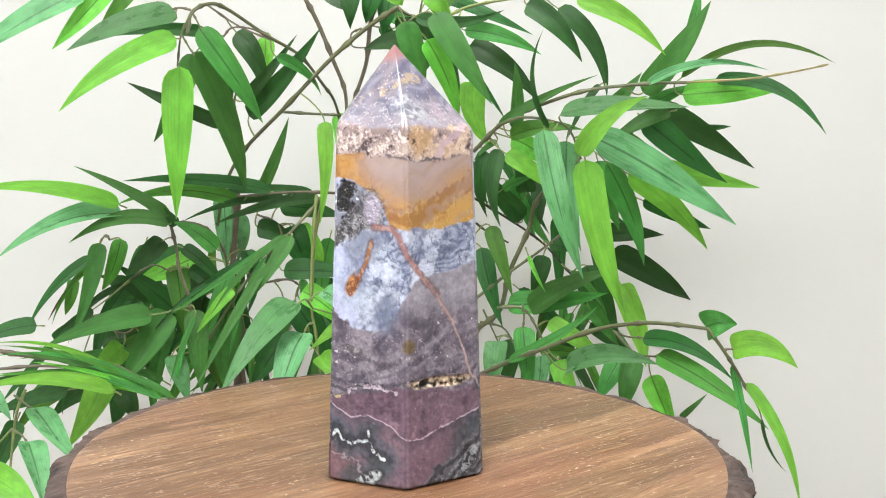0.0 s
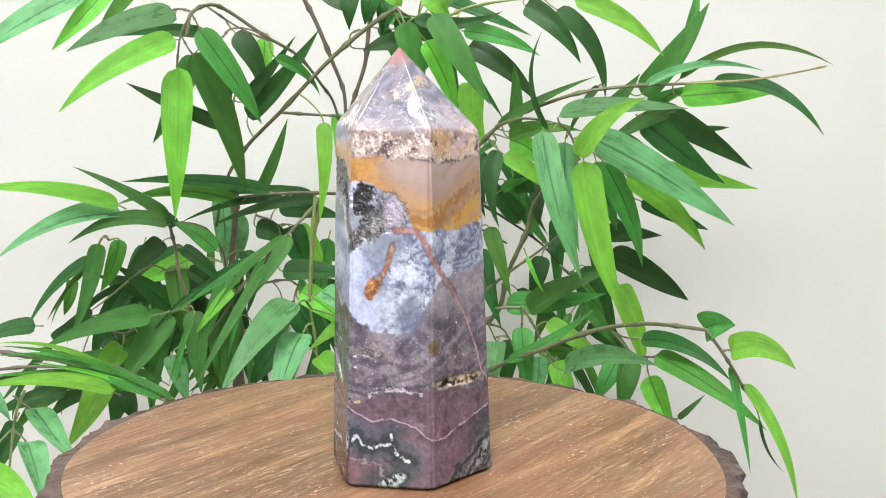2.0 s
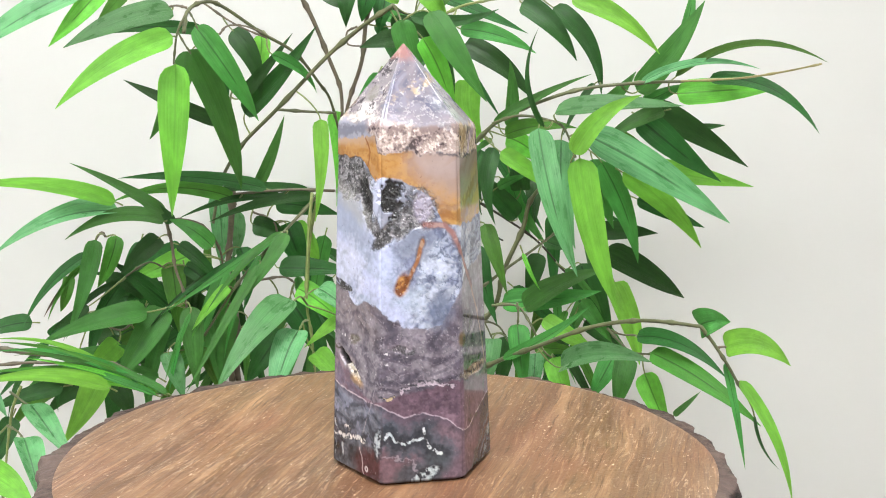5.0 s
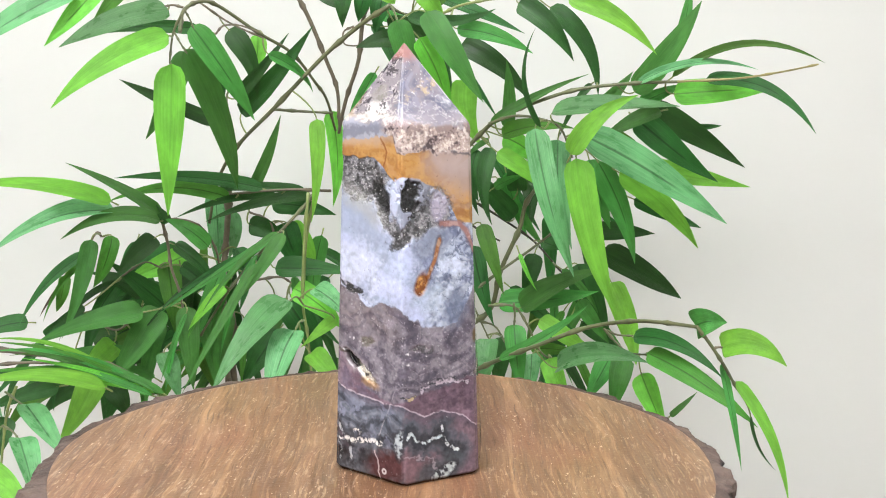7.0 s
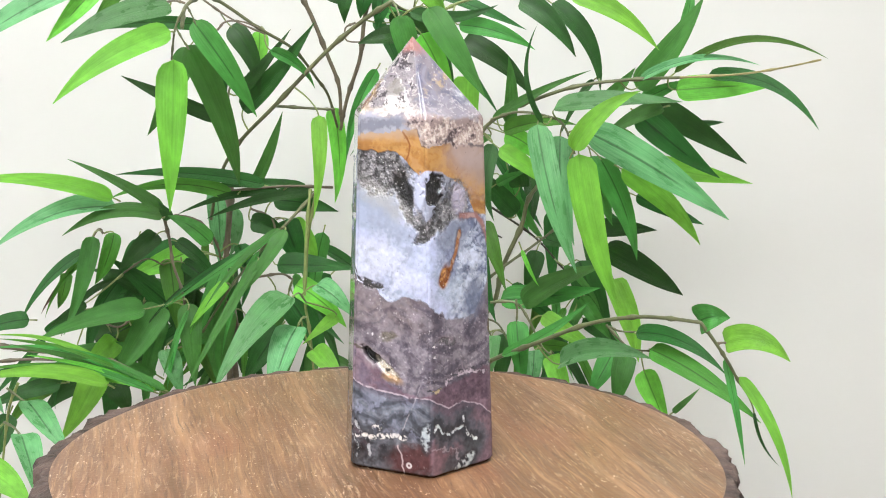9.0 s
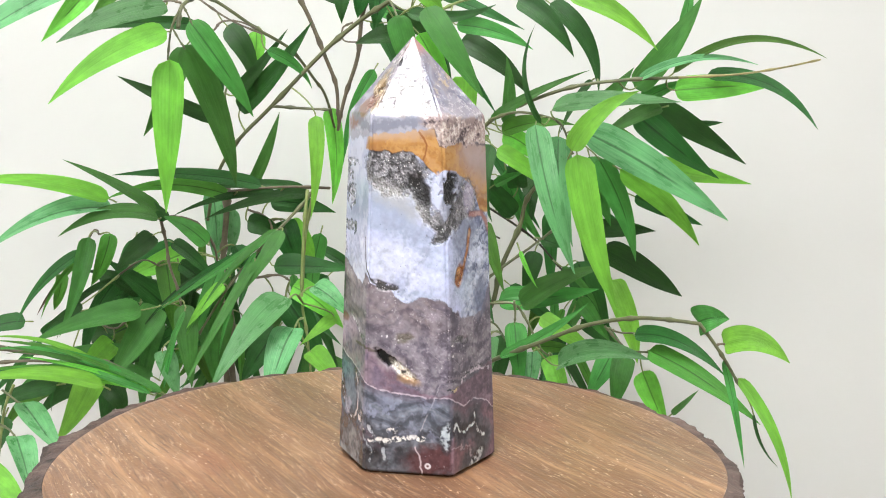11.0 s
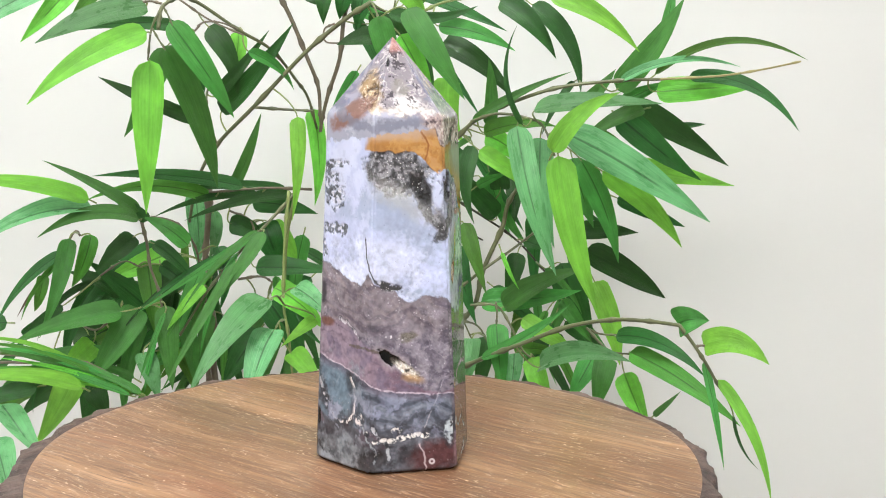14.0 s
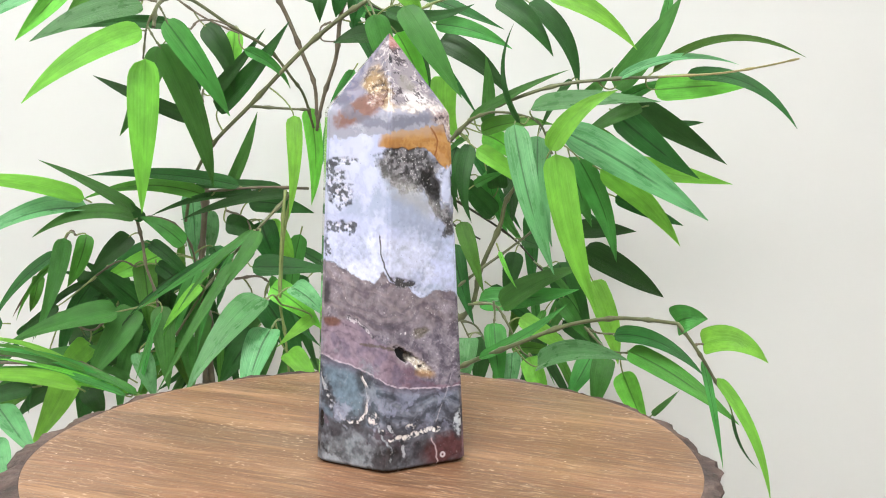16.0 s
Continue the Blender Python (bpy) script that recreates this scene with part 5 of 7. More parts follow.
stem(STEM_GREEN, 0.0045, (0.06, 0.335, FLOOR_Z + 0.15), (0.05, 0.345, -0.5), (0.04, 0.345, -0.1), (0.045, 0.335, 0.02), (0.05, 0.31, 0.06))
stem(STEM_BROWN, 0.0045, (0.02, 0.33, FLOOR_Z + 0.15), (-0.06, 0.35, -0.5), (-0.12, 0.345, -0.1), (-0.125, 0.335, 0.0))

leaf(SEA_SHEEN, (-0.1982, 0.2000, 0.2343), (-0.2255, 0.1843, 0.2187), (-0.2662, 0.1700, 0.1888), 0.0180, (0.07, -0.88, 0.47))
leaf(LIME, (-0.1866, 0.2100, 0.2367), (-0.1982, 0.1977, 0.2204), (-0.2171, 0.1900, 0.1984), 0.0132, (0.35, -0.92, 0.20))
leaf(OLIVE, (-0.1772, 0.2400, 0.2386), (-0.1859, 0.2360, 0.2274), (-0.1990, 0.2400, 0.2158), 0.0100, (0.03, -1.00, -0.03))
leaf(SEA_SHEEN, (-0.1457, 0.2200, 0.2227), (-0.1725, 0.1988, 0.2154), (-0.2054, 0.1800, 0.1977), 0.0182, (0.29, -0.78, 0.55))
leaf(DEEP, (-0.1317, 0.2500, 0.2114), (-0.1693, 0.2510, 0.2127), (-0.2093, 0.2600, 0.2059), 0.0087, (-0.12, -0.99, -0.07))
leaf(LIME, (-0.1443, 0.2100, 0.2061), (-0.1746, 0.1891, 0.1917), (-0.2090, 0.1700, 0.1610), 0.0160, (0.31, -0.89, 0.34))
leaf(LIME, (-0.1445, 0.2200, 0.1883), (-0.1452, 0.2128, 0.1443), (-0.1483, 0.2130, 0.0897), 0.0210, (-0.09, -0.99, 0.07))
leaf(GREEN, (-0.1396, 0.2500, 0.1968), (-0.1498, 0.2460, 0.1706), (-0.1689, 0.2500, 0.1373), 0.0152, (0.07, -1.00, -0.03))
leaf(GREEN, (-0.1373, 0.2300, 0.1978), (-0.1215, 0.2367, 0.1616), (-0.1083, 0.2560, 0.1029), 0.0201, (0.58, -0.81, -0.05))
leaf(GREEN, (-0.1315, 0.2200, 0.2128), (-0.1147, 0.2200, 0.1895), (-0.0929, 0.2300, 0.1516), 0.0166, (0.33, -0.94, 0.06))
leaf(DEEP, (-0.1243, 0.2800, 0.1474), (-0.1577, 0.2709, 0.1621), (-0.1899, 0.2700, 0.1771), 0.0104, (0.17, -0.98, 0.05))
leaf(DEEP, (-0.1352, 0.2700, 0.1997), (-0.1241, 0.2709, 0.1855), (-0.1191, 0.2800, 0.1671), 0.0139, (0.19, -0.96, -0.20))
leaf(DEEP, (-0.1172, 0.2900, 0.2121), (-0.1044, 0.2860, 0.1953), (-0.0975, 0.2900, 0.1637), 0.0159, (0.03, -1.00, 0.01))
leaf(LIME, (-0.0978, 0.3000, 0.2089), (-0.0985, 0.2960, 0.1914), (-0.1046, 0.3000, 0.1682), 0.0126, (0.20, -0.98, -0.03))
leaf(DEEP, (-0.1134, 0.2900, 0.1636), (-0.0927, 0.2860, 0.1867), (-0.0749, 0.2900, 0.2104), 0.0092, (-0.02, -1.00, 0.02))
leaf(DEEP, (-0.1109, 0.3000, 0.1532), (-0.0808, 0.2858, 0.1837), (-0.0575, 0.2800, 0.2150), 0.0155, (-0.31, -0.95, -0.04))
leaf(GREEN, (-0.0877, 0.2700, 0.1953), (-0.0741, 0.2775, 0.1885), (-0.0589, 0.3000, 0.1684), 0.0085, (0.72, -0.70, -0.01))
leaf(GREEN, (-0.1030, 0.3000, 0.0990), (-0.0902, 0.2910, 0.1255), (-0.0813, 0.2900, 0.1526), 0.0088, (-0.15, -0.98, -0.12))
leaf(GREEN, (-0.1598, 0.2500, 0.0872), (-0.1949, 0.2400, 0.1102), (-0.2207, 0.2400, 0.1220), 0.0093, (0.42, -0.75, 0.51))
leaf(LIME, (-0.1862, 0.2200, 0.0985), (-0.2197, 0.1951, 0.1112), (-0.2671, 0.1700, 0.1138), 0.0120, (0.52, -0.70, 0.48))
leaf(DEEP, (-0.0935, 0.2800, 0.1011), (-0.1345, 0.2634, 0.1099), (-0.1911, 0.2500, 0.1108), 0.0106, (0.30, -0.84, 0.46))
leaf(DEEP, (-0.0650, 0.3000, 0.0974), (-0.1022, 0.2864, 0.1012), (-0.1422, 0.2800, 0.0978), 0.0075, (0.23, -0.89, 0.39))
leaf(OLIVE, (-0.1156, 0.2800, 0.0938), (-0.1633, 0.2704, 0.1020), (-0.2015, 0.2700, 0.0917), 0.0108, (0.10, -0.94, 0.33))
leaf(SEA_SHEEN, (-0.1865, 0.2300, 0.0912), (-0.2225, 0.1951, 0.0884), (-0.2510, 0.1700, 0.0707), 0.0175, (0.26, -0.55, 0.79))
leaf(GREEN, (-0.1588, 0.2400, 0.0831), (-0.1866, 0.2170, 0.0892), (-0.2148, 0.2000, 0.0760), 0.0130, (0.39, -0.66, 0.65))
leaf(DEEP, (-0.1542, 0.2500, 0.0809), (-0.1676, 0.2509, 0.0909), (-0.1846, 0.2600, 0.0976), 0.0083, (-0.18, -0.95, 0.24))
leaf(GREEN, (-0.1281, 0.2500, 0.0637), (-0.1421, 0.2460, 0.0768), (-0.1580, 0.2500, 0.0829), 0.0126, (0.22, -0.92, 0.34))
leaf(DEEP, (-0.0845, 0.2900, 0.0952), (-0.1248, 0.2749, 0.0920), (-0.1552, 0.2700, 0.0802), 0.0067, (0.16, -0.89, 0.42))
leaf(DEEP, (-0.0609, 0.3000, 0.0941), (-0.1054, 0.2779, 0.0884), (-0.1331, 0.2700, 0.0782), 0.0089, (0.27, -0.87, 0.42))
leaf(DEEP, (-0.0907, 0.3100, 0.0866), (-0.0717, 0.3060, 0.0859), (-0.0430, 0.3100, 0.0783), 0.0148, (0.01, -1.00, 0.05))
leaf(LIME, (-0.0550, 0.2800, 0.1504), (-0.0540, 0.2714, 0.1173), (-0.0587, 0.2700, 0.0783), 0.0115, (-0.10, -0.98, 0.14))
leaf(LIME, (-0.0481, 0.3400, 0.1538), (-0.0431, 0.3360, 0.1158), (-0.0469, 0.3400, 0.0809), 0.0130, (-0.05, -1.00, -0.00))
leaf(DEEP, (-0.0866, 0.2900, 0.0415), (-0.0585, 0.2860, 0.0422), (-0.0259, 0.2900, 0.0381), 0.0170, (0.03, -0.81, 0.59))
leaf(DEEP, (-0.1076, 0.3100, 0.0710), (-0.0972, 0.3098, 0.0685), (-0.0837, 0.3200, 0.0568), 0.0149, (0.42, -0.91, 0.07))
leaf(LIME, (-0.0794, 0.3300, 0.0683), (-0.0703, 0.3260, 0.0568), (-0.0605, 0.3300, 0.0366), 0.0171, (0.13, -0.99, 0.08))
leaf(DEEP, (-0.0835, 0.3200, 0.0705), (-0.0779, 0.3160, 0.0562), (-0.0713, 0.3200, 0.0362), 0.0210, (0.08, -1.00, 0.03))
leaf(SEA_SHEEN, (-0.0712, 0.2060, 0.0357), (-0.0929, 0.1770, 0.0160), (-0.1134, 0.1500, -0.0131), 0.0223, (-0.08, -0.62, 0.78))
leaf(SEA_SHEEN, (-0.0654, 0.2000, 0.0161), (-0.0723, 0.1852, 0.0028), (-0.0803, 0.1700, -0.0246), 0.0224, (-0.24, -0.74, 0.63))
leaf(LIME, (-0.0566, 0.2200, -0.0042), (-0.0465, 0.2090, -0.0111), (-0.0331, 0.2000, -0.0299), 0.0156, (0.06, -0.76, 0.64))
leaf(LIME, (-0.0716, 0.2700, 0.0308), (-0.0554, 0.2660, 0.0213), (-0.0357, 0.2700, -0.0002), 0.0172, (0.18, -0.96, 0.21))
leaf(SEA_SHEEN, (-0.0548, 0.2400, 0.0366), (-0.0456, 0.2330, 0.0321), (-0.0283, 0.2300, 0.0150), 0.0159, (0.20, -0.78, 0.60))
leaf(LIME, (-0.0410, 0.2400, 0.0148), (-0.0512, 0.2270, 0.0090), (-0.0634, 0.2200, -0.0006), 0.0091, (0.22, -0.74, 0.64))
leaf(DEEP, (-0.0802, 0.3200, 0.0102), (-0.0673, 0.3160, -0.0086), (-0.0529, 0.3200, -0.0382), 0.0228, (0.17, -0.98, 0.10))
leaf(DEEP, (-0.0858, 0.3000, -0.0070), (-0.0968, 0.2917, -0.0221), (-0.1115, 0.2900, -0.0451), 0.0187, (-0.05, -0.96, 0.29))
leaf(GREEN, (-0.2106, 0.2600, 0.0668), (-0.2147, 0.2476, 0.0393), (-0.2277, 0.2400, 0.0013), 0.0125, (0.17, -0.95, 0.25))
leaf(OLIVE, (-0.2004, 0.2800, 0.0666), (-0.2036, 0.2760, 0.0522), (-0.2154, 0.2800, 0.0290), 0.0121, (0.19, -0.98, -0.08))
leaf(DEEP, (-0.2178, 0.2700, 0.0553), (-0.2386, 0.2575, 0.0394), (-0.2600, 0.2500, 0.0070), 0.0084, (-0.06, -0.90, 0.43))
leaf(BROWN, (-0.2268, 0.2800, 0.0434), (-0.2404, 0.2760, 0.0278), (-0.2544, 0.2800, 0.0072), 0.0029, (0.17, -0.98, -0.13))
leaf(OLIVE, (-0.2378, 0.2900, 0.0354), (-0.2393, 0.2860, 0.0237), (-0.2450, 0.2900, 0.0092), 0.0087, (0.31, -0.95, -0.08))
leaf(DEEP, (-0.1682, 0.2700, 0.0673), (-0.1778, 0.2620, 0.0586), (-0.1936, 0.2600, 0.0429), 0.0143, (0.07, -0.95, 0.31))
leaf(DEEP, (-0.1535, 0.3000, -0.0047), (-0.1803, 0.2848, 0.0280), (-0.2047, 0.2800, 0.0483), 0.0183, (0.45, -0.89, 0.10))
leaf(DEEP, (-0.1867, 0.3100, 0.0176), (-0.2041, 0.3008, 0.0313), (-0.2241, 0.3000, 0.0365), 0.0127, (0.38, -0.88, 0.29))
leaf(LIME, (-0.1577, 0.3400, 0.0437), (-0.1769, 0.3316, 0.0364), (-0.2033, 0.3300, 0.0258), 0.0176, (0.16, -0.98, 0.15))
leaf(OLIVE, (-0.1638, 0.2900, 0.0449), (-0.1597, 0.2813, 0.0225), (-0.1582, 0.2800, -0.0043), 0.0166, (0.14, -0.97, 0.21))
leaf(DEEP, (-0.1553, 0.2700, 0.0621), (-0.1403, 0.2660, 0.0519), (-0.1255, 0.2700, 0.0321), 0.0101, (0.30, -0.90, 0.30))
leaf(DEEP, (-0.1527, 0.2800, 0.0454), (-0.1383, 0.2760, 0.0359), (-0.1253, 0.2800, 0.0165), 0.0108, (0.12, -0.99, 0.11))
leaf(GREEN, (-0.1743, 0.2500, 0.0177), (-0.2061, 0.2321, 0.0138), (-0.2421, 0.2200, 0.0011), 0.0171, (0.20, -0.78, 0.60))
leaf(DEEP, (-0.2194, 0.2700, 0.0175), (-0.2325, 0.2660, 0.0094), (-0.2467, 0.2700, -0.0005), 0.0071, (0.02, -1.00, -0.03))
leaf(GREEN, (-0.1666, 0.2700, 0.0158), (-0.1804, 0.2564, -0.0068), (-0.1979, 0.2500, -0.0323), 0.0206, (0.12, -0.94, 0.31))
leaf(LIME, (-0.2040, 0.2900, -0.0137), (-0.2137, 0.2811, -0.0232), (-0.2260, 0.2800, -0.0347), 0.0175, (0.26, -0.95, 0.18))
leaf(GREEN, (-0.1443, 0.2500, 0.0216), (-0.1416, 0.2418, -0.0013), (-0.1391, 0.2400, -0.0351), 0.0160, (0.22, -0.96, 0.19))
leaf(SEA_SHEEN, (-0.1628, 0.2600, -0.0139), (-0.1565, 0.2519, -0.0261), (-0.1500, 0.2500, -0.0460), 0.0152, (0.36, -0.84, 0.40))
leaf(LIME, (-0.1847, 0.1800, -0.0166), (-0.2148, 0.1597, -0.0035), (-0.2597, 0.1400, -0.0043), 0.0118, (0.42, -0.57, 0.71))
leaf(LIME, (-0.2037, 0.2400, -0.0207), (-0.2110, 0.2281, -0.0393), (-0.2280, 0.2200, -0.0685), 0.0200, (0.15, -0.94, 0.31))
leaf(GREEN, (-0.1519, 0.2000, -0.0263), (-0.1889, 0.1960, -0.0071), (-0.2259, 0.2000, 0.0033), 0.0064, (0.30, -0.58, 0.75))
leaf(GREEN, (-0.1572, 0.1900, -0.0249), (-0.1938, 0.1860, -0.0093), (-0.2354, 0.1900, 0.0003), 0.0050, (0.21, -0.73, 0.65))
leaf(GREEN, (-0.1701, 0.2000, -0.0216), (-0.2046, 0.1876, 0.0008), (-0.2591, 0.1800, 0.0066), 0.0061, (0.34, -0.78, 0.52))
leaf(OLIVE, (-0.1776, 0.2100, -0.0159), (-0.2154, 0.2013, 0.0011), (-0.2620, 0.2000, 0.0084), 0.0041, (0.24, -0.83, 0.51))
leaf(SEA_SHEEN, (-0.2321, 0.1700, -0.0246), (-0.2174, 0.1540, -0.0355), (-0.1971, 0.1400, -0.0526), 0.0187, (0.35, -0.39, 0.85))
leaf(SEA_SHEEN, (-0.2309, 0.1500, -0.0402), (-0.2214, 0.1335, -0.0537), (-0.2128, 0.1200, -0.0753), 0.0177, (0.54, -0.48, 0.69))
leaf(LIME, (-0.2593, 0.1400, -0.0575), (-0.2366, 0.1270, -0.0608), (-0.2168, 0.1200, -0.0752), 0.0207, (0.02, -0.64, 0.76))
leaf(DEEP, (-0.2340, 0.2500, -0.0354), (-0.2551, 0.2417, -0.0390), (-0.2840, 0.2400, -0.0505), 0.0121, (0.06, -0.91, 0.42))
leaf(DEEP, (-0.2669, 0.2400, -0.0546), (-0.2727, 0.2318, -0.0701), (-0.2849, 0.2300, -0.0937), 0.0139, (0.31, -0.95, 0.10))
leaf(SEA_SHEEN, (-0.2727, 0.2000, -0.0211), (-0.2610, 0.1910, -0.0281), (-0.2540, 0.1900, -0.0392), 0.0104, (0.31, -0.65, 0.69))
leaf(GREEN, (-0.0858, 0.2700, 0.0678), (-0.1219, 0.2472, 0.0452), (-0.1618, 0.2300, 0.0192), 0.0056, (0.27, -0.91, 0.33))
leaf(GREEN, (-0.0777, 0.2600, 0.0717), (-0.0908, 0.2473, 0.0511), (-0.1106, 0.2400, 0.0248), 0.0107, (-0.00, -0.92, 0.40))
leaf(GREEN, (-0.0958, 0.2500, 0.0518), (-0.1171, 0.2223, 0.0150), (-0.1397, 0.2000, -0.0263), 0.0070, (0.01, -0.85, 0.53))
leaf(LIME, (-0.1179, 0.2500, 0.0359), (-0.1285, 0.2416, 0.0245), (-0.1418, 0.2400, 0.0070), 0.0085, (0.00, -0.94, 0.33))
leaf(DEEP, (-0.1031, 0.2800, 0.0548), (-0.1359, 0.2610, 0.0387), (-0.1651, 0.2500, 0.0160), 0.0051, (0.15, -0.88, 0.45))
leaf(GREEN, (-0.1220, 0.2700, 0.0451), (-0.1345, 0.2609, 0.0144), (-0.1459, 0.2600, -0.0180), 0.0107, (0.01, -0.99, 0.15))
leaf(SEA_SHEEN, (-0.1364, 0.3400, 0.0915), (-0.1343, 0.3360, 0.0639), (-0.1355, 0.3400, 0.0336), 0.0162, (0.03, -1.00, 0.00))
leaf(SEA_SHEEN, (-0.1252, 0.3500, 0.0751), (-0.1229, 0.3460, 0.0581), (-0.1291, 0.3500, 0.0376), 0.0116, (0.17, -0.99, -0.02))
leaf(GREEN, (-0.1364, 0.2800, 0.0061), (-0.1316, 0.2718, -0.0128), (-0.1280, 0.2700, -0.0416), 0.0123, (0.26, -0.93, 0.24))
leaf(GREEN, (-0.1235, 0.3100, 0.0037), (-0.1270, 0.3014, -0.0201), (-0.1317, 0.3000, -0.0500), 0.0112, (0.06, -0.98, 0.17))
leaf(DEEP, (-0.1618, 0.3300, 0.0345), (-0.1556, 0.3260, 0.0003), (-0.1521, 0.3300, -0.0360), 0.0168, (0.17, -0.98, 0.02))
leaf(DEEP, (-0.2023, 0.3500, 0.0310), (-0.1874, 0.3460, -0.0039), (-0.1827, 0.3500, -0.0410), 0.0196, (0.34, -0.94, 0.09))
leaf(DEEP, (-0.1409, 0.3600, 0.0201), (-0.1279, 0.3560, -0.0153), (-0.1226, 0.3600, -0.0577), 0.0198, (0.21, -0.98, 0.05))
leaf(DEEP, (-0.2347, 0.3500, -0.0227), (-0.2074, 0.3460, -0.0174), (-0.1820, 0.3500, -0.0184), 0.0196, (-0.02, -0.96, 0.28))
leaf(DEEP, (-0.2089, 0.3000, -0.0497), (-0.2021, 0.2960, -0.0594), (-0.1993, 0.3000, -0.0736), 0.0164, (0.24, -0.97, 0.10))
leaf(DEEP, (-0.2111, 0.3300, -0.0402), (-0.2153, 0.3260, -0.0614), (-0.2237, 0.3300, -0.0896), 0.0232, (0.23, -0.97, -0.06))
leaf(DEEP, (-0.0533, 0.3000, 0.2451), (-0.0458, 0.2915, 0.2349), (-0.0339, 0.2900, 0.2263), 0.0158, (-0.14, -0.93, 0.35))
leaf(DEEP, (-0.0362, 0.2900, 0.2407), (-0.0369, 0.2860, 0.2289), (-0.0371, 0.2900, 0.2146), 0.0134, (-0.04, -1.00, 0.00))
leaf(DEEP, (-0.0193, 0.3000, 0.2454), (-0.0233, 0.2960, 0.2322), (-0.0263, 0.3000, 0.2189), 0.0143, (-0.02, -1.00, 0.01))
leaf(DEEP, (-0.0094, 0.3100, 0.2361), (-0.0118, 0.3060, 0.2240), (-0.0143, 0.3100, 0.2105), 0.0155, (-0.18, -0.98, 0.03))
leaf(DEEP, (0.0018, 0.2800, 0.2060), (-0.0111, 0.2716, 0.2051), (-0.0271, 0.2700, 0.2003), 0.0139, (0.25, -0.91, 0.34))
leaf(GREEN, (0.0009, 0.2500, 0.2190), (0.0055, 0.2494, 0.2033), (0.0150, 0.2600, 0.1729), 0.0170, (0.10, -0.98, -0.18))
leaf(LIME, (-0.0092, 0.2800, 0.2404), (-0.0033, 0.2760, 0.2344), (-0.0005, 0.2800, 0.2308), 0.0112, (-0.11, -0.99, -0.10))
leaf(GREEN, (0.0204, 0.2400, 0.2240), (0.0367, 0.2316, 0.1977), (0.0587, 0.2300, 0.1649), 0.0184, (0.18, -0.94, 0.28))
leaf(LIME, (0.0162, 0.2500, 0.2071), (0.0273, 0.2500, 0.1865), (0.0385, 0.2600, 0.1518), 0.0152, (0.18, -0.98, -0.11))
leaf(DEEP, (0.0087, 0.2900, 0.2235), (0.0460, 0.2801, 0.2203), (0.0704, 0.2800, 0.2282), 0.0099, (-0.17, -0.98, 0.10))
leaf(DEEP, (-0.0054, 0.3100, 0.2161), (0.0089, 0.3060, 0.2161), (0.0253, 0.3100, 0.2022), 0.0145, (-0.03, -1.00, -0.07))
leaf(GREEN, (0.0438, 0.2900, 0.2144), (0.0700, 0.2813, 0.2100), (0.0971, 0.2800, 0.1976), 0.0131, (-0.10, -0.96, 0.25))
leaf(DEEP, (0.0479, 0.3100, 0.2036), (0.0720, 0.3018, 0.1904), (0.0989, 0.3000, 0.1635), 0.0167, (0.03, -0.96, 0.28))
leaf(LIME, (0.0521, 0.3200, 0.1779), (0.0520, 0.3160, 0.1573), (0.0652, 0.3200, 0.1292), 0.0193, (-0.07, -1.00, -0.02))
leaf(DEEP, (0.0302, 0.3300, 0.1984), (0.0365, 0.3260, 0.1756), (0.0419, 0.3300, 0.1496), 0.0142, (-0.11, -0.99, -0.03))
leaf(LIME, (0.0190, 0.3100, 0.2443), (0.0251, 0.3060, 0.2342), (0.0354, 0.3100, 0.2244), 0.0160, (-0.12, -0.99, -0.10))
leaf(OLIVE, (0.0196, 0.3300, 0.2312), (0.0319, 0.3260, 0.2393), (0.0487, 0.3300, 0.2478), 0.0163, (0.07, -0.99, -0.12))
leaf(DEEP, (0.0872, 0.2900, 0.2327), (0.1077, 0.2815, 0.2181), (0.1260, 0.2800, 0.1927), 0.0156, (-0.14, -0.98, 0.11))
leaf(DEEP, (0.1097, 0.2900, 0.2301), (0.1319, 0.2817, 0.2085), (0.1443, 0.2800, 0.1683), 0.0138, (-0.01, -0.99, 0.16))
leaf(LIME, (0.1195, 0.2700, 0.2362), (0.1535, 0.2609, 0.2216), (0.1807, 0.2600, 0.1976), 0.0140, (-0.09, -0.99, 0.11))
leaf(DEEP, (0.1000, 0.2500, 0.1475), (0.0872, 0.2460, 0.1850), (0.0948, 0.2500, 0.2144), 0.0041, (-0.22, -0.98, -0.02))
leaf(GREEN, (0.0816, 0.3000, 0.1446), (0.0820, 0.2912, 0.1685), (0.0794, 0.2900, 0.1932), 0.0101, (-0.01, -0.98, -0.20))
leaf(GREEN, (0.0675, 0.2800, 0.1481), (0.0980, 0.2760, 0.1670), (0.1374, 0.2800, 0.1837), 0.0074, (-0.16, -0.93, 0.32))
leaf(OLIVE, (0.0770, 0.2900, 0.1395), (0.1010, 0.2811, 0.1466), (0.1280, 0.2800, 0.1451), 0.0131, (-0.22, -0.88, 0.41))
leaf(SEA_SHEEN, (0.0961, 0.2500, 0.1467), (0.1037, 0.2326, 0.1020), (0.1211, 0.2200, 0.0484), 0.0183, (0.08, -0.95, 0.31))
leaf(SEA_SHEEN, (0.1150, 0.2700, 0.1377), (0.1147, 0.2564, 0.1013), (0.1238, 0.2500, 0.0625), 0.0179, (0.20, -0.94, 0.27))
leaf(LIME, (0.1198, 0.2150, 0.1291), (0.1287, 0.2061, 0.0789), (0.1476, 0.2050, 0.0259), 0.0210, (0.06, -0.99, 0.11))
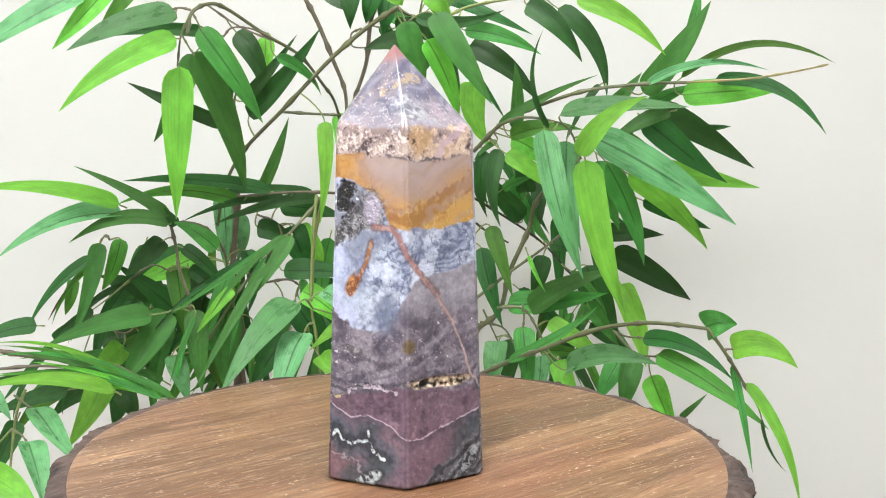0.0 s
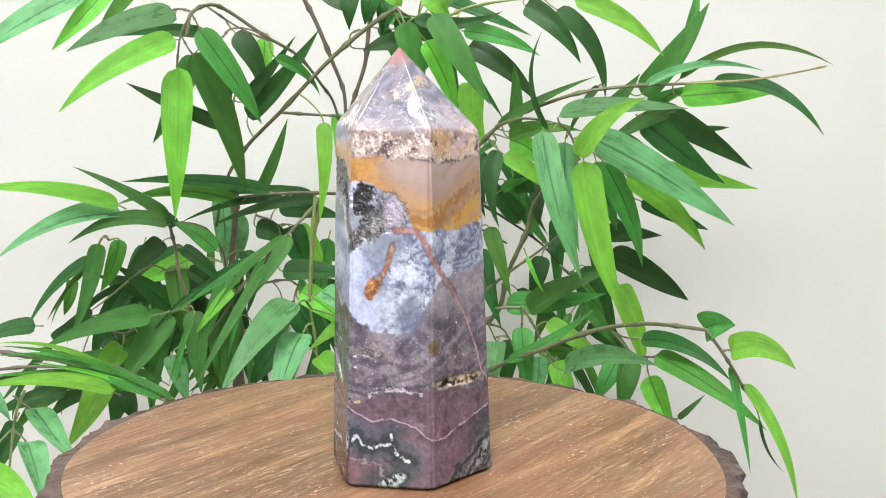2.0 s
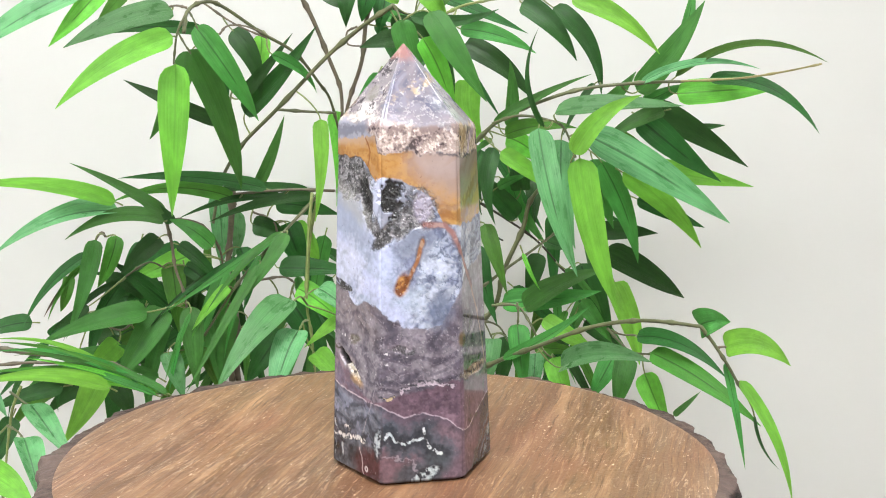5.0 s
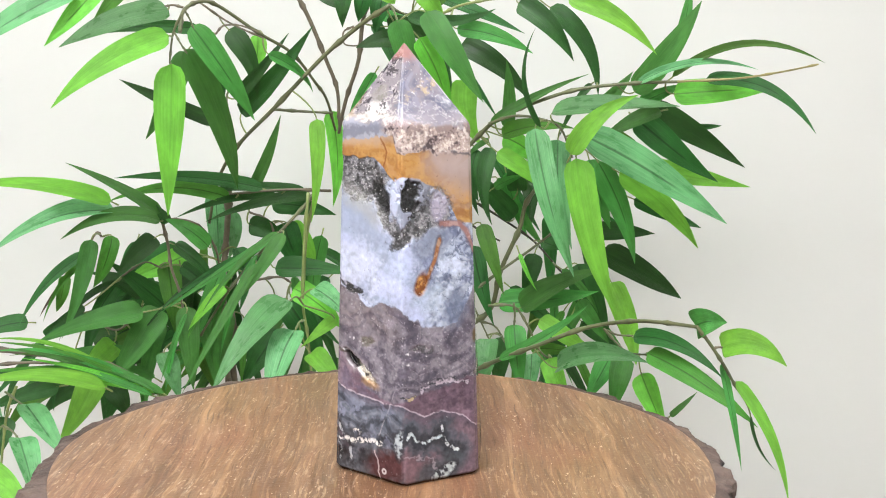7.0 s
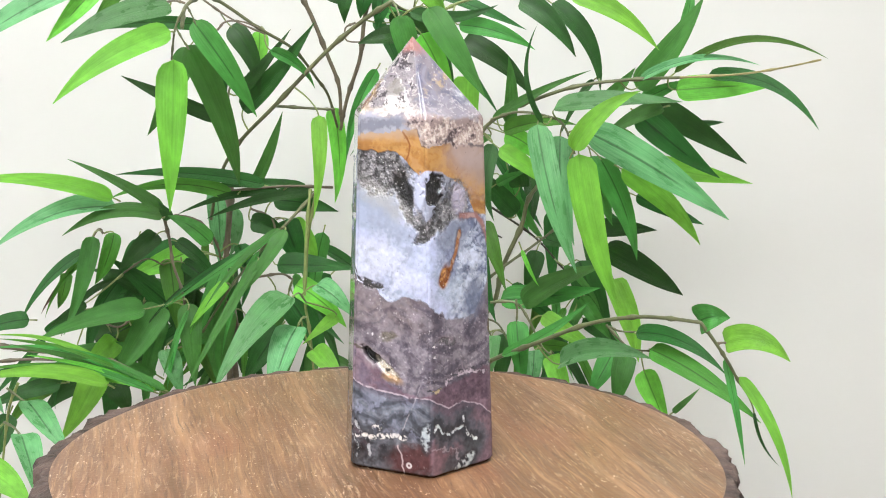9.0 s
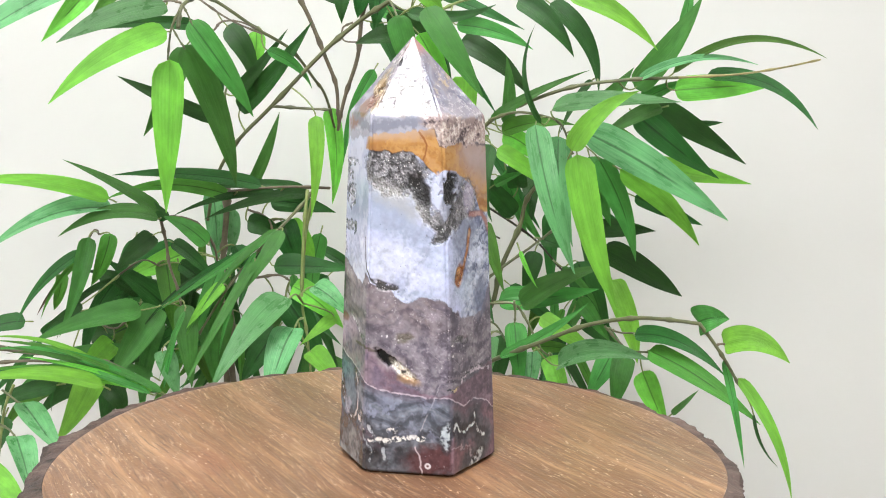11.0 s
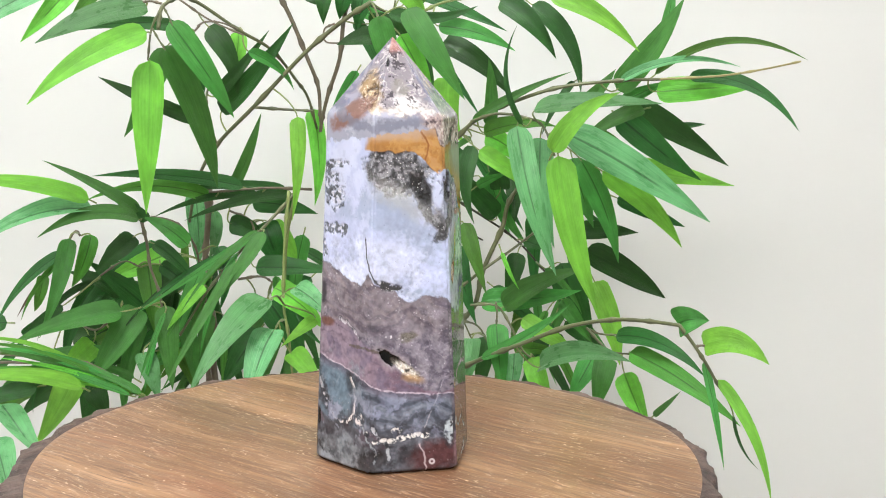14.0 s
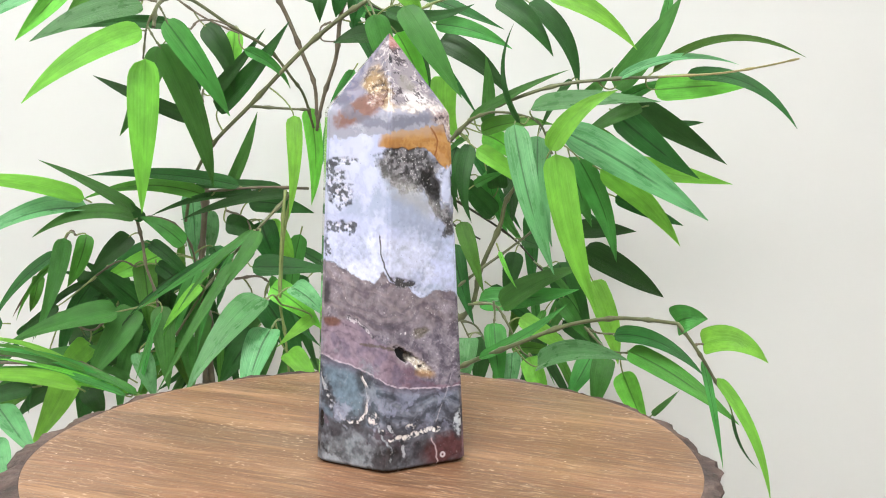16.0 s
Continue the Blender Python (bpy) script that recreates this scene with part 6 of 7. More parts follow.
leaf(LIME, (0.1156, 0.2120, 0.1319), (0.1307, 0.2080, 0.1547), (0.1591, 0.2120, 0.1711), 0.0139, (-0.20, -0.95, 0.22))
leaf(SEA_SHEEN, (0.1075, 0.2500, 0.1575), (0.1388, 0.2344, 0.1621), (0.1888, 0.2200, 0.1636), 0.0178, (-0.28, -0.61, 0.74))
leaf(SEA_SHEEN, (0.1301, 0.2600, 0.1423), (0.1764, 0.2603, 0.1181), (0.2380, 0.2700, 0.0785), 0.0263, (0.26, -0.92, 0.30))
leaf(LIME, (0.1651, 0.3000, 0.1119), (0.2018, 0.3045, 0.0856), (0.2302, 0.3160, 0.0532), 0.0173, (0.16, -0.98, -0.09))
leaf(DEEP, (0.1808, 0.3200, 0.0900), (0.2025, 0.3160, 0.0807), (0.2332, 0.3200, 0.0682), 0.0115, (0.07, -0.98, 0.17))
leaf(GREEN, (0.1513, 0.3100, 0.1185), (0.1661, 0.3060, 0.0895), (0.1811, 0.3100, 0.0421), 0.0180, (-0.23, -0.97, -0.09))
leaf(GREEN, (0.1474, 0.3300, 0.1189), (0.1548, 0.3260, 0.0936), (0.1653, 0.3300, 0.0658), 0.0198, (-0.14, -0.99, -0.05))
leaf(DEEP, (0.1550, 0.3400, 0.0626), (0.1727, 0.3360, 0.0632), (0.2021, 0.3400, 0.0609), 0.0150, (0.01, -0.94, 0.33))
leaf(DEEP, (0.1661, 0.3700, 0.0419), (0.1993, 0.3732, 0.0243), (0.2362, 0.3850, 0.0004), 0.0225, (0.34, -0.90, 0.25))
leaf(GREEN, (0.1694, 0.2770, 0.1713), (0.1921, 0.2643, 0.2028), (0.2106, 0.2600, 0.2345), 0.0184, (-0.40, -0.91, 0.02))
leaf(GREEN, (0.2074, 0.3000, 0.2073), (0.2096, 0.2960, 0.2291), (0.2131, 0.3000, 0.2492), 0.0094, (-0.23, -0.97, 0.03))
leaf(SEA_SHEEN, (0.1677, 0.2600, 0.1775), (0.2055, 0.2458, 0.1924), (0.2458, 0.2400, 0.1881), 0.0066, (-0.28, -0.84, 0.47))
leaf(OLIVE, (0.1919, 0.2600, 0.1823), (0.2450, 0.2256, 0.2052), (0.2809, 0.2100, 0.1929), 0.0061, (-0.49, -0.81, 0.33))
leaf(LIME, (0.1959, 0.2700, 0.1704), (0.2262, 0.2614, 0.1731), (0.2645, 0.2600, 0.1749), 0.0185, (-0.15, -0.96, 0.23))
leaf(DEEP, (0.2156, 0.2600, 0.1809), (0.2580, 0.2372, 0.1727), (0.2834, 0.2260, 0.1457), 0.0102, (-0.24, -0.89, 0.39))
leaf(DEEP, (0.1857, 0.3100, 0.1602), (0.2268, 0.3113, 0.1375), (0.2643, 0.3200, 0.1145), 0.0198, (0.15, -0.99, 0.05))
leaf(DEEP, (0.1755, 0.3000, 0.1524), (0.2023, 0.2960, 0.1301), (0.2386, 0.3000, 0.1054), 0.0226, (0.16, -0.96, 0.21))
leaf(DEEP, (0.2206, 0.3300, 0.1435), (0.2333, 0.3260, 0.1446), (0.2481, 0.3300, 0.1453), 0.0053, (0.00, -1.00, -0.02))
leaf(GREEN, (0.1772, 0.2900, 0.1629), (0.1894, 0.2816, 0.1701), (0.2077, 0.2800, 0.1774), 0.0100, (-0.33, -0.94, 0.05))
leaf(GREEN, (0.1917, 0.2900, 0.1578), (0.1687, 0.2860, 0.1490), (0.1453, 0.2900, 0.1332), 0.0120, (-0.19, -0.91, 0.36))
leaf(GREEN, (0.1487, 0.2900, 0.1616), (0.1588, 0.2810, 0.1731), (0.1687, 0.2800, 0.1859), 0.0100, (-0.33, -0.94, -0.12))
leaf(LIME, (0.1916, 0.3300, 0.1118), (0.2319, 0.3260, 0.1054), (0.2724, 0.3300, 0.0986), 0.0181, (0.07, -0.91, 0.42))
leaf(OLIVE, (0.1650, 0.3300, 0.1360), (0.1774, 0.3260, 0.1279), (0.1958, 0.3300, 0.1169), 0.0159, (-0.04, -1.00, -0.06))
leaf(DEEP, (0.1409, 0.2900, 0.1768), (0.1290, 0.2820, 0.1630), (0.1172, 0.2800, 0.1391), 0.0054, (-0.10, -0.94, 0.31))
leaf(GREEN, (0.1585, 0.3400, 0.1246), (0.1796, 0.3360, 0.1207), (0.2025, 0.3400, 0.1117), 0.0153, (0.02, -1.00, 0.05))
leaf(DEEP, (0.0694, 0.2900, 0.1302), (0.0633, 0.2813, 0.1045), (0.0701, 0.2800, 0.0753), 0.0124, (0.08, -0.98, 0.18))
leaf(DEEP, (0.0604, 0.3000, 0.1282), (0.0562, 0.2960, 0.1112), (0.0616, 0.3000, 0.0901), 0.0110, (-0.01, -1.00, -0.00))
leaf(LIME, (0.0739, 0.2900, 0.1273), (0.0900, 0.2860, 0.1171), (0.1196, 0.2900, 0.0955), 0.0127, (0.15, -0.96, 0.22))
leaf(LIME, (0.0797, 0.3100, 0.1370), (0.0940, 0.3060, 0.1303), (0.1094, 0.3100, 0.1142), 0.0156, (-0.07, -0.99, -0.09))
leaf(DEEP, (0.0938, 0.3300, 0.0952), (0.0915, 0.3260, 0.1085), (0.0891, 0.3300, 0.1230), 0.0152, (-0.16, -0.99, -0.03))
leaf(DEEP, (0.0911, 0.3300, 0.0745), (0.0755, 0.3260, 0.0913), (0.0563, 0.3300, 0.1123), 0.0160, (0.08, -0.99, 0.07))
leaf(GREEN, (0.0749, 0.3200, 0.0984), (0.0850, 0.3160, 0.1043), (0.0980, 0.3200, 0.1082), 0.0068, (-0.09, -0.97, 0.21))
leaf(OLIVE, (0.0635, 0.2900, 0.0748), (0.0701, 0.2817, 0.0533), (0.0798, 0.2800, 0.0236), 0.0126, (0.10, -0.97, 0.22))
leaf(DEEP, (0.0585, 0.3100, 0.0558), (0.0637, 0.3017, 0.0308), (0.0745, 0.3000, -0.0031), 0.0157, (-0.10, -0.98, 0.14))
leaf(DEEP, (0.1076, 0.3300, 0.0466), (0.1044, 0.3260, 0.0328), (0.0997, 0.3300, 0.0056), 0.0146, (-0.19, -0.98, 0.04))
leaf(DEEP, (0.1131, 0.3300, 0.0562), (0.1191, 0.3260, 0.0542), (0.1310, 0.3300, 0.0501), 0.0100, (0.06, -0.98, 0.17))
leaf(LIME, (0.0882, 0.2600, 0.0580), (0.0932, 0.2560, 0.0454), (0.1011, 0.2600, 0.0313), 0.0032, (0.01, -1.00, 0.00))
leaf(GREEN, (0.0923, 0.2800, 0.0148), (0.1157, 0.2673, 0.0339), (0.1506, 0.2600, 0.0475), 0.0175, (-0.48, -0.80, 0.36))
leaf(GREEN, (0.0767, 0.2900, 0.0161), (0.1057, 0.2820, 0.0194), (0.1486, 0.2800, 0.0269), 0.0188, (-0.19, -0.83, 0.52))
leaf(DEEP, (0.1441, 0.3500, 0.0352), (0.1563, 0.3460, 0.0021), (0.1723, 0.3500, -0.0308), 0.0245, (-0.04, -1.00, -0.02))
leaf(LIME, (0.1636, 0.3100, 0.0279), (0.1743, 0.3013, 0.0007), (0.1828, 0.3000, -0.0339), 0.0173, (-0.12, -0.99, 0.12))
leaf(GREEN, (0.1376, 0.3000, 0.0161), (0.1478, 0.2960, 0.0019), (0.1618, 0.3000, -0.0172), 0.0120, (-0.05, -1.00, -0.04))
leaf(SEA_SHEEN, (0.0696, 0.2800, -0.0087), (0.0666, 0.2717, -0.0239), (0.0627, 0.2700, -0.0466), 0.0174, (-0.34, -0.89, 0.30))
leaf(GREEN, (0.0844, 0.2500, 0.0090), (0.0854, 0.2419, -0.0102), (0.0897, 0.2400, -0.0402), 0.0158, (0.10, -0.97, 0.21))
leaf(DEEP, (0.0829, 0.3200, -0.0165), (0.0807, 0.3160, -0.0377), (0.0792, 0.3200, -0.0611), 0.0154, (-0.01, -1.00, 0.00))
leaf(SEA_SHEEN, (0.0988, 0.2600, -0.0148), (0.0968, 0.2513, -0.0290), (0.0950, 0.2500, -0.0473), 0.0156, (-0.39, -0.87, 0.31))
leaf(GREEN, (0.0734, 0.2400, -0.0137), (0.1036, 0.2312, 0.0045), (0.1332, 0.2300, 0.0273), 0.0085, (-0.46, -0.74, 0.49))
leaf(LIME, (0.1052, 0.2700, 0.0086), (0.1238, 0.2615, -0.0028), (0.1476, 0.2600, -0.0182), 0.0132, (0.02, -0.93, 0.37))
leaf(OLIVE, (0.1023, 0.3000, -0.0205), (0.1209, 0.2960, -0.0204), (0.1407, 0.3000, -0.0250), 0.0098, (0.03, -0.96, 0.28))
leaf(SEA_SHEEN, (0.1114, 0.2200, -0.0146), (0.1367, 0.1967, 0.0003), (0.1651, 0.1800, -0.0008), 0.0188, (-0.53, -0.48, 0.70))
leaf(LIME, (0.1082, 0.2400, -0.0130), (0.1129, 0.2317, -0.0278), (0.1211, 0.2300, -0.0496), 0.0147, (-0.21, -0.96, 0.19))
leaf(GREEN, (0.1576, 0.2700, -0.0183), (0.1482, 0.2615, -0.0320), (0.1378, 0.2600, -0.0504), 0.0160, (-0.21, -0.89, 0.41))
leaf(GREEN, (0.1647, 0.2600, -0.0191), (0.1603, 0.2518, -0.0336), (0.1558, 0.2500, -0.0559), 0.0165, (-0.22, -0.93, 0.31))
leaf(LIME, (0.1715, 0.2300, -0.0215), (0.1782, 0.2217, -0.0393), (0.1897, 0.2200, -0.0651), 0.0167, (-0.26, -0.96, 0.11))
leaf(DEEP, (0.1630, 0.2200, 0.0069), (0.1867, 0.1945, 0.0083), (0.2118, 0.1700, -0.0088), 0.0121, (-0.52, -0.67, 0.52))
leaf(OLIVE, (0.1708, 0.2100, -0.0016), (0.1972, 0.1811, -0.0122), (0.2296, 0.1500, -0.0350), 0.0151, (-0.34, -0.69, 0.64))
leaf(GREEN, (0.2018, 0.1400, 0.0098), (0.2062, 0.1261, -0.0201), (0.2114, 0.1200, -0.0530), 0.0052, (-0.17, -0.95, 0.27))
leaf(LIME, (0.2084, 0.1300, 0.0007), (0.2208, 0.1156, -0.0187), (0.2345, 0.1000, -0.0660), 0.0074, (-0.09, -0.92, 0.39))
leaf(DEEP, (0.2185, 0.1300, -0.0214), (0.2213, 0.1208, -0.0380), (0.2326, 0.1200, -0.0528), 0.0021, (-0.15, -0.96, 0.24))
leaf(LIME, (0.1985, 0.1300, 0.0212), (0.2130, 0.1175, 0.0270), (0.2322, 0.1100, 0.0151), 0.0164, (-0.40, -0.81, 0.44))
leaf(GREEN, (0.1848, 0.1400, 0.0329), (0.1900, 0.1319, 0.0375), (0.2009, 0.1300, 0.0372), 0.0182, (-0.55, -0.81, 0.20))
leaf(GREEN, (0.1956, 0.2400, -0.0551), (0.2028, 0.2360, -0.0465), (0.2142, 0.2400, -0.0375), 0.0046, (-0.32, -0.89, 0.33))
leaf(GREEN, (-0.0097, 0.3300, 0.0993), (0.0073, 0.3260, 0.0611), (0.0204, 0.3300, 0.0168), 0.0146, (-0.07, -1.00, -0.03))
leaf(DEEP, (-0.0314, 0.3400, 0.0852), (-0.0142, 0.3360, 0.0553), (-0.0056, 0.3400, 0.0059), 0.0155, (0.14, -0.99, 0.05))
leaf(GREEN, (0.0203, 0.3400, 0.1113), (0.0376, 0.3360, 0.0771), (0.0555, 0.3400, 0.0370), 0.0154, (-0.07, -1.00, -0.03))
leaf(GREEN, (-0.0820, 0.2600, 0.0728), (-0.1057, 0.2431, 0.0538), (-0.1306, 0.2300, 0.0211), 0.0045, (0.13, -0.91, 0.41))
leaf(OLIVE, (-0.0890, 0.2700, 0.0653), (-0.1153, 0.2552, 0.0417), (-0.1493, 0.2400, -0.0129), 0.0039, (0.05, -0.94, 0.32))
leaf(GREEN, (-0.0960, 0.2600, 0.0569), (-0.1113, 0.2512, 0.0245), (-0.1217, 0.2500, -0.0156), 0.0049, (0.01, -0.99, 0.13))
leaf(DEEP, (-0.1056, 0.2900, 0.0519), (-0.1456, 0.2715, 0.0326), (-0.1794, 0.2600, -0.0016), 0.0043, (0.16, -0.94, 0.30))
leaf(GREEN, (-0.1168, 0.2800, 0.0351), (-0.1263, 0.2721, 0.0120), (-0.1301, 0.2700, -0.0290), 0.0054, (0.04, -0.99, 0.15))
leaf(DEEP, (-0.2016, 0.2900, 0.0312), (-0.2211, 0.2777, 0.0213), (-0.2383, 0.2700, -0.0079), 0.0051, (0.20, -0.94, 0.29))
leaf(OLIVE, (-0.2165, 0.2800, 0.0516), (-0.2317, 0.2677, 0.0375), (-0.2458, 0.2600, 0.0088), 0.0046, (0.19, -0.93, 0.30))
leaf(DEEP, (-0.1817, 0.2800, 0.0166), (-0.2009, 0.2659, 0.0073), (-0.2233, 0.2600, 0.0026), 0.0057, (0.30, -0.88, 0.37))
leaf(GREEN, (-0.1524, 0.2600, 0.0024), (-0.1561, 0.2514, -0.0158), (-0.1605, 0.2500, -0.0399), 0.0042, (0.08, -0.97, 0.22))
leaf(DEEP, (-0.2569, 0.3000, -0.0108), (-0.2451, 0.2960, -0.0014), (-0.2171, 0.3000, 0.0061), 0.0066, (-0.06, -0.99, 0.15))
leaf(GREEN, (-0.1427, 0.2400, 0.0190), (-0.1512, 0.2309, -0.0026), (-0.1594, 0.2300, -0.0261), 0.0034, (0.16, -0.97, 0.16))
leaf(DEEP, (-0.2350, 0.3000, -0.0280), (-0.2194, 0.2960, -0.0236), (-0.2020, 0.3000, -0.0324), 0.0074, (0.04, -0.96, 0.28))
leaf(GREEN, (-0.2576, 0.2500, -0.0394), (-0.2362, 0.2460, -0.0222), (-0.2059, 0.2500, -0.0153), 0.0056, (-0.07, -0.98, 0.16))
leaf(DEEP, (-0.2201, 0.3300, 0.0062), (-0.2041, 0.3260, 0.0135), (-0.1860, 0.3300, 0.0083), 0.0084, (-0.00, -1.00, 0.07))
leaf(GREEN, (0.0685, 0.3000, 0.1356), (0.0600, 0.2960, 0.1309), (0.0514, 0.3000, 0.1211), 0.0044, (-0.08, -0.99, 0.09))
leaf(DEEP, (0.0514, 0.3200, 0.1195), (0.0555, 0.3160, 0.1009), (0.0632, 0.3200, 0.0771), 0.0090, (-0.04, -1.00, -0.01))
leaf(GREEN, (0.1273, 0.3200, 0.0361), (0.1398, 0.3160, 0.0259), (0.1563, 0.3200, 0.0010), 0.0054, (0.07, -1.00, 0.05))
leaf(DEEP, (0.1493, 0.3300, -0.0012), (0.1577, 0.3260, -0.0137), (0.1698, 0.3300, -0.0259), 0.0085, (0.03, -1.00, 0.02))
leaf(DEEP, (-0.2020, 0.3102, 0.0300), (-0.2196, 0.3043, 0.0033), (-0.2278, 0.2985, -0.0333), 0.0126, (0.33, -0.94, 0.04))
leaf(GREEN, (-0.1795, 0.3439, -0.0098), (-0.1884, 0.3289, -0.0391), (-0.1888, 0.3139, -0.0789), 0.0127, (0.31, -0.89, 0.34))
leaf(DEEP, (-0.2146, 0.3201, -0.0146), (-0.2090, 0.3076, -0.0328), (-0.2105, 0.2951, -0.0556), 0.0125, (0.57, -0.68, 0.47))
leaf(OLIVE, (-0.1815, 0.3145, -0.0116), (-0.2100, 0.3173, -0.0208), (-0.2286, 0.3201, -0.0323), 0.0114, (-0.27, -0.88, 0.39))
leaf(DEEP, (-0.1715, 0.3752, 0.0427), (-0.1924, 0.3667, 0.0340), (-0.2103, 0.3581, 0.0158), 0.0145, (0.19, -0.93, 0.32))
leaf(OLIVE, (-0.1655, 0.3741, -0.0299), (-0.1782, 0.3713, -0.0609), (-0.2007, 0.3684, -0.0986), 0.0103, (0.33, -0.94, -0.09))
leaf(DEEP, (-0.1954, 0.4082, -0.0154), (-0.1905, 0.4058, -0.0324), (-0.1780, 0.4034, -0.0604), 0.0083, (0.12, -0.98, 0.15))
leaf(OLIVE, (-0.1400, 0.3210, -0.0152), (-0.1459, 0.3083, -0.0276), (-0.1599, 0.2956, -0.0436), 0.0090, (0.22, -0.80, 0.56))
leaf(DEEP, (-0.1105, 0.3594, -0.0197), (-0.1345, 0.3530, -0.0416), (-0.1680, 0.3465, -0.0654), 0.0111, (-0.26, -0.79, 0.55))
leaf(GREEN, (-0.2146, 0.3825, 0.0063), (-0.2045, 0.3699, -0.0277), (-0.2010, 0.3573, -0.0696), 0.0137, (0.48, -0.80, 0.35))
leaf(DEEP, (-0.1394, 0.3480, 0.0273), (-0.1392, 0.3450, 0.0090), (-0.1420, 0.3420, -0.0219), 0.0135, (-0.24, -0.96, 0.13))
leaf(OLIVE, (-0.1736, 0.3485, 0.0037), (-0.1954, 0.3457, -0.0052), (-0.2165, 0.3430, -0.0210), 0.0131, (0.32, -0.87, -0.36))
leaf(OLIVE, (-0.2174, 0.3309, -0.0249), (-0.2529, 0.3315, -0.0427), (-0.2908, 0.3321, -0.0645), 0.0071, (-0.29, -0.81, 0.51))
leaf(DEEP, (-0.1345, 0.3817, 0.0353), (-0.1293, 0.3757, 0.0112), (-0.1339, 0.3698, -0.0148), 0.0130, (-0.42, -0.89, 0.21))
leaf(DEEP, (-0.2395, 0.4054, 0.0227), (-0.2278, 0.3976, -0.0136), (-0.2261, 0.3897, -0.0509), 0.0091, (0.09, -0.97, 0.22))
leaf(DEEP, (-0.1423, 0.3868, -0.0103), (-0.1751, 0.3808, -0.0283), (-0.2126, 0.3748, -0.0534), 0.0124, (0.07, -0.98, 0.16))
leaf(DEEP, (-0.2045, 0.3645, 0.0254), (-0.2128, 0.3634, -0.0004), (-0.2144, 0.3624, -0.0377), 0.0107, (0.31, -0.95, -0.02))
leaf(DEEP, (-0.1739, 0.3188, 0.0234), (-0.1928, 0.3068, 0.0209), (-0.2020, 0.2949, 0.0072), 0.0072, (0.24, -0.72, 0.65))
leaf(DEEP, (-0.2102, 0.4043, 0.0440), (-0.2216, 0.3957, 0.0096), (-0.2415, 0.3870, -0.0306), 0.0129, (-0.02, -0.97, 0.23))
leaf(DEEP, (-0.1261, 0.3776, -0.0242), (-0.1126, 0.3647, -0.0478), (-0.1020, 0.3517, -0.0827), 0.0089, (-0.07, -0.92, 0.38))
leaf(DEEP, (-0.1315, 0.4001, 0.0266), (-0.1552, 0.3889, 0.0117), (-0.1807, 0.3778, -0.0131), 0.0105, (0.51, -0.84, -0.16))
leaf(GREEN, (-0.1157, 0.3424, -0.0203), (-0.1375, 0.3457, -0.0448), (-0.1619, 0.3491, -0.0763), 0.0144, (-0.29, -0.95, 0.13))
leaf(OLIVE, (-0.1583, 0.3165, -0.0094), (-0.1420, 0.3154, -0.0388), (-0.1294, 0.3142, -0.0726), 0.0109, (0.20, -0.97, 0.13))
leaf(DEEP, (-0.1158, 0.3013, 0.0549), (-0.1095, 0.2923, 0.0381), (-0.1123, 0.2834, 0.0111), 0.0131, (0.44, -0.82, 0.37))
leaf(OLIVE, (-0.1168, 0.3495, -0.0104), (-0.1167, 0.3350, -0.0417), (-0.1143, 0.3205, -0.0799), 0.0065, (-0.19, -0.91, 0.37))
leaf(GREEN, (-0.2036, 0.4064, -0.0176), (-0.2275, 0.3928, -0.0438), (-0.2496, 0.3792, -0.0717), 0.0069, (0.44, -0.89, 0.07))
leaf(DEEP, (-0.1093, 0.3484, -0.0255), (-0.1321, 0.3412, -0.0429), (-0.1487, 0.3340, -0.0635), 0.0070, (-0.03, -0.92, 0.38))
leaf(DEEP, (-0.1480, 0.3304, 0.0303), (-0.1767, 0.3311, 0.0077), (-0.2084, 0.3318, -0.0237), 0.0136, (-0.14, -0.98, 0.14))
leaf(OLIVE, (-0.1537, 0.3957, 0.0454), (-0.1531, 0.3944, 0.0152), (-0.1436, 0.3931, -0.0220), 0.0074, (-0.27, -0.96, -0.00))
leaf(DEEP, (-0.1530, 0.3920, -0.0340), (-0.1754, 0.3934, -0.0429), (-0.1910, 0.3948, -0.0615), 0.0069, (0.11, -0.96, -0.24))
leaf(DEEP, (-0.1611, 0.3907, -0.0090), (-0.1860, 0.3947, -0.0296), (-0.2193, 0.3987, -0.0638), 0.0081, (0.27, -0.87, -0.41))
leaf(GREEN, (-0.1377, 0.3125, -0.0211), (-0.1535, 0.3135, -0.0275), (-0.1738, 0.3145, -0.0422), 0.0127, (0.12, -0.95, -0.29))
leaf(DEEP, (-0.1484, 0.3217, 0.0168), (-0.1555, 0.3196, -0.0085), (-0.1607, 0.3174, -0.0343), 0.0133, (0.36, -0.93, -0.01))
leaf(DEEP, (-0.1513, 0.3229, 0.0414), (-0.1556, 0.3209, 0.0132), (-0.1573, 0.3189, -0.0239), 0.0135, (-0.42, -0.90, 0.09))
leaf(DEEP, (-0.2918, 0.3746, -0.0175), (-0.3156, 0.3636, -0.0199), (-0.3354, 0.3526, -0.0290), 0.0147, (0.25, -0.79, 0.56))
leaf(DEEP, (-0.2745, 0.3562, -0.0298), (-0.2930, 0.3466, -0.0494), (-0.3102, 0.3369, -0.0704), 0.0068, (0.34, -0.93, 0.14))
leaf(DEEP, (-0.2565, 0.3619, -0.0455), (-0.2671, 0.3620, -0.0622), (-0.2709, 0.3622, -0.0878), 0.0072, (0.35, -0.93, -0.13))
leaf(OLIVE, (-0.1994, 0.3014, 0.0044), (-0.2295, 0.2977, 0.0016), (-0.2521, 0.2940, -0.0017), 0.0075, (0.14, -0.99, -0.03))
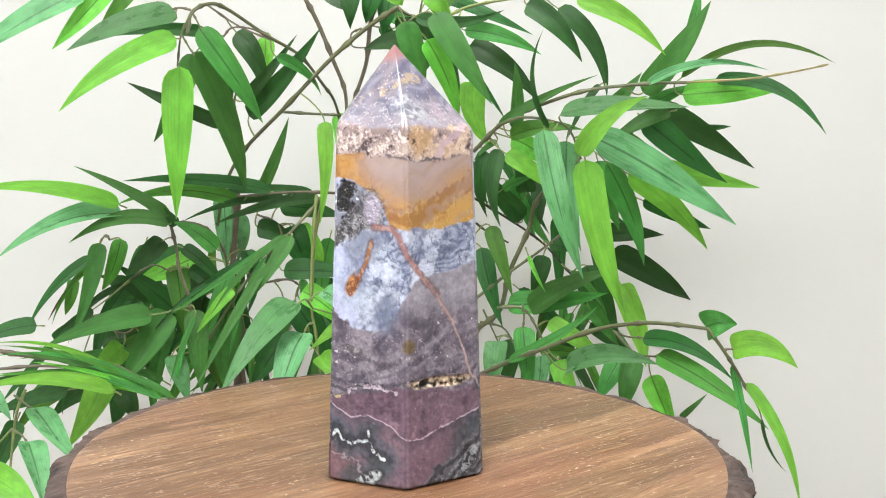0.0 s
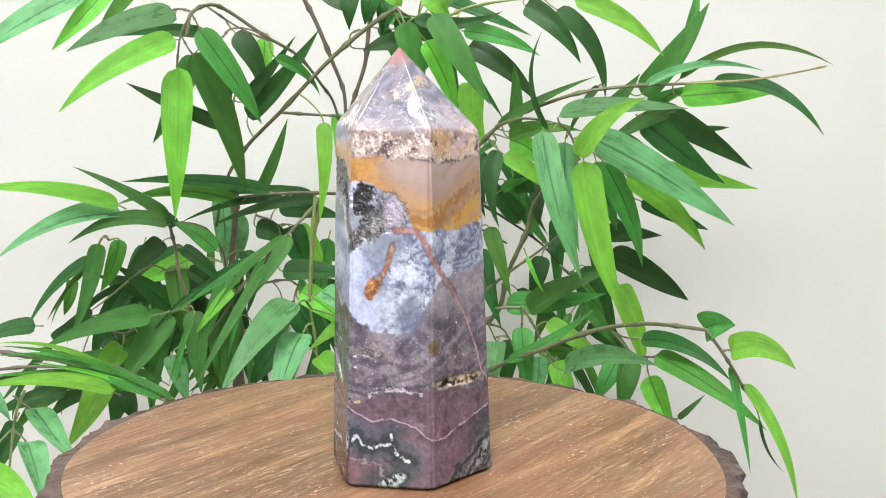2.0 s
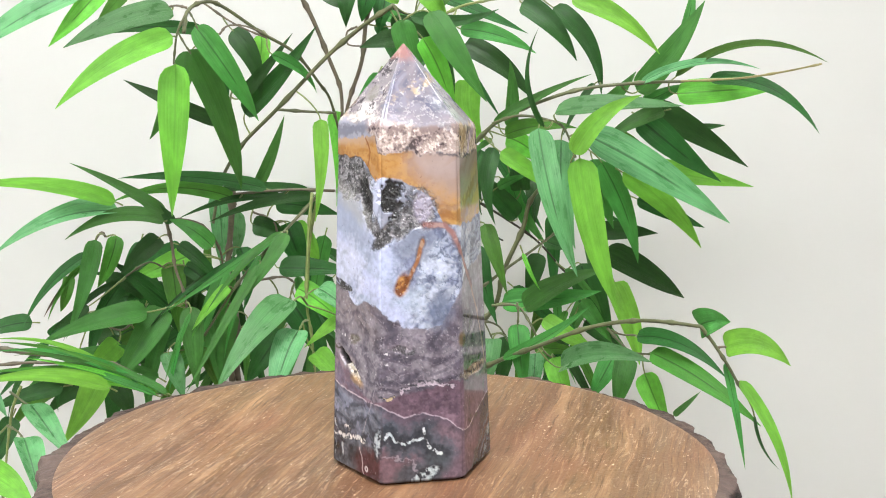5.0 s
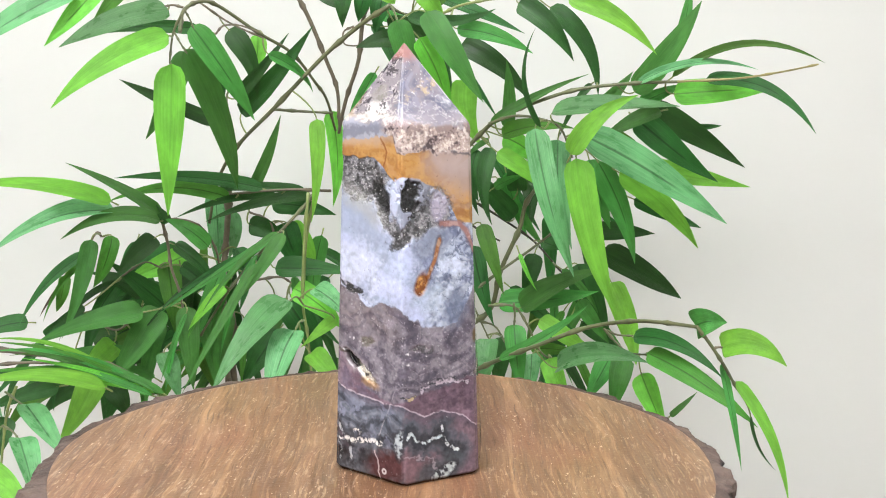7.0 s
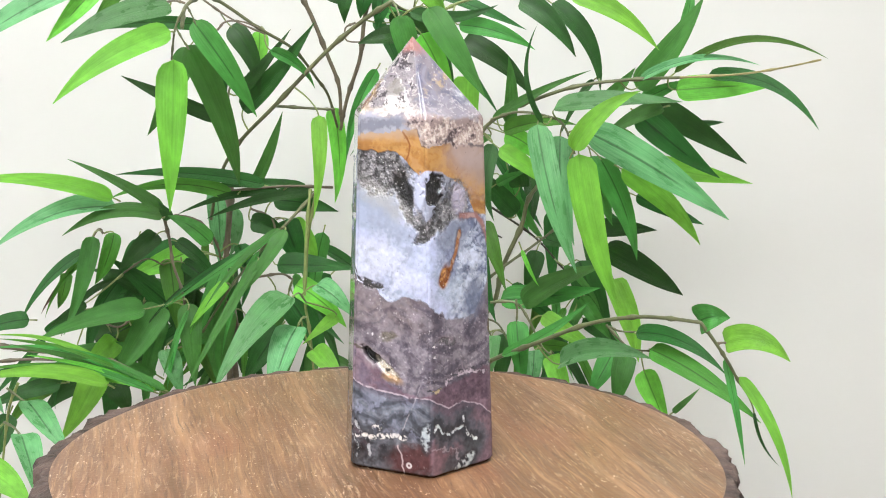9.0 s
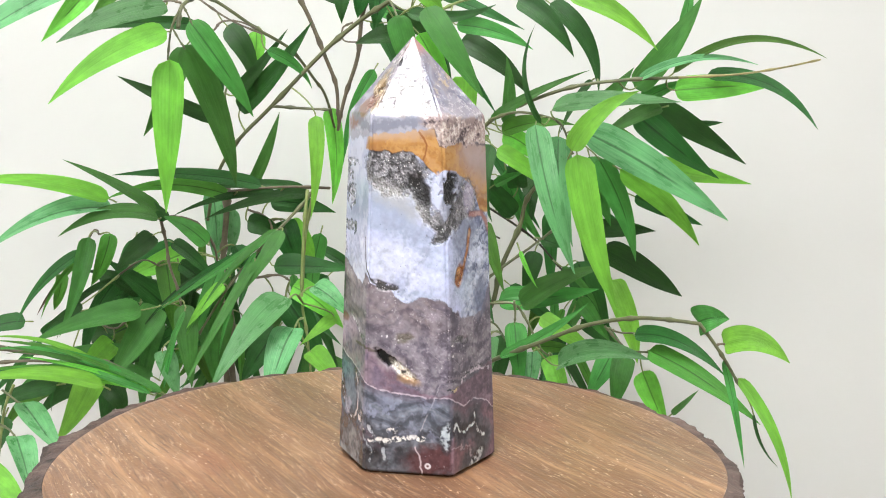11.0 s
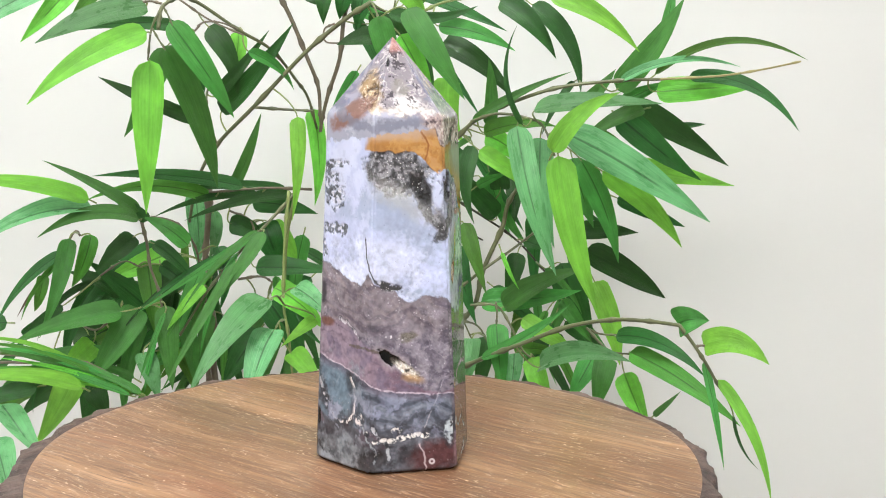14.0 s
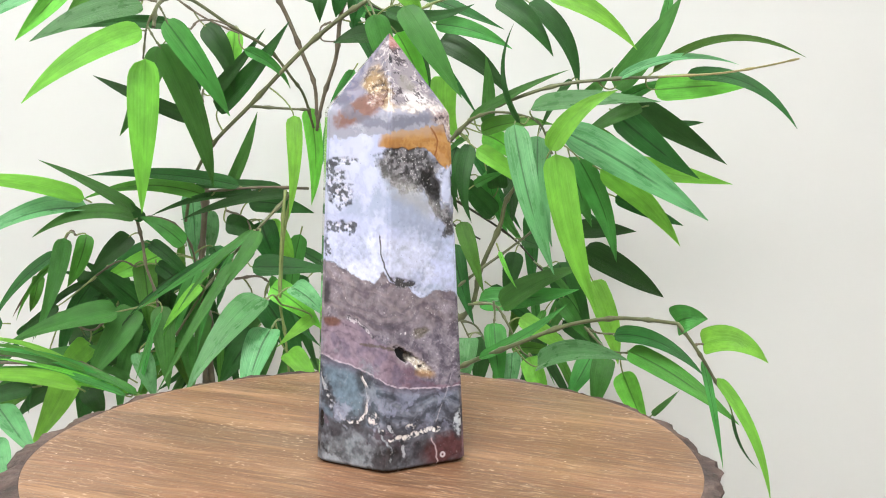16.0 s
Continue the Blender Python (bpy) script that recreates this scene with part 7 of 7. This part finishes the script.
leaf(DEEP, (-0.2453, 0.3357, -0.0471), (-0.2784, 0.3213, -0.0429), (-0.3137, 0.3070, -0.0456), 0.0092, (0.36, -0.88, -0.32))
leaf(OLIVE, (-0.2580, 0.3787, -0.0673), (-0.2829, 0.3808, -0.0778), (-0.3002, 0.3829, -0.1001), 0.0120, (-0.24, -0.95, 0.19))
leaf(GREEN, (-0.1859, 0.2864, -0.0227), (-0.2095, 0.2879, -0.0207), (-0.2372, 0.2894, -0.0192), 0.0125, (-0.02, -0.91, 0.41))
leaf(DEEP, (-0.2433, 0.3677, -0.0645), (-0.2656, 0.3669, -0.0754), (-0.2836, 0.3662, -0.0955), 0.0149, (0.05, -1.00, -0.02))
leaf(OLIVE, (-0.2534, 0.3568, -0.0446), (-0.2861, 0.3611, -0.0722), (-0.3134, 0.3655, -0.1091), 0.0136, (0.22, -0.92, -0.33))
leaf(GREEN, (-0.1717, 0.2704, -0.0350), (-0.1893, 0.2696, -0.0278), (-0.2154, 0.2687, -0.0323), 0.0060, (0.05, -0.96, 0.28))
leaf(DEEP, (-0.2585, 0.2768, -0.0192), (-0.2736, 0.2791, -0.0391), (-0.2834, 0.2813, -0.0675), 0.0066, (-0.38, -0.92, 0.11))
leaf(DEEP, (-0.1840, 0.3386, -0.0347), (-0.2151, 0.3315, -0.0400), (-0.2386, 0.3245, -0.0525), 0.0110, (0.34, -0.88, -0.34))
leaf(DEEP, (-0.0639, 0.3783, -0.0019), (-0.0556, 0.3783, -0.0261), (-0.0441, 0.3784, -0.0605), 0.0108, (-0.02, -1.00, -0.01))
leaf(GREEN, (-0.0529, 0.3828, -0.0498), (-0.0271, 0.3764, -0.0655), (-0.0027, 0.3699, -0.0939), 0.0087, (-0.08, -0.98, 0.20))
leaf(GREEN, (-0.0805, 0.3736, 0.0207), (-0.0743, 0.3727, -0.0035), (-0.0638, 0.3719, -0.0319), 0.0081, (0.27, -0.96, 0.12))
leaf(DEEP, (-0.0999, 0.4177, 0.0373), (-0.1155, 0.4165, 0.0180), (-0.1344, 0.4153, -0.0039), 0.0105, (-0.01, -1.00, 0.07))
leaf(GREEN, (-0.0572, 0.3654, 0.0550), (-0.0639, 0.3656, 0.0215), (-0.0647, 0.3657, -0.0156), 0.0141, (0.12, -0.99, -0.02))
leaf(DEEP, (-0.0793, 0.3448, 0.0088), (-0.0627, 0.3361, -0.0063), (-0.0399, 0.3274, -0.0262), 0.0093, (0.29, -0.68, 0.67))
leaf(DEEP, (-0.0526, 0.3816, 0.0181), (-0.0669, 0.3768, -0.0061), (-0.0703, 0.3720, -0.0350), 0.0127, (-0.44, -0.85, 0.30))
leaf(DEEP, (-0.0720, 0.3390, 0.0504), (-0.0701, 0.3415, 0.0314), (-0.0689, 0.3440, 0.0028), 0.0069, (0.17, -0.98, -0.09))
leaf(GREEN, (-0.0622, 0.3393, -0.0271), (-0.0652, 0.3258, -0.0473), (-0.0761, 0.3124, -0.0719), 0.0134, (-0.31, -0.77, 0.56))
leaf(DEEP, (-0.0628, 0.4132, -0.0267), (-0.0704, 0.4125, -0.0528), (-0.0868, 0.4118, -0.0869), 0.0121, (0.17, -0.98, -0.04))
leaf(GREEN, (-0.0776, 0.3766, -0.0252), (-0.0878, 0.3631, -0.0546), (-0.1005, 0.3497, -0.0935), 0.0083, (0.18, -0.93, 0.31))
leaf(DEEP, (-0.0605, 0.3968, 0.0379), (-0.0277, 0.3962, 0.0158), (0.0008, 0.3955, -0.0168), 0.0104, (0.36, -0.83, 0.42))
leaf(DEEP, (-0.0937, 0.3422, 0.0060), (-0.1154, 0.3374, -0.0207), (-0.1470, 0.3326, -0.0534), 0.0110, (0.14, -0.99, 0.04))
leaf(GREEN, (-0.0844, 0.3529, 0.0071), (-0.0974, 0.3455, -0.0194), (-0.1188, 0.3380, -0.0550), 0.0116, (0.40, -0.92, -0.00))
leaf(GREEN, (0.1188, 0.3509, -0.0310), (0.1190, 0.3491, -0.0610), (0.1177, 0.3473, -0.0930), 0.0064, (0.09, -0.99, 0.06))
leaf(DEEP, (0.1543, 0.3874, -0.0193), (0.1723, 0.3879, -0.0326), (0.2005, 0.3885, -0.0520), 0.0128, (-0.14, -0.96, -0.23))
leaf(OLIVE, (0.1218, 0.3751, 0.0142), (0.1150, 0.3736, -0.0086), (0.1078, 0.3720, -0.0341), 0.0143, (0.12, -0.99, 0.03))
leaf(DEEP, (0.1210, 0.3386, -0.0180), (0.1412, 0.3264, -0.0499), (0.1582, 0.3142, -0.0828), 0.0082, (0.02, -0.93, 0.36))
leaf(DEEP, (0.1611, 0.4065, -0.0089), (0.1762, 0.3988, -0.0257), (0.1915, 0.3910, -0.0477), 0.0073, (-0.52, -0.85, -0.06))
leaf(OLIVE, (0.1363, 0.3430, -0.0275), (0.1539, 0.3446, -0.0563), (0.1651, 0.3462, -0.0975), 0.0072, (0.01, -1.00, -0.04))
leaf(GREEN, (0.1520, 0.3658, 0.0009), (0.1736, 0.3596, -0.0228), (0.1921, 0.3533, -0.0499), 0.0065, (-0.46, -0.87, -0.15))
leaf(DEEP, (0.1511, 0.3998, -0.0321), (0.1524, 0.3915, -0.0477), (0.1610, 0.3833, -0.0757), 0.0080, (0.27, -0.88, 0.39))
leaf(GREEN, (0.1283, 0.3715, 0.0130), (0.1329, 0.3746, -0.0265), (0.1473, 0.3777, -0.0709), 0.0072, (-0.11, -0.99, -0.10))
leaf(DEEP, (0.0916, 0.3545, 0.0157), (0.1180, 0.3574, -0.0070), (0.1504, 0.3604, -0.0353), 0.0106, (0.22, -0.97, 0.14))
leaf(DEEP, (0.1384, 0.3520, -0.0133), (0.1239, 0.3381, -0.0379), (0.1047, 0.3241, -0.0726), 0.0102, (0.32, -0.91, 0.25))
leaf(GREEN, (0.1622, 0.3820, 0.0109), (0.1464, 0.3784, -0.0150), (0.1346, 0.3748, -0.0489), 0.0133, (-0.42, -0.86, 0.30))
leaf(OLIVE, (0.0971, 0.3401, -0.0332), (0.0951, 0.3319, -0.0637), (0.0867, 0.3238, -0.1002), 0.0083, (-0.40, -0.88, 0.27))
leaf(OLIVE, (0.1361, 0.3645, -0.0055), (0.1271, 0.3517, -0.0273), (0.1269, 0.3390, -0.0526), 0.0064, (-0.30, -0.81, 0.50))
leaf(GREEN, (0.0806, 0.3571, 0.1020), (0.0963, 0.3567, 0.0769), (0.1195, 0.3562, 0.0457), 0.0116, (0.04, -1.00, 0.05))
leaf(DEEP, (0.1253, 0.3778, 0.0716), (0.1263, 0.3761, 0.0429), (0.1262, 0.3744, 0.0043), 0.0133, (-0.44, -0.90, 0.04))
leaf(DEEP, (0.0778, 0.3819, 0.1177), (0.0963, 0.3791, 0.0890), (0.1178, 0.3764, 0.0558), 0.0093, (0.31, -0.91, 0.28))
leaf(DEEP, (0.1033, 0.3807, 0.1044), (0.1089, 0.3698, 0.0848), (0.1050, 0.3589, 0.0589), 0.0093, (0.25, -0.87, 0.43))
leaf(DEEP, (0.1247, 0.3915, 0.0853), (0.1616, 0.3909, 0.0740), (0.1952, 0.3903, 0.0519), 0.0068, (-0.12, -0.97, -0.23))
leaf(DEEP, (0.1097, 0.4172, 0.0996), (0.1117, 0.4057, 0.0766), (0.1038, 0.3941, 0.0526), 0.0143, (0.19, -0.89, 0.41))
leaf(DEEP, (0.1563, 0.4135, 0.0611), (0.1642, 0.4151, 0.0243), (0.1781, 0.4167, -0.0231), 0.0129, (0.44, -0.89, 0.08))
leaf(GREEN, (0.0865, 0.3514, 0.1064), (0.0925, 0.3543, 0.0855), (0.1056, 0.3572, 0.0535), 0.0107, (-0.02, -0.99, -0.12))
leaf(GREEN, (-0.0052, 0.3917, 0.1779), (0.0054, 0.3934, 0.1596), (0.0101, 0.3951, 0.1344), 0.0100, (-0.37, -0.91, -0.20))
leaf(GREEN, (-0.0153, 0.3811, 0.1822), (-0.0321, 0.3756, 0.1494), (-0.0398, 0.3701, 0.1081), 0.0111, (0.40, -0.91, 0.00))
leaf(DEEP, (0.0369, 0.3849, 0.2071), (0.0587, 0.3806, 0.1804), (0.0813, 0.3764, 0.1472), 0.0068, (-0.15, -0.99, 0.03))
leaf(GREEN, (-0.0178, 0.3502, 0.2289), (0.0032, 0.3469, 0.2210), (0.0290, 0.3436, 0.2026), 0.0127, (0.08, -0.92, 0.37))
leaf(DEEP, (0.0071, 0.3959, 0.1809), (-0.0121, 0.3969, 0.1526), (-0.0371, 0.3979, 0.1126), 0.0085, (0.37, -0.89, -0.27))
leaf(DEEP, (0.0241, 0.3398, 0.2415), (0.0583, 0.3329, 0.2288), (0.0959, 0.3260, 0.2125), 0.0118, (0.03, -0.88, 0.48))
leaf(DEEP, (-0.0160, 0.3608, 0.2207), (-0.0046, 0.3536, 0.1994), (0.0056, 0.3465, 0.1716), 0.0098, (-0.09, -0.97, 0.24))
leaf(DEEP, (0.0407, 0.3858, 0.2240), (0.0229, 0.3766, 0.1972), (-0.0018, 0.3674, 0.1590), 0.0100, (-0.23, -0.89, 0.40))

# a spray of narrow blades over the back of the slab
spray_dice = random.Random(5)
for k in range(11):
    f = k / 10
    foot = (-0.152 - 0.030 * f, 0.195 + 0.02 * spray_dice.random(), -0.030 + 0.014 * f)
    far_x = -0.232 - 0.034 * spray_dice.random()
    far_z = -0.012 + 0.022 * f + 0.006 * spray_dice.random()
    half_way = (0.5 * (foot[0] + far_x), 0.180 + 0.02 * spray_dice.random(), 0.5 * (foot[2] + far_z) + 0.005 + 0.004 * spray_dice.random())
    leaf((OLIVE, GREEN, LIME, OLIVE)[k % 4], foot, half_way, (far_x, 0.170 + 0.02 * spray_dice.random(), far_z), 0.0035 + 0.0025 * spray_dice.random(), (0.28, -0.75, 0.60))


# ---- what moves ----
def motions():
    turn = [
        (0.0, pose(0, 0, 0, 0, 0, -0.00)),
        (0.5, pose(0, 0, 0, 0, 0, 3.56)),
        (1.0, pose(0, 0, 0, 0, 0, 7.11)),
        (1.5, pose(0, 0, 0, 0, 0, 10.74)),
        (2.0, pose(0, 0, 0, 0, 0, 14.60)),
        (2.5, pose(0, 0, 0, 0, 0, 18.38)),
        (3.0, pose(0, 0, 0, 0, 0, 22.16)),
        (3.5, pose(0, 0, 0, 0, 0, 25.93)),
        (4.0, pose(0, 0, 0, 0, 0, 29.60)),
        (6.5, pose(0, 0, 0, 0, 0, 48.71)),
        (7.0, pose(0, 0, 0, 0, 0, 52.47)),
        (7.5, pose(0, 0, 0, 0, 0, 55.80)),
        (8.0, pose(0, 0, 0, 0, 0, 58.91)),
        (8.5, pose(0, 0, 0, 0, 0, 62.23)),
        (9.0, pose(0, 0, 0, 0, 0, 65.82)),
        (11.5, pose(0, 0, 0, 0, 0, 84.22)),
        (12.0, pose(0, 0, 0, 0, 0, 88.03)),
        (12.5, pose(0, 0, 0, 0, 0, 91.85)),
        (13.0, pose(0, 0, 0, 0, 0, 95.81)),
        (13.5, pose(0, 0, 0, 0, 0, 99.69)),
        (14.0, pose(0, 0, 0, 0, 0, 103.48)),
        (14.5, pose(0, 0, 0, 0, 0, 107.21)),
        (15.0, pose(0, 0, 0, 0, 0, 111.09)),
        (15.5, pose(0, 0, 0, 0, 0, 114.99)),
        (16.0, pose(0, 0, 0, 0, 0, 118.70)),
    ]
    walk(SLAB, turn)
    walk(TOWER, turn)


motions()
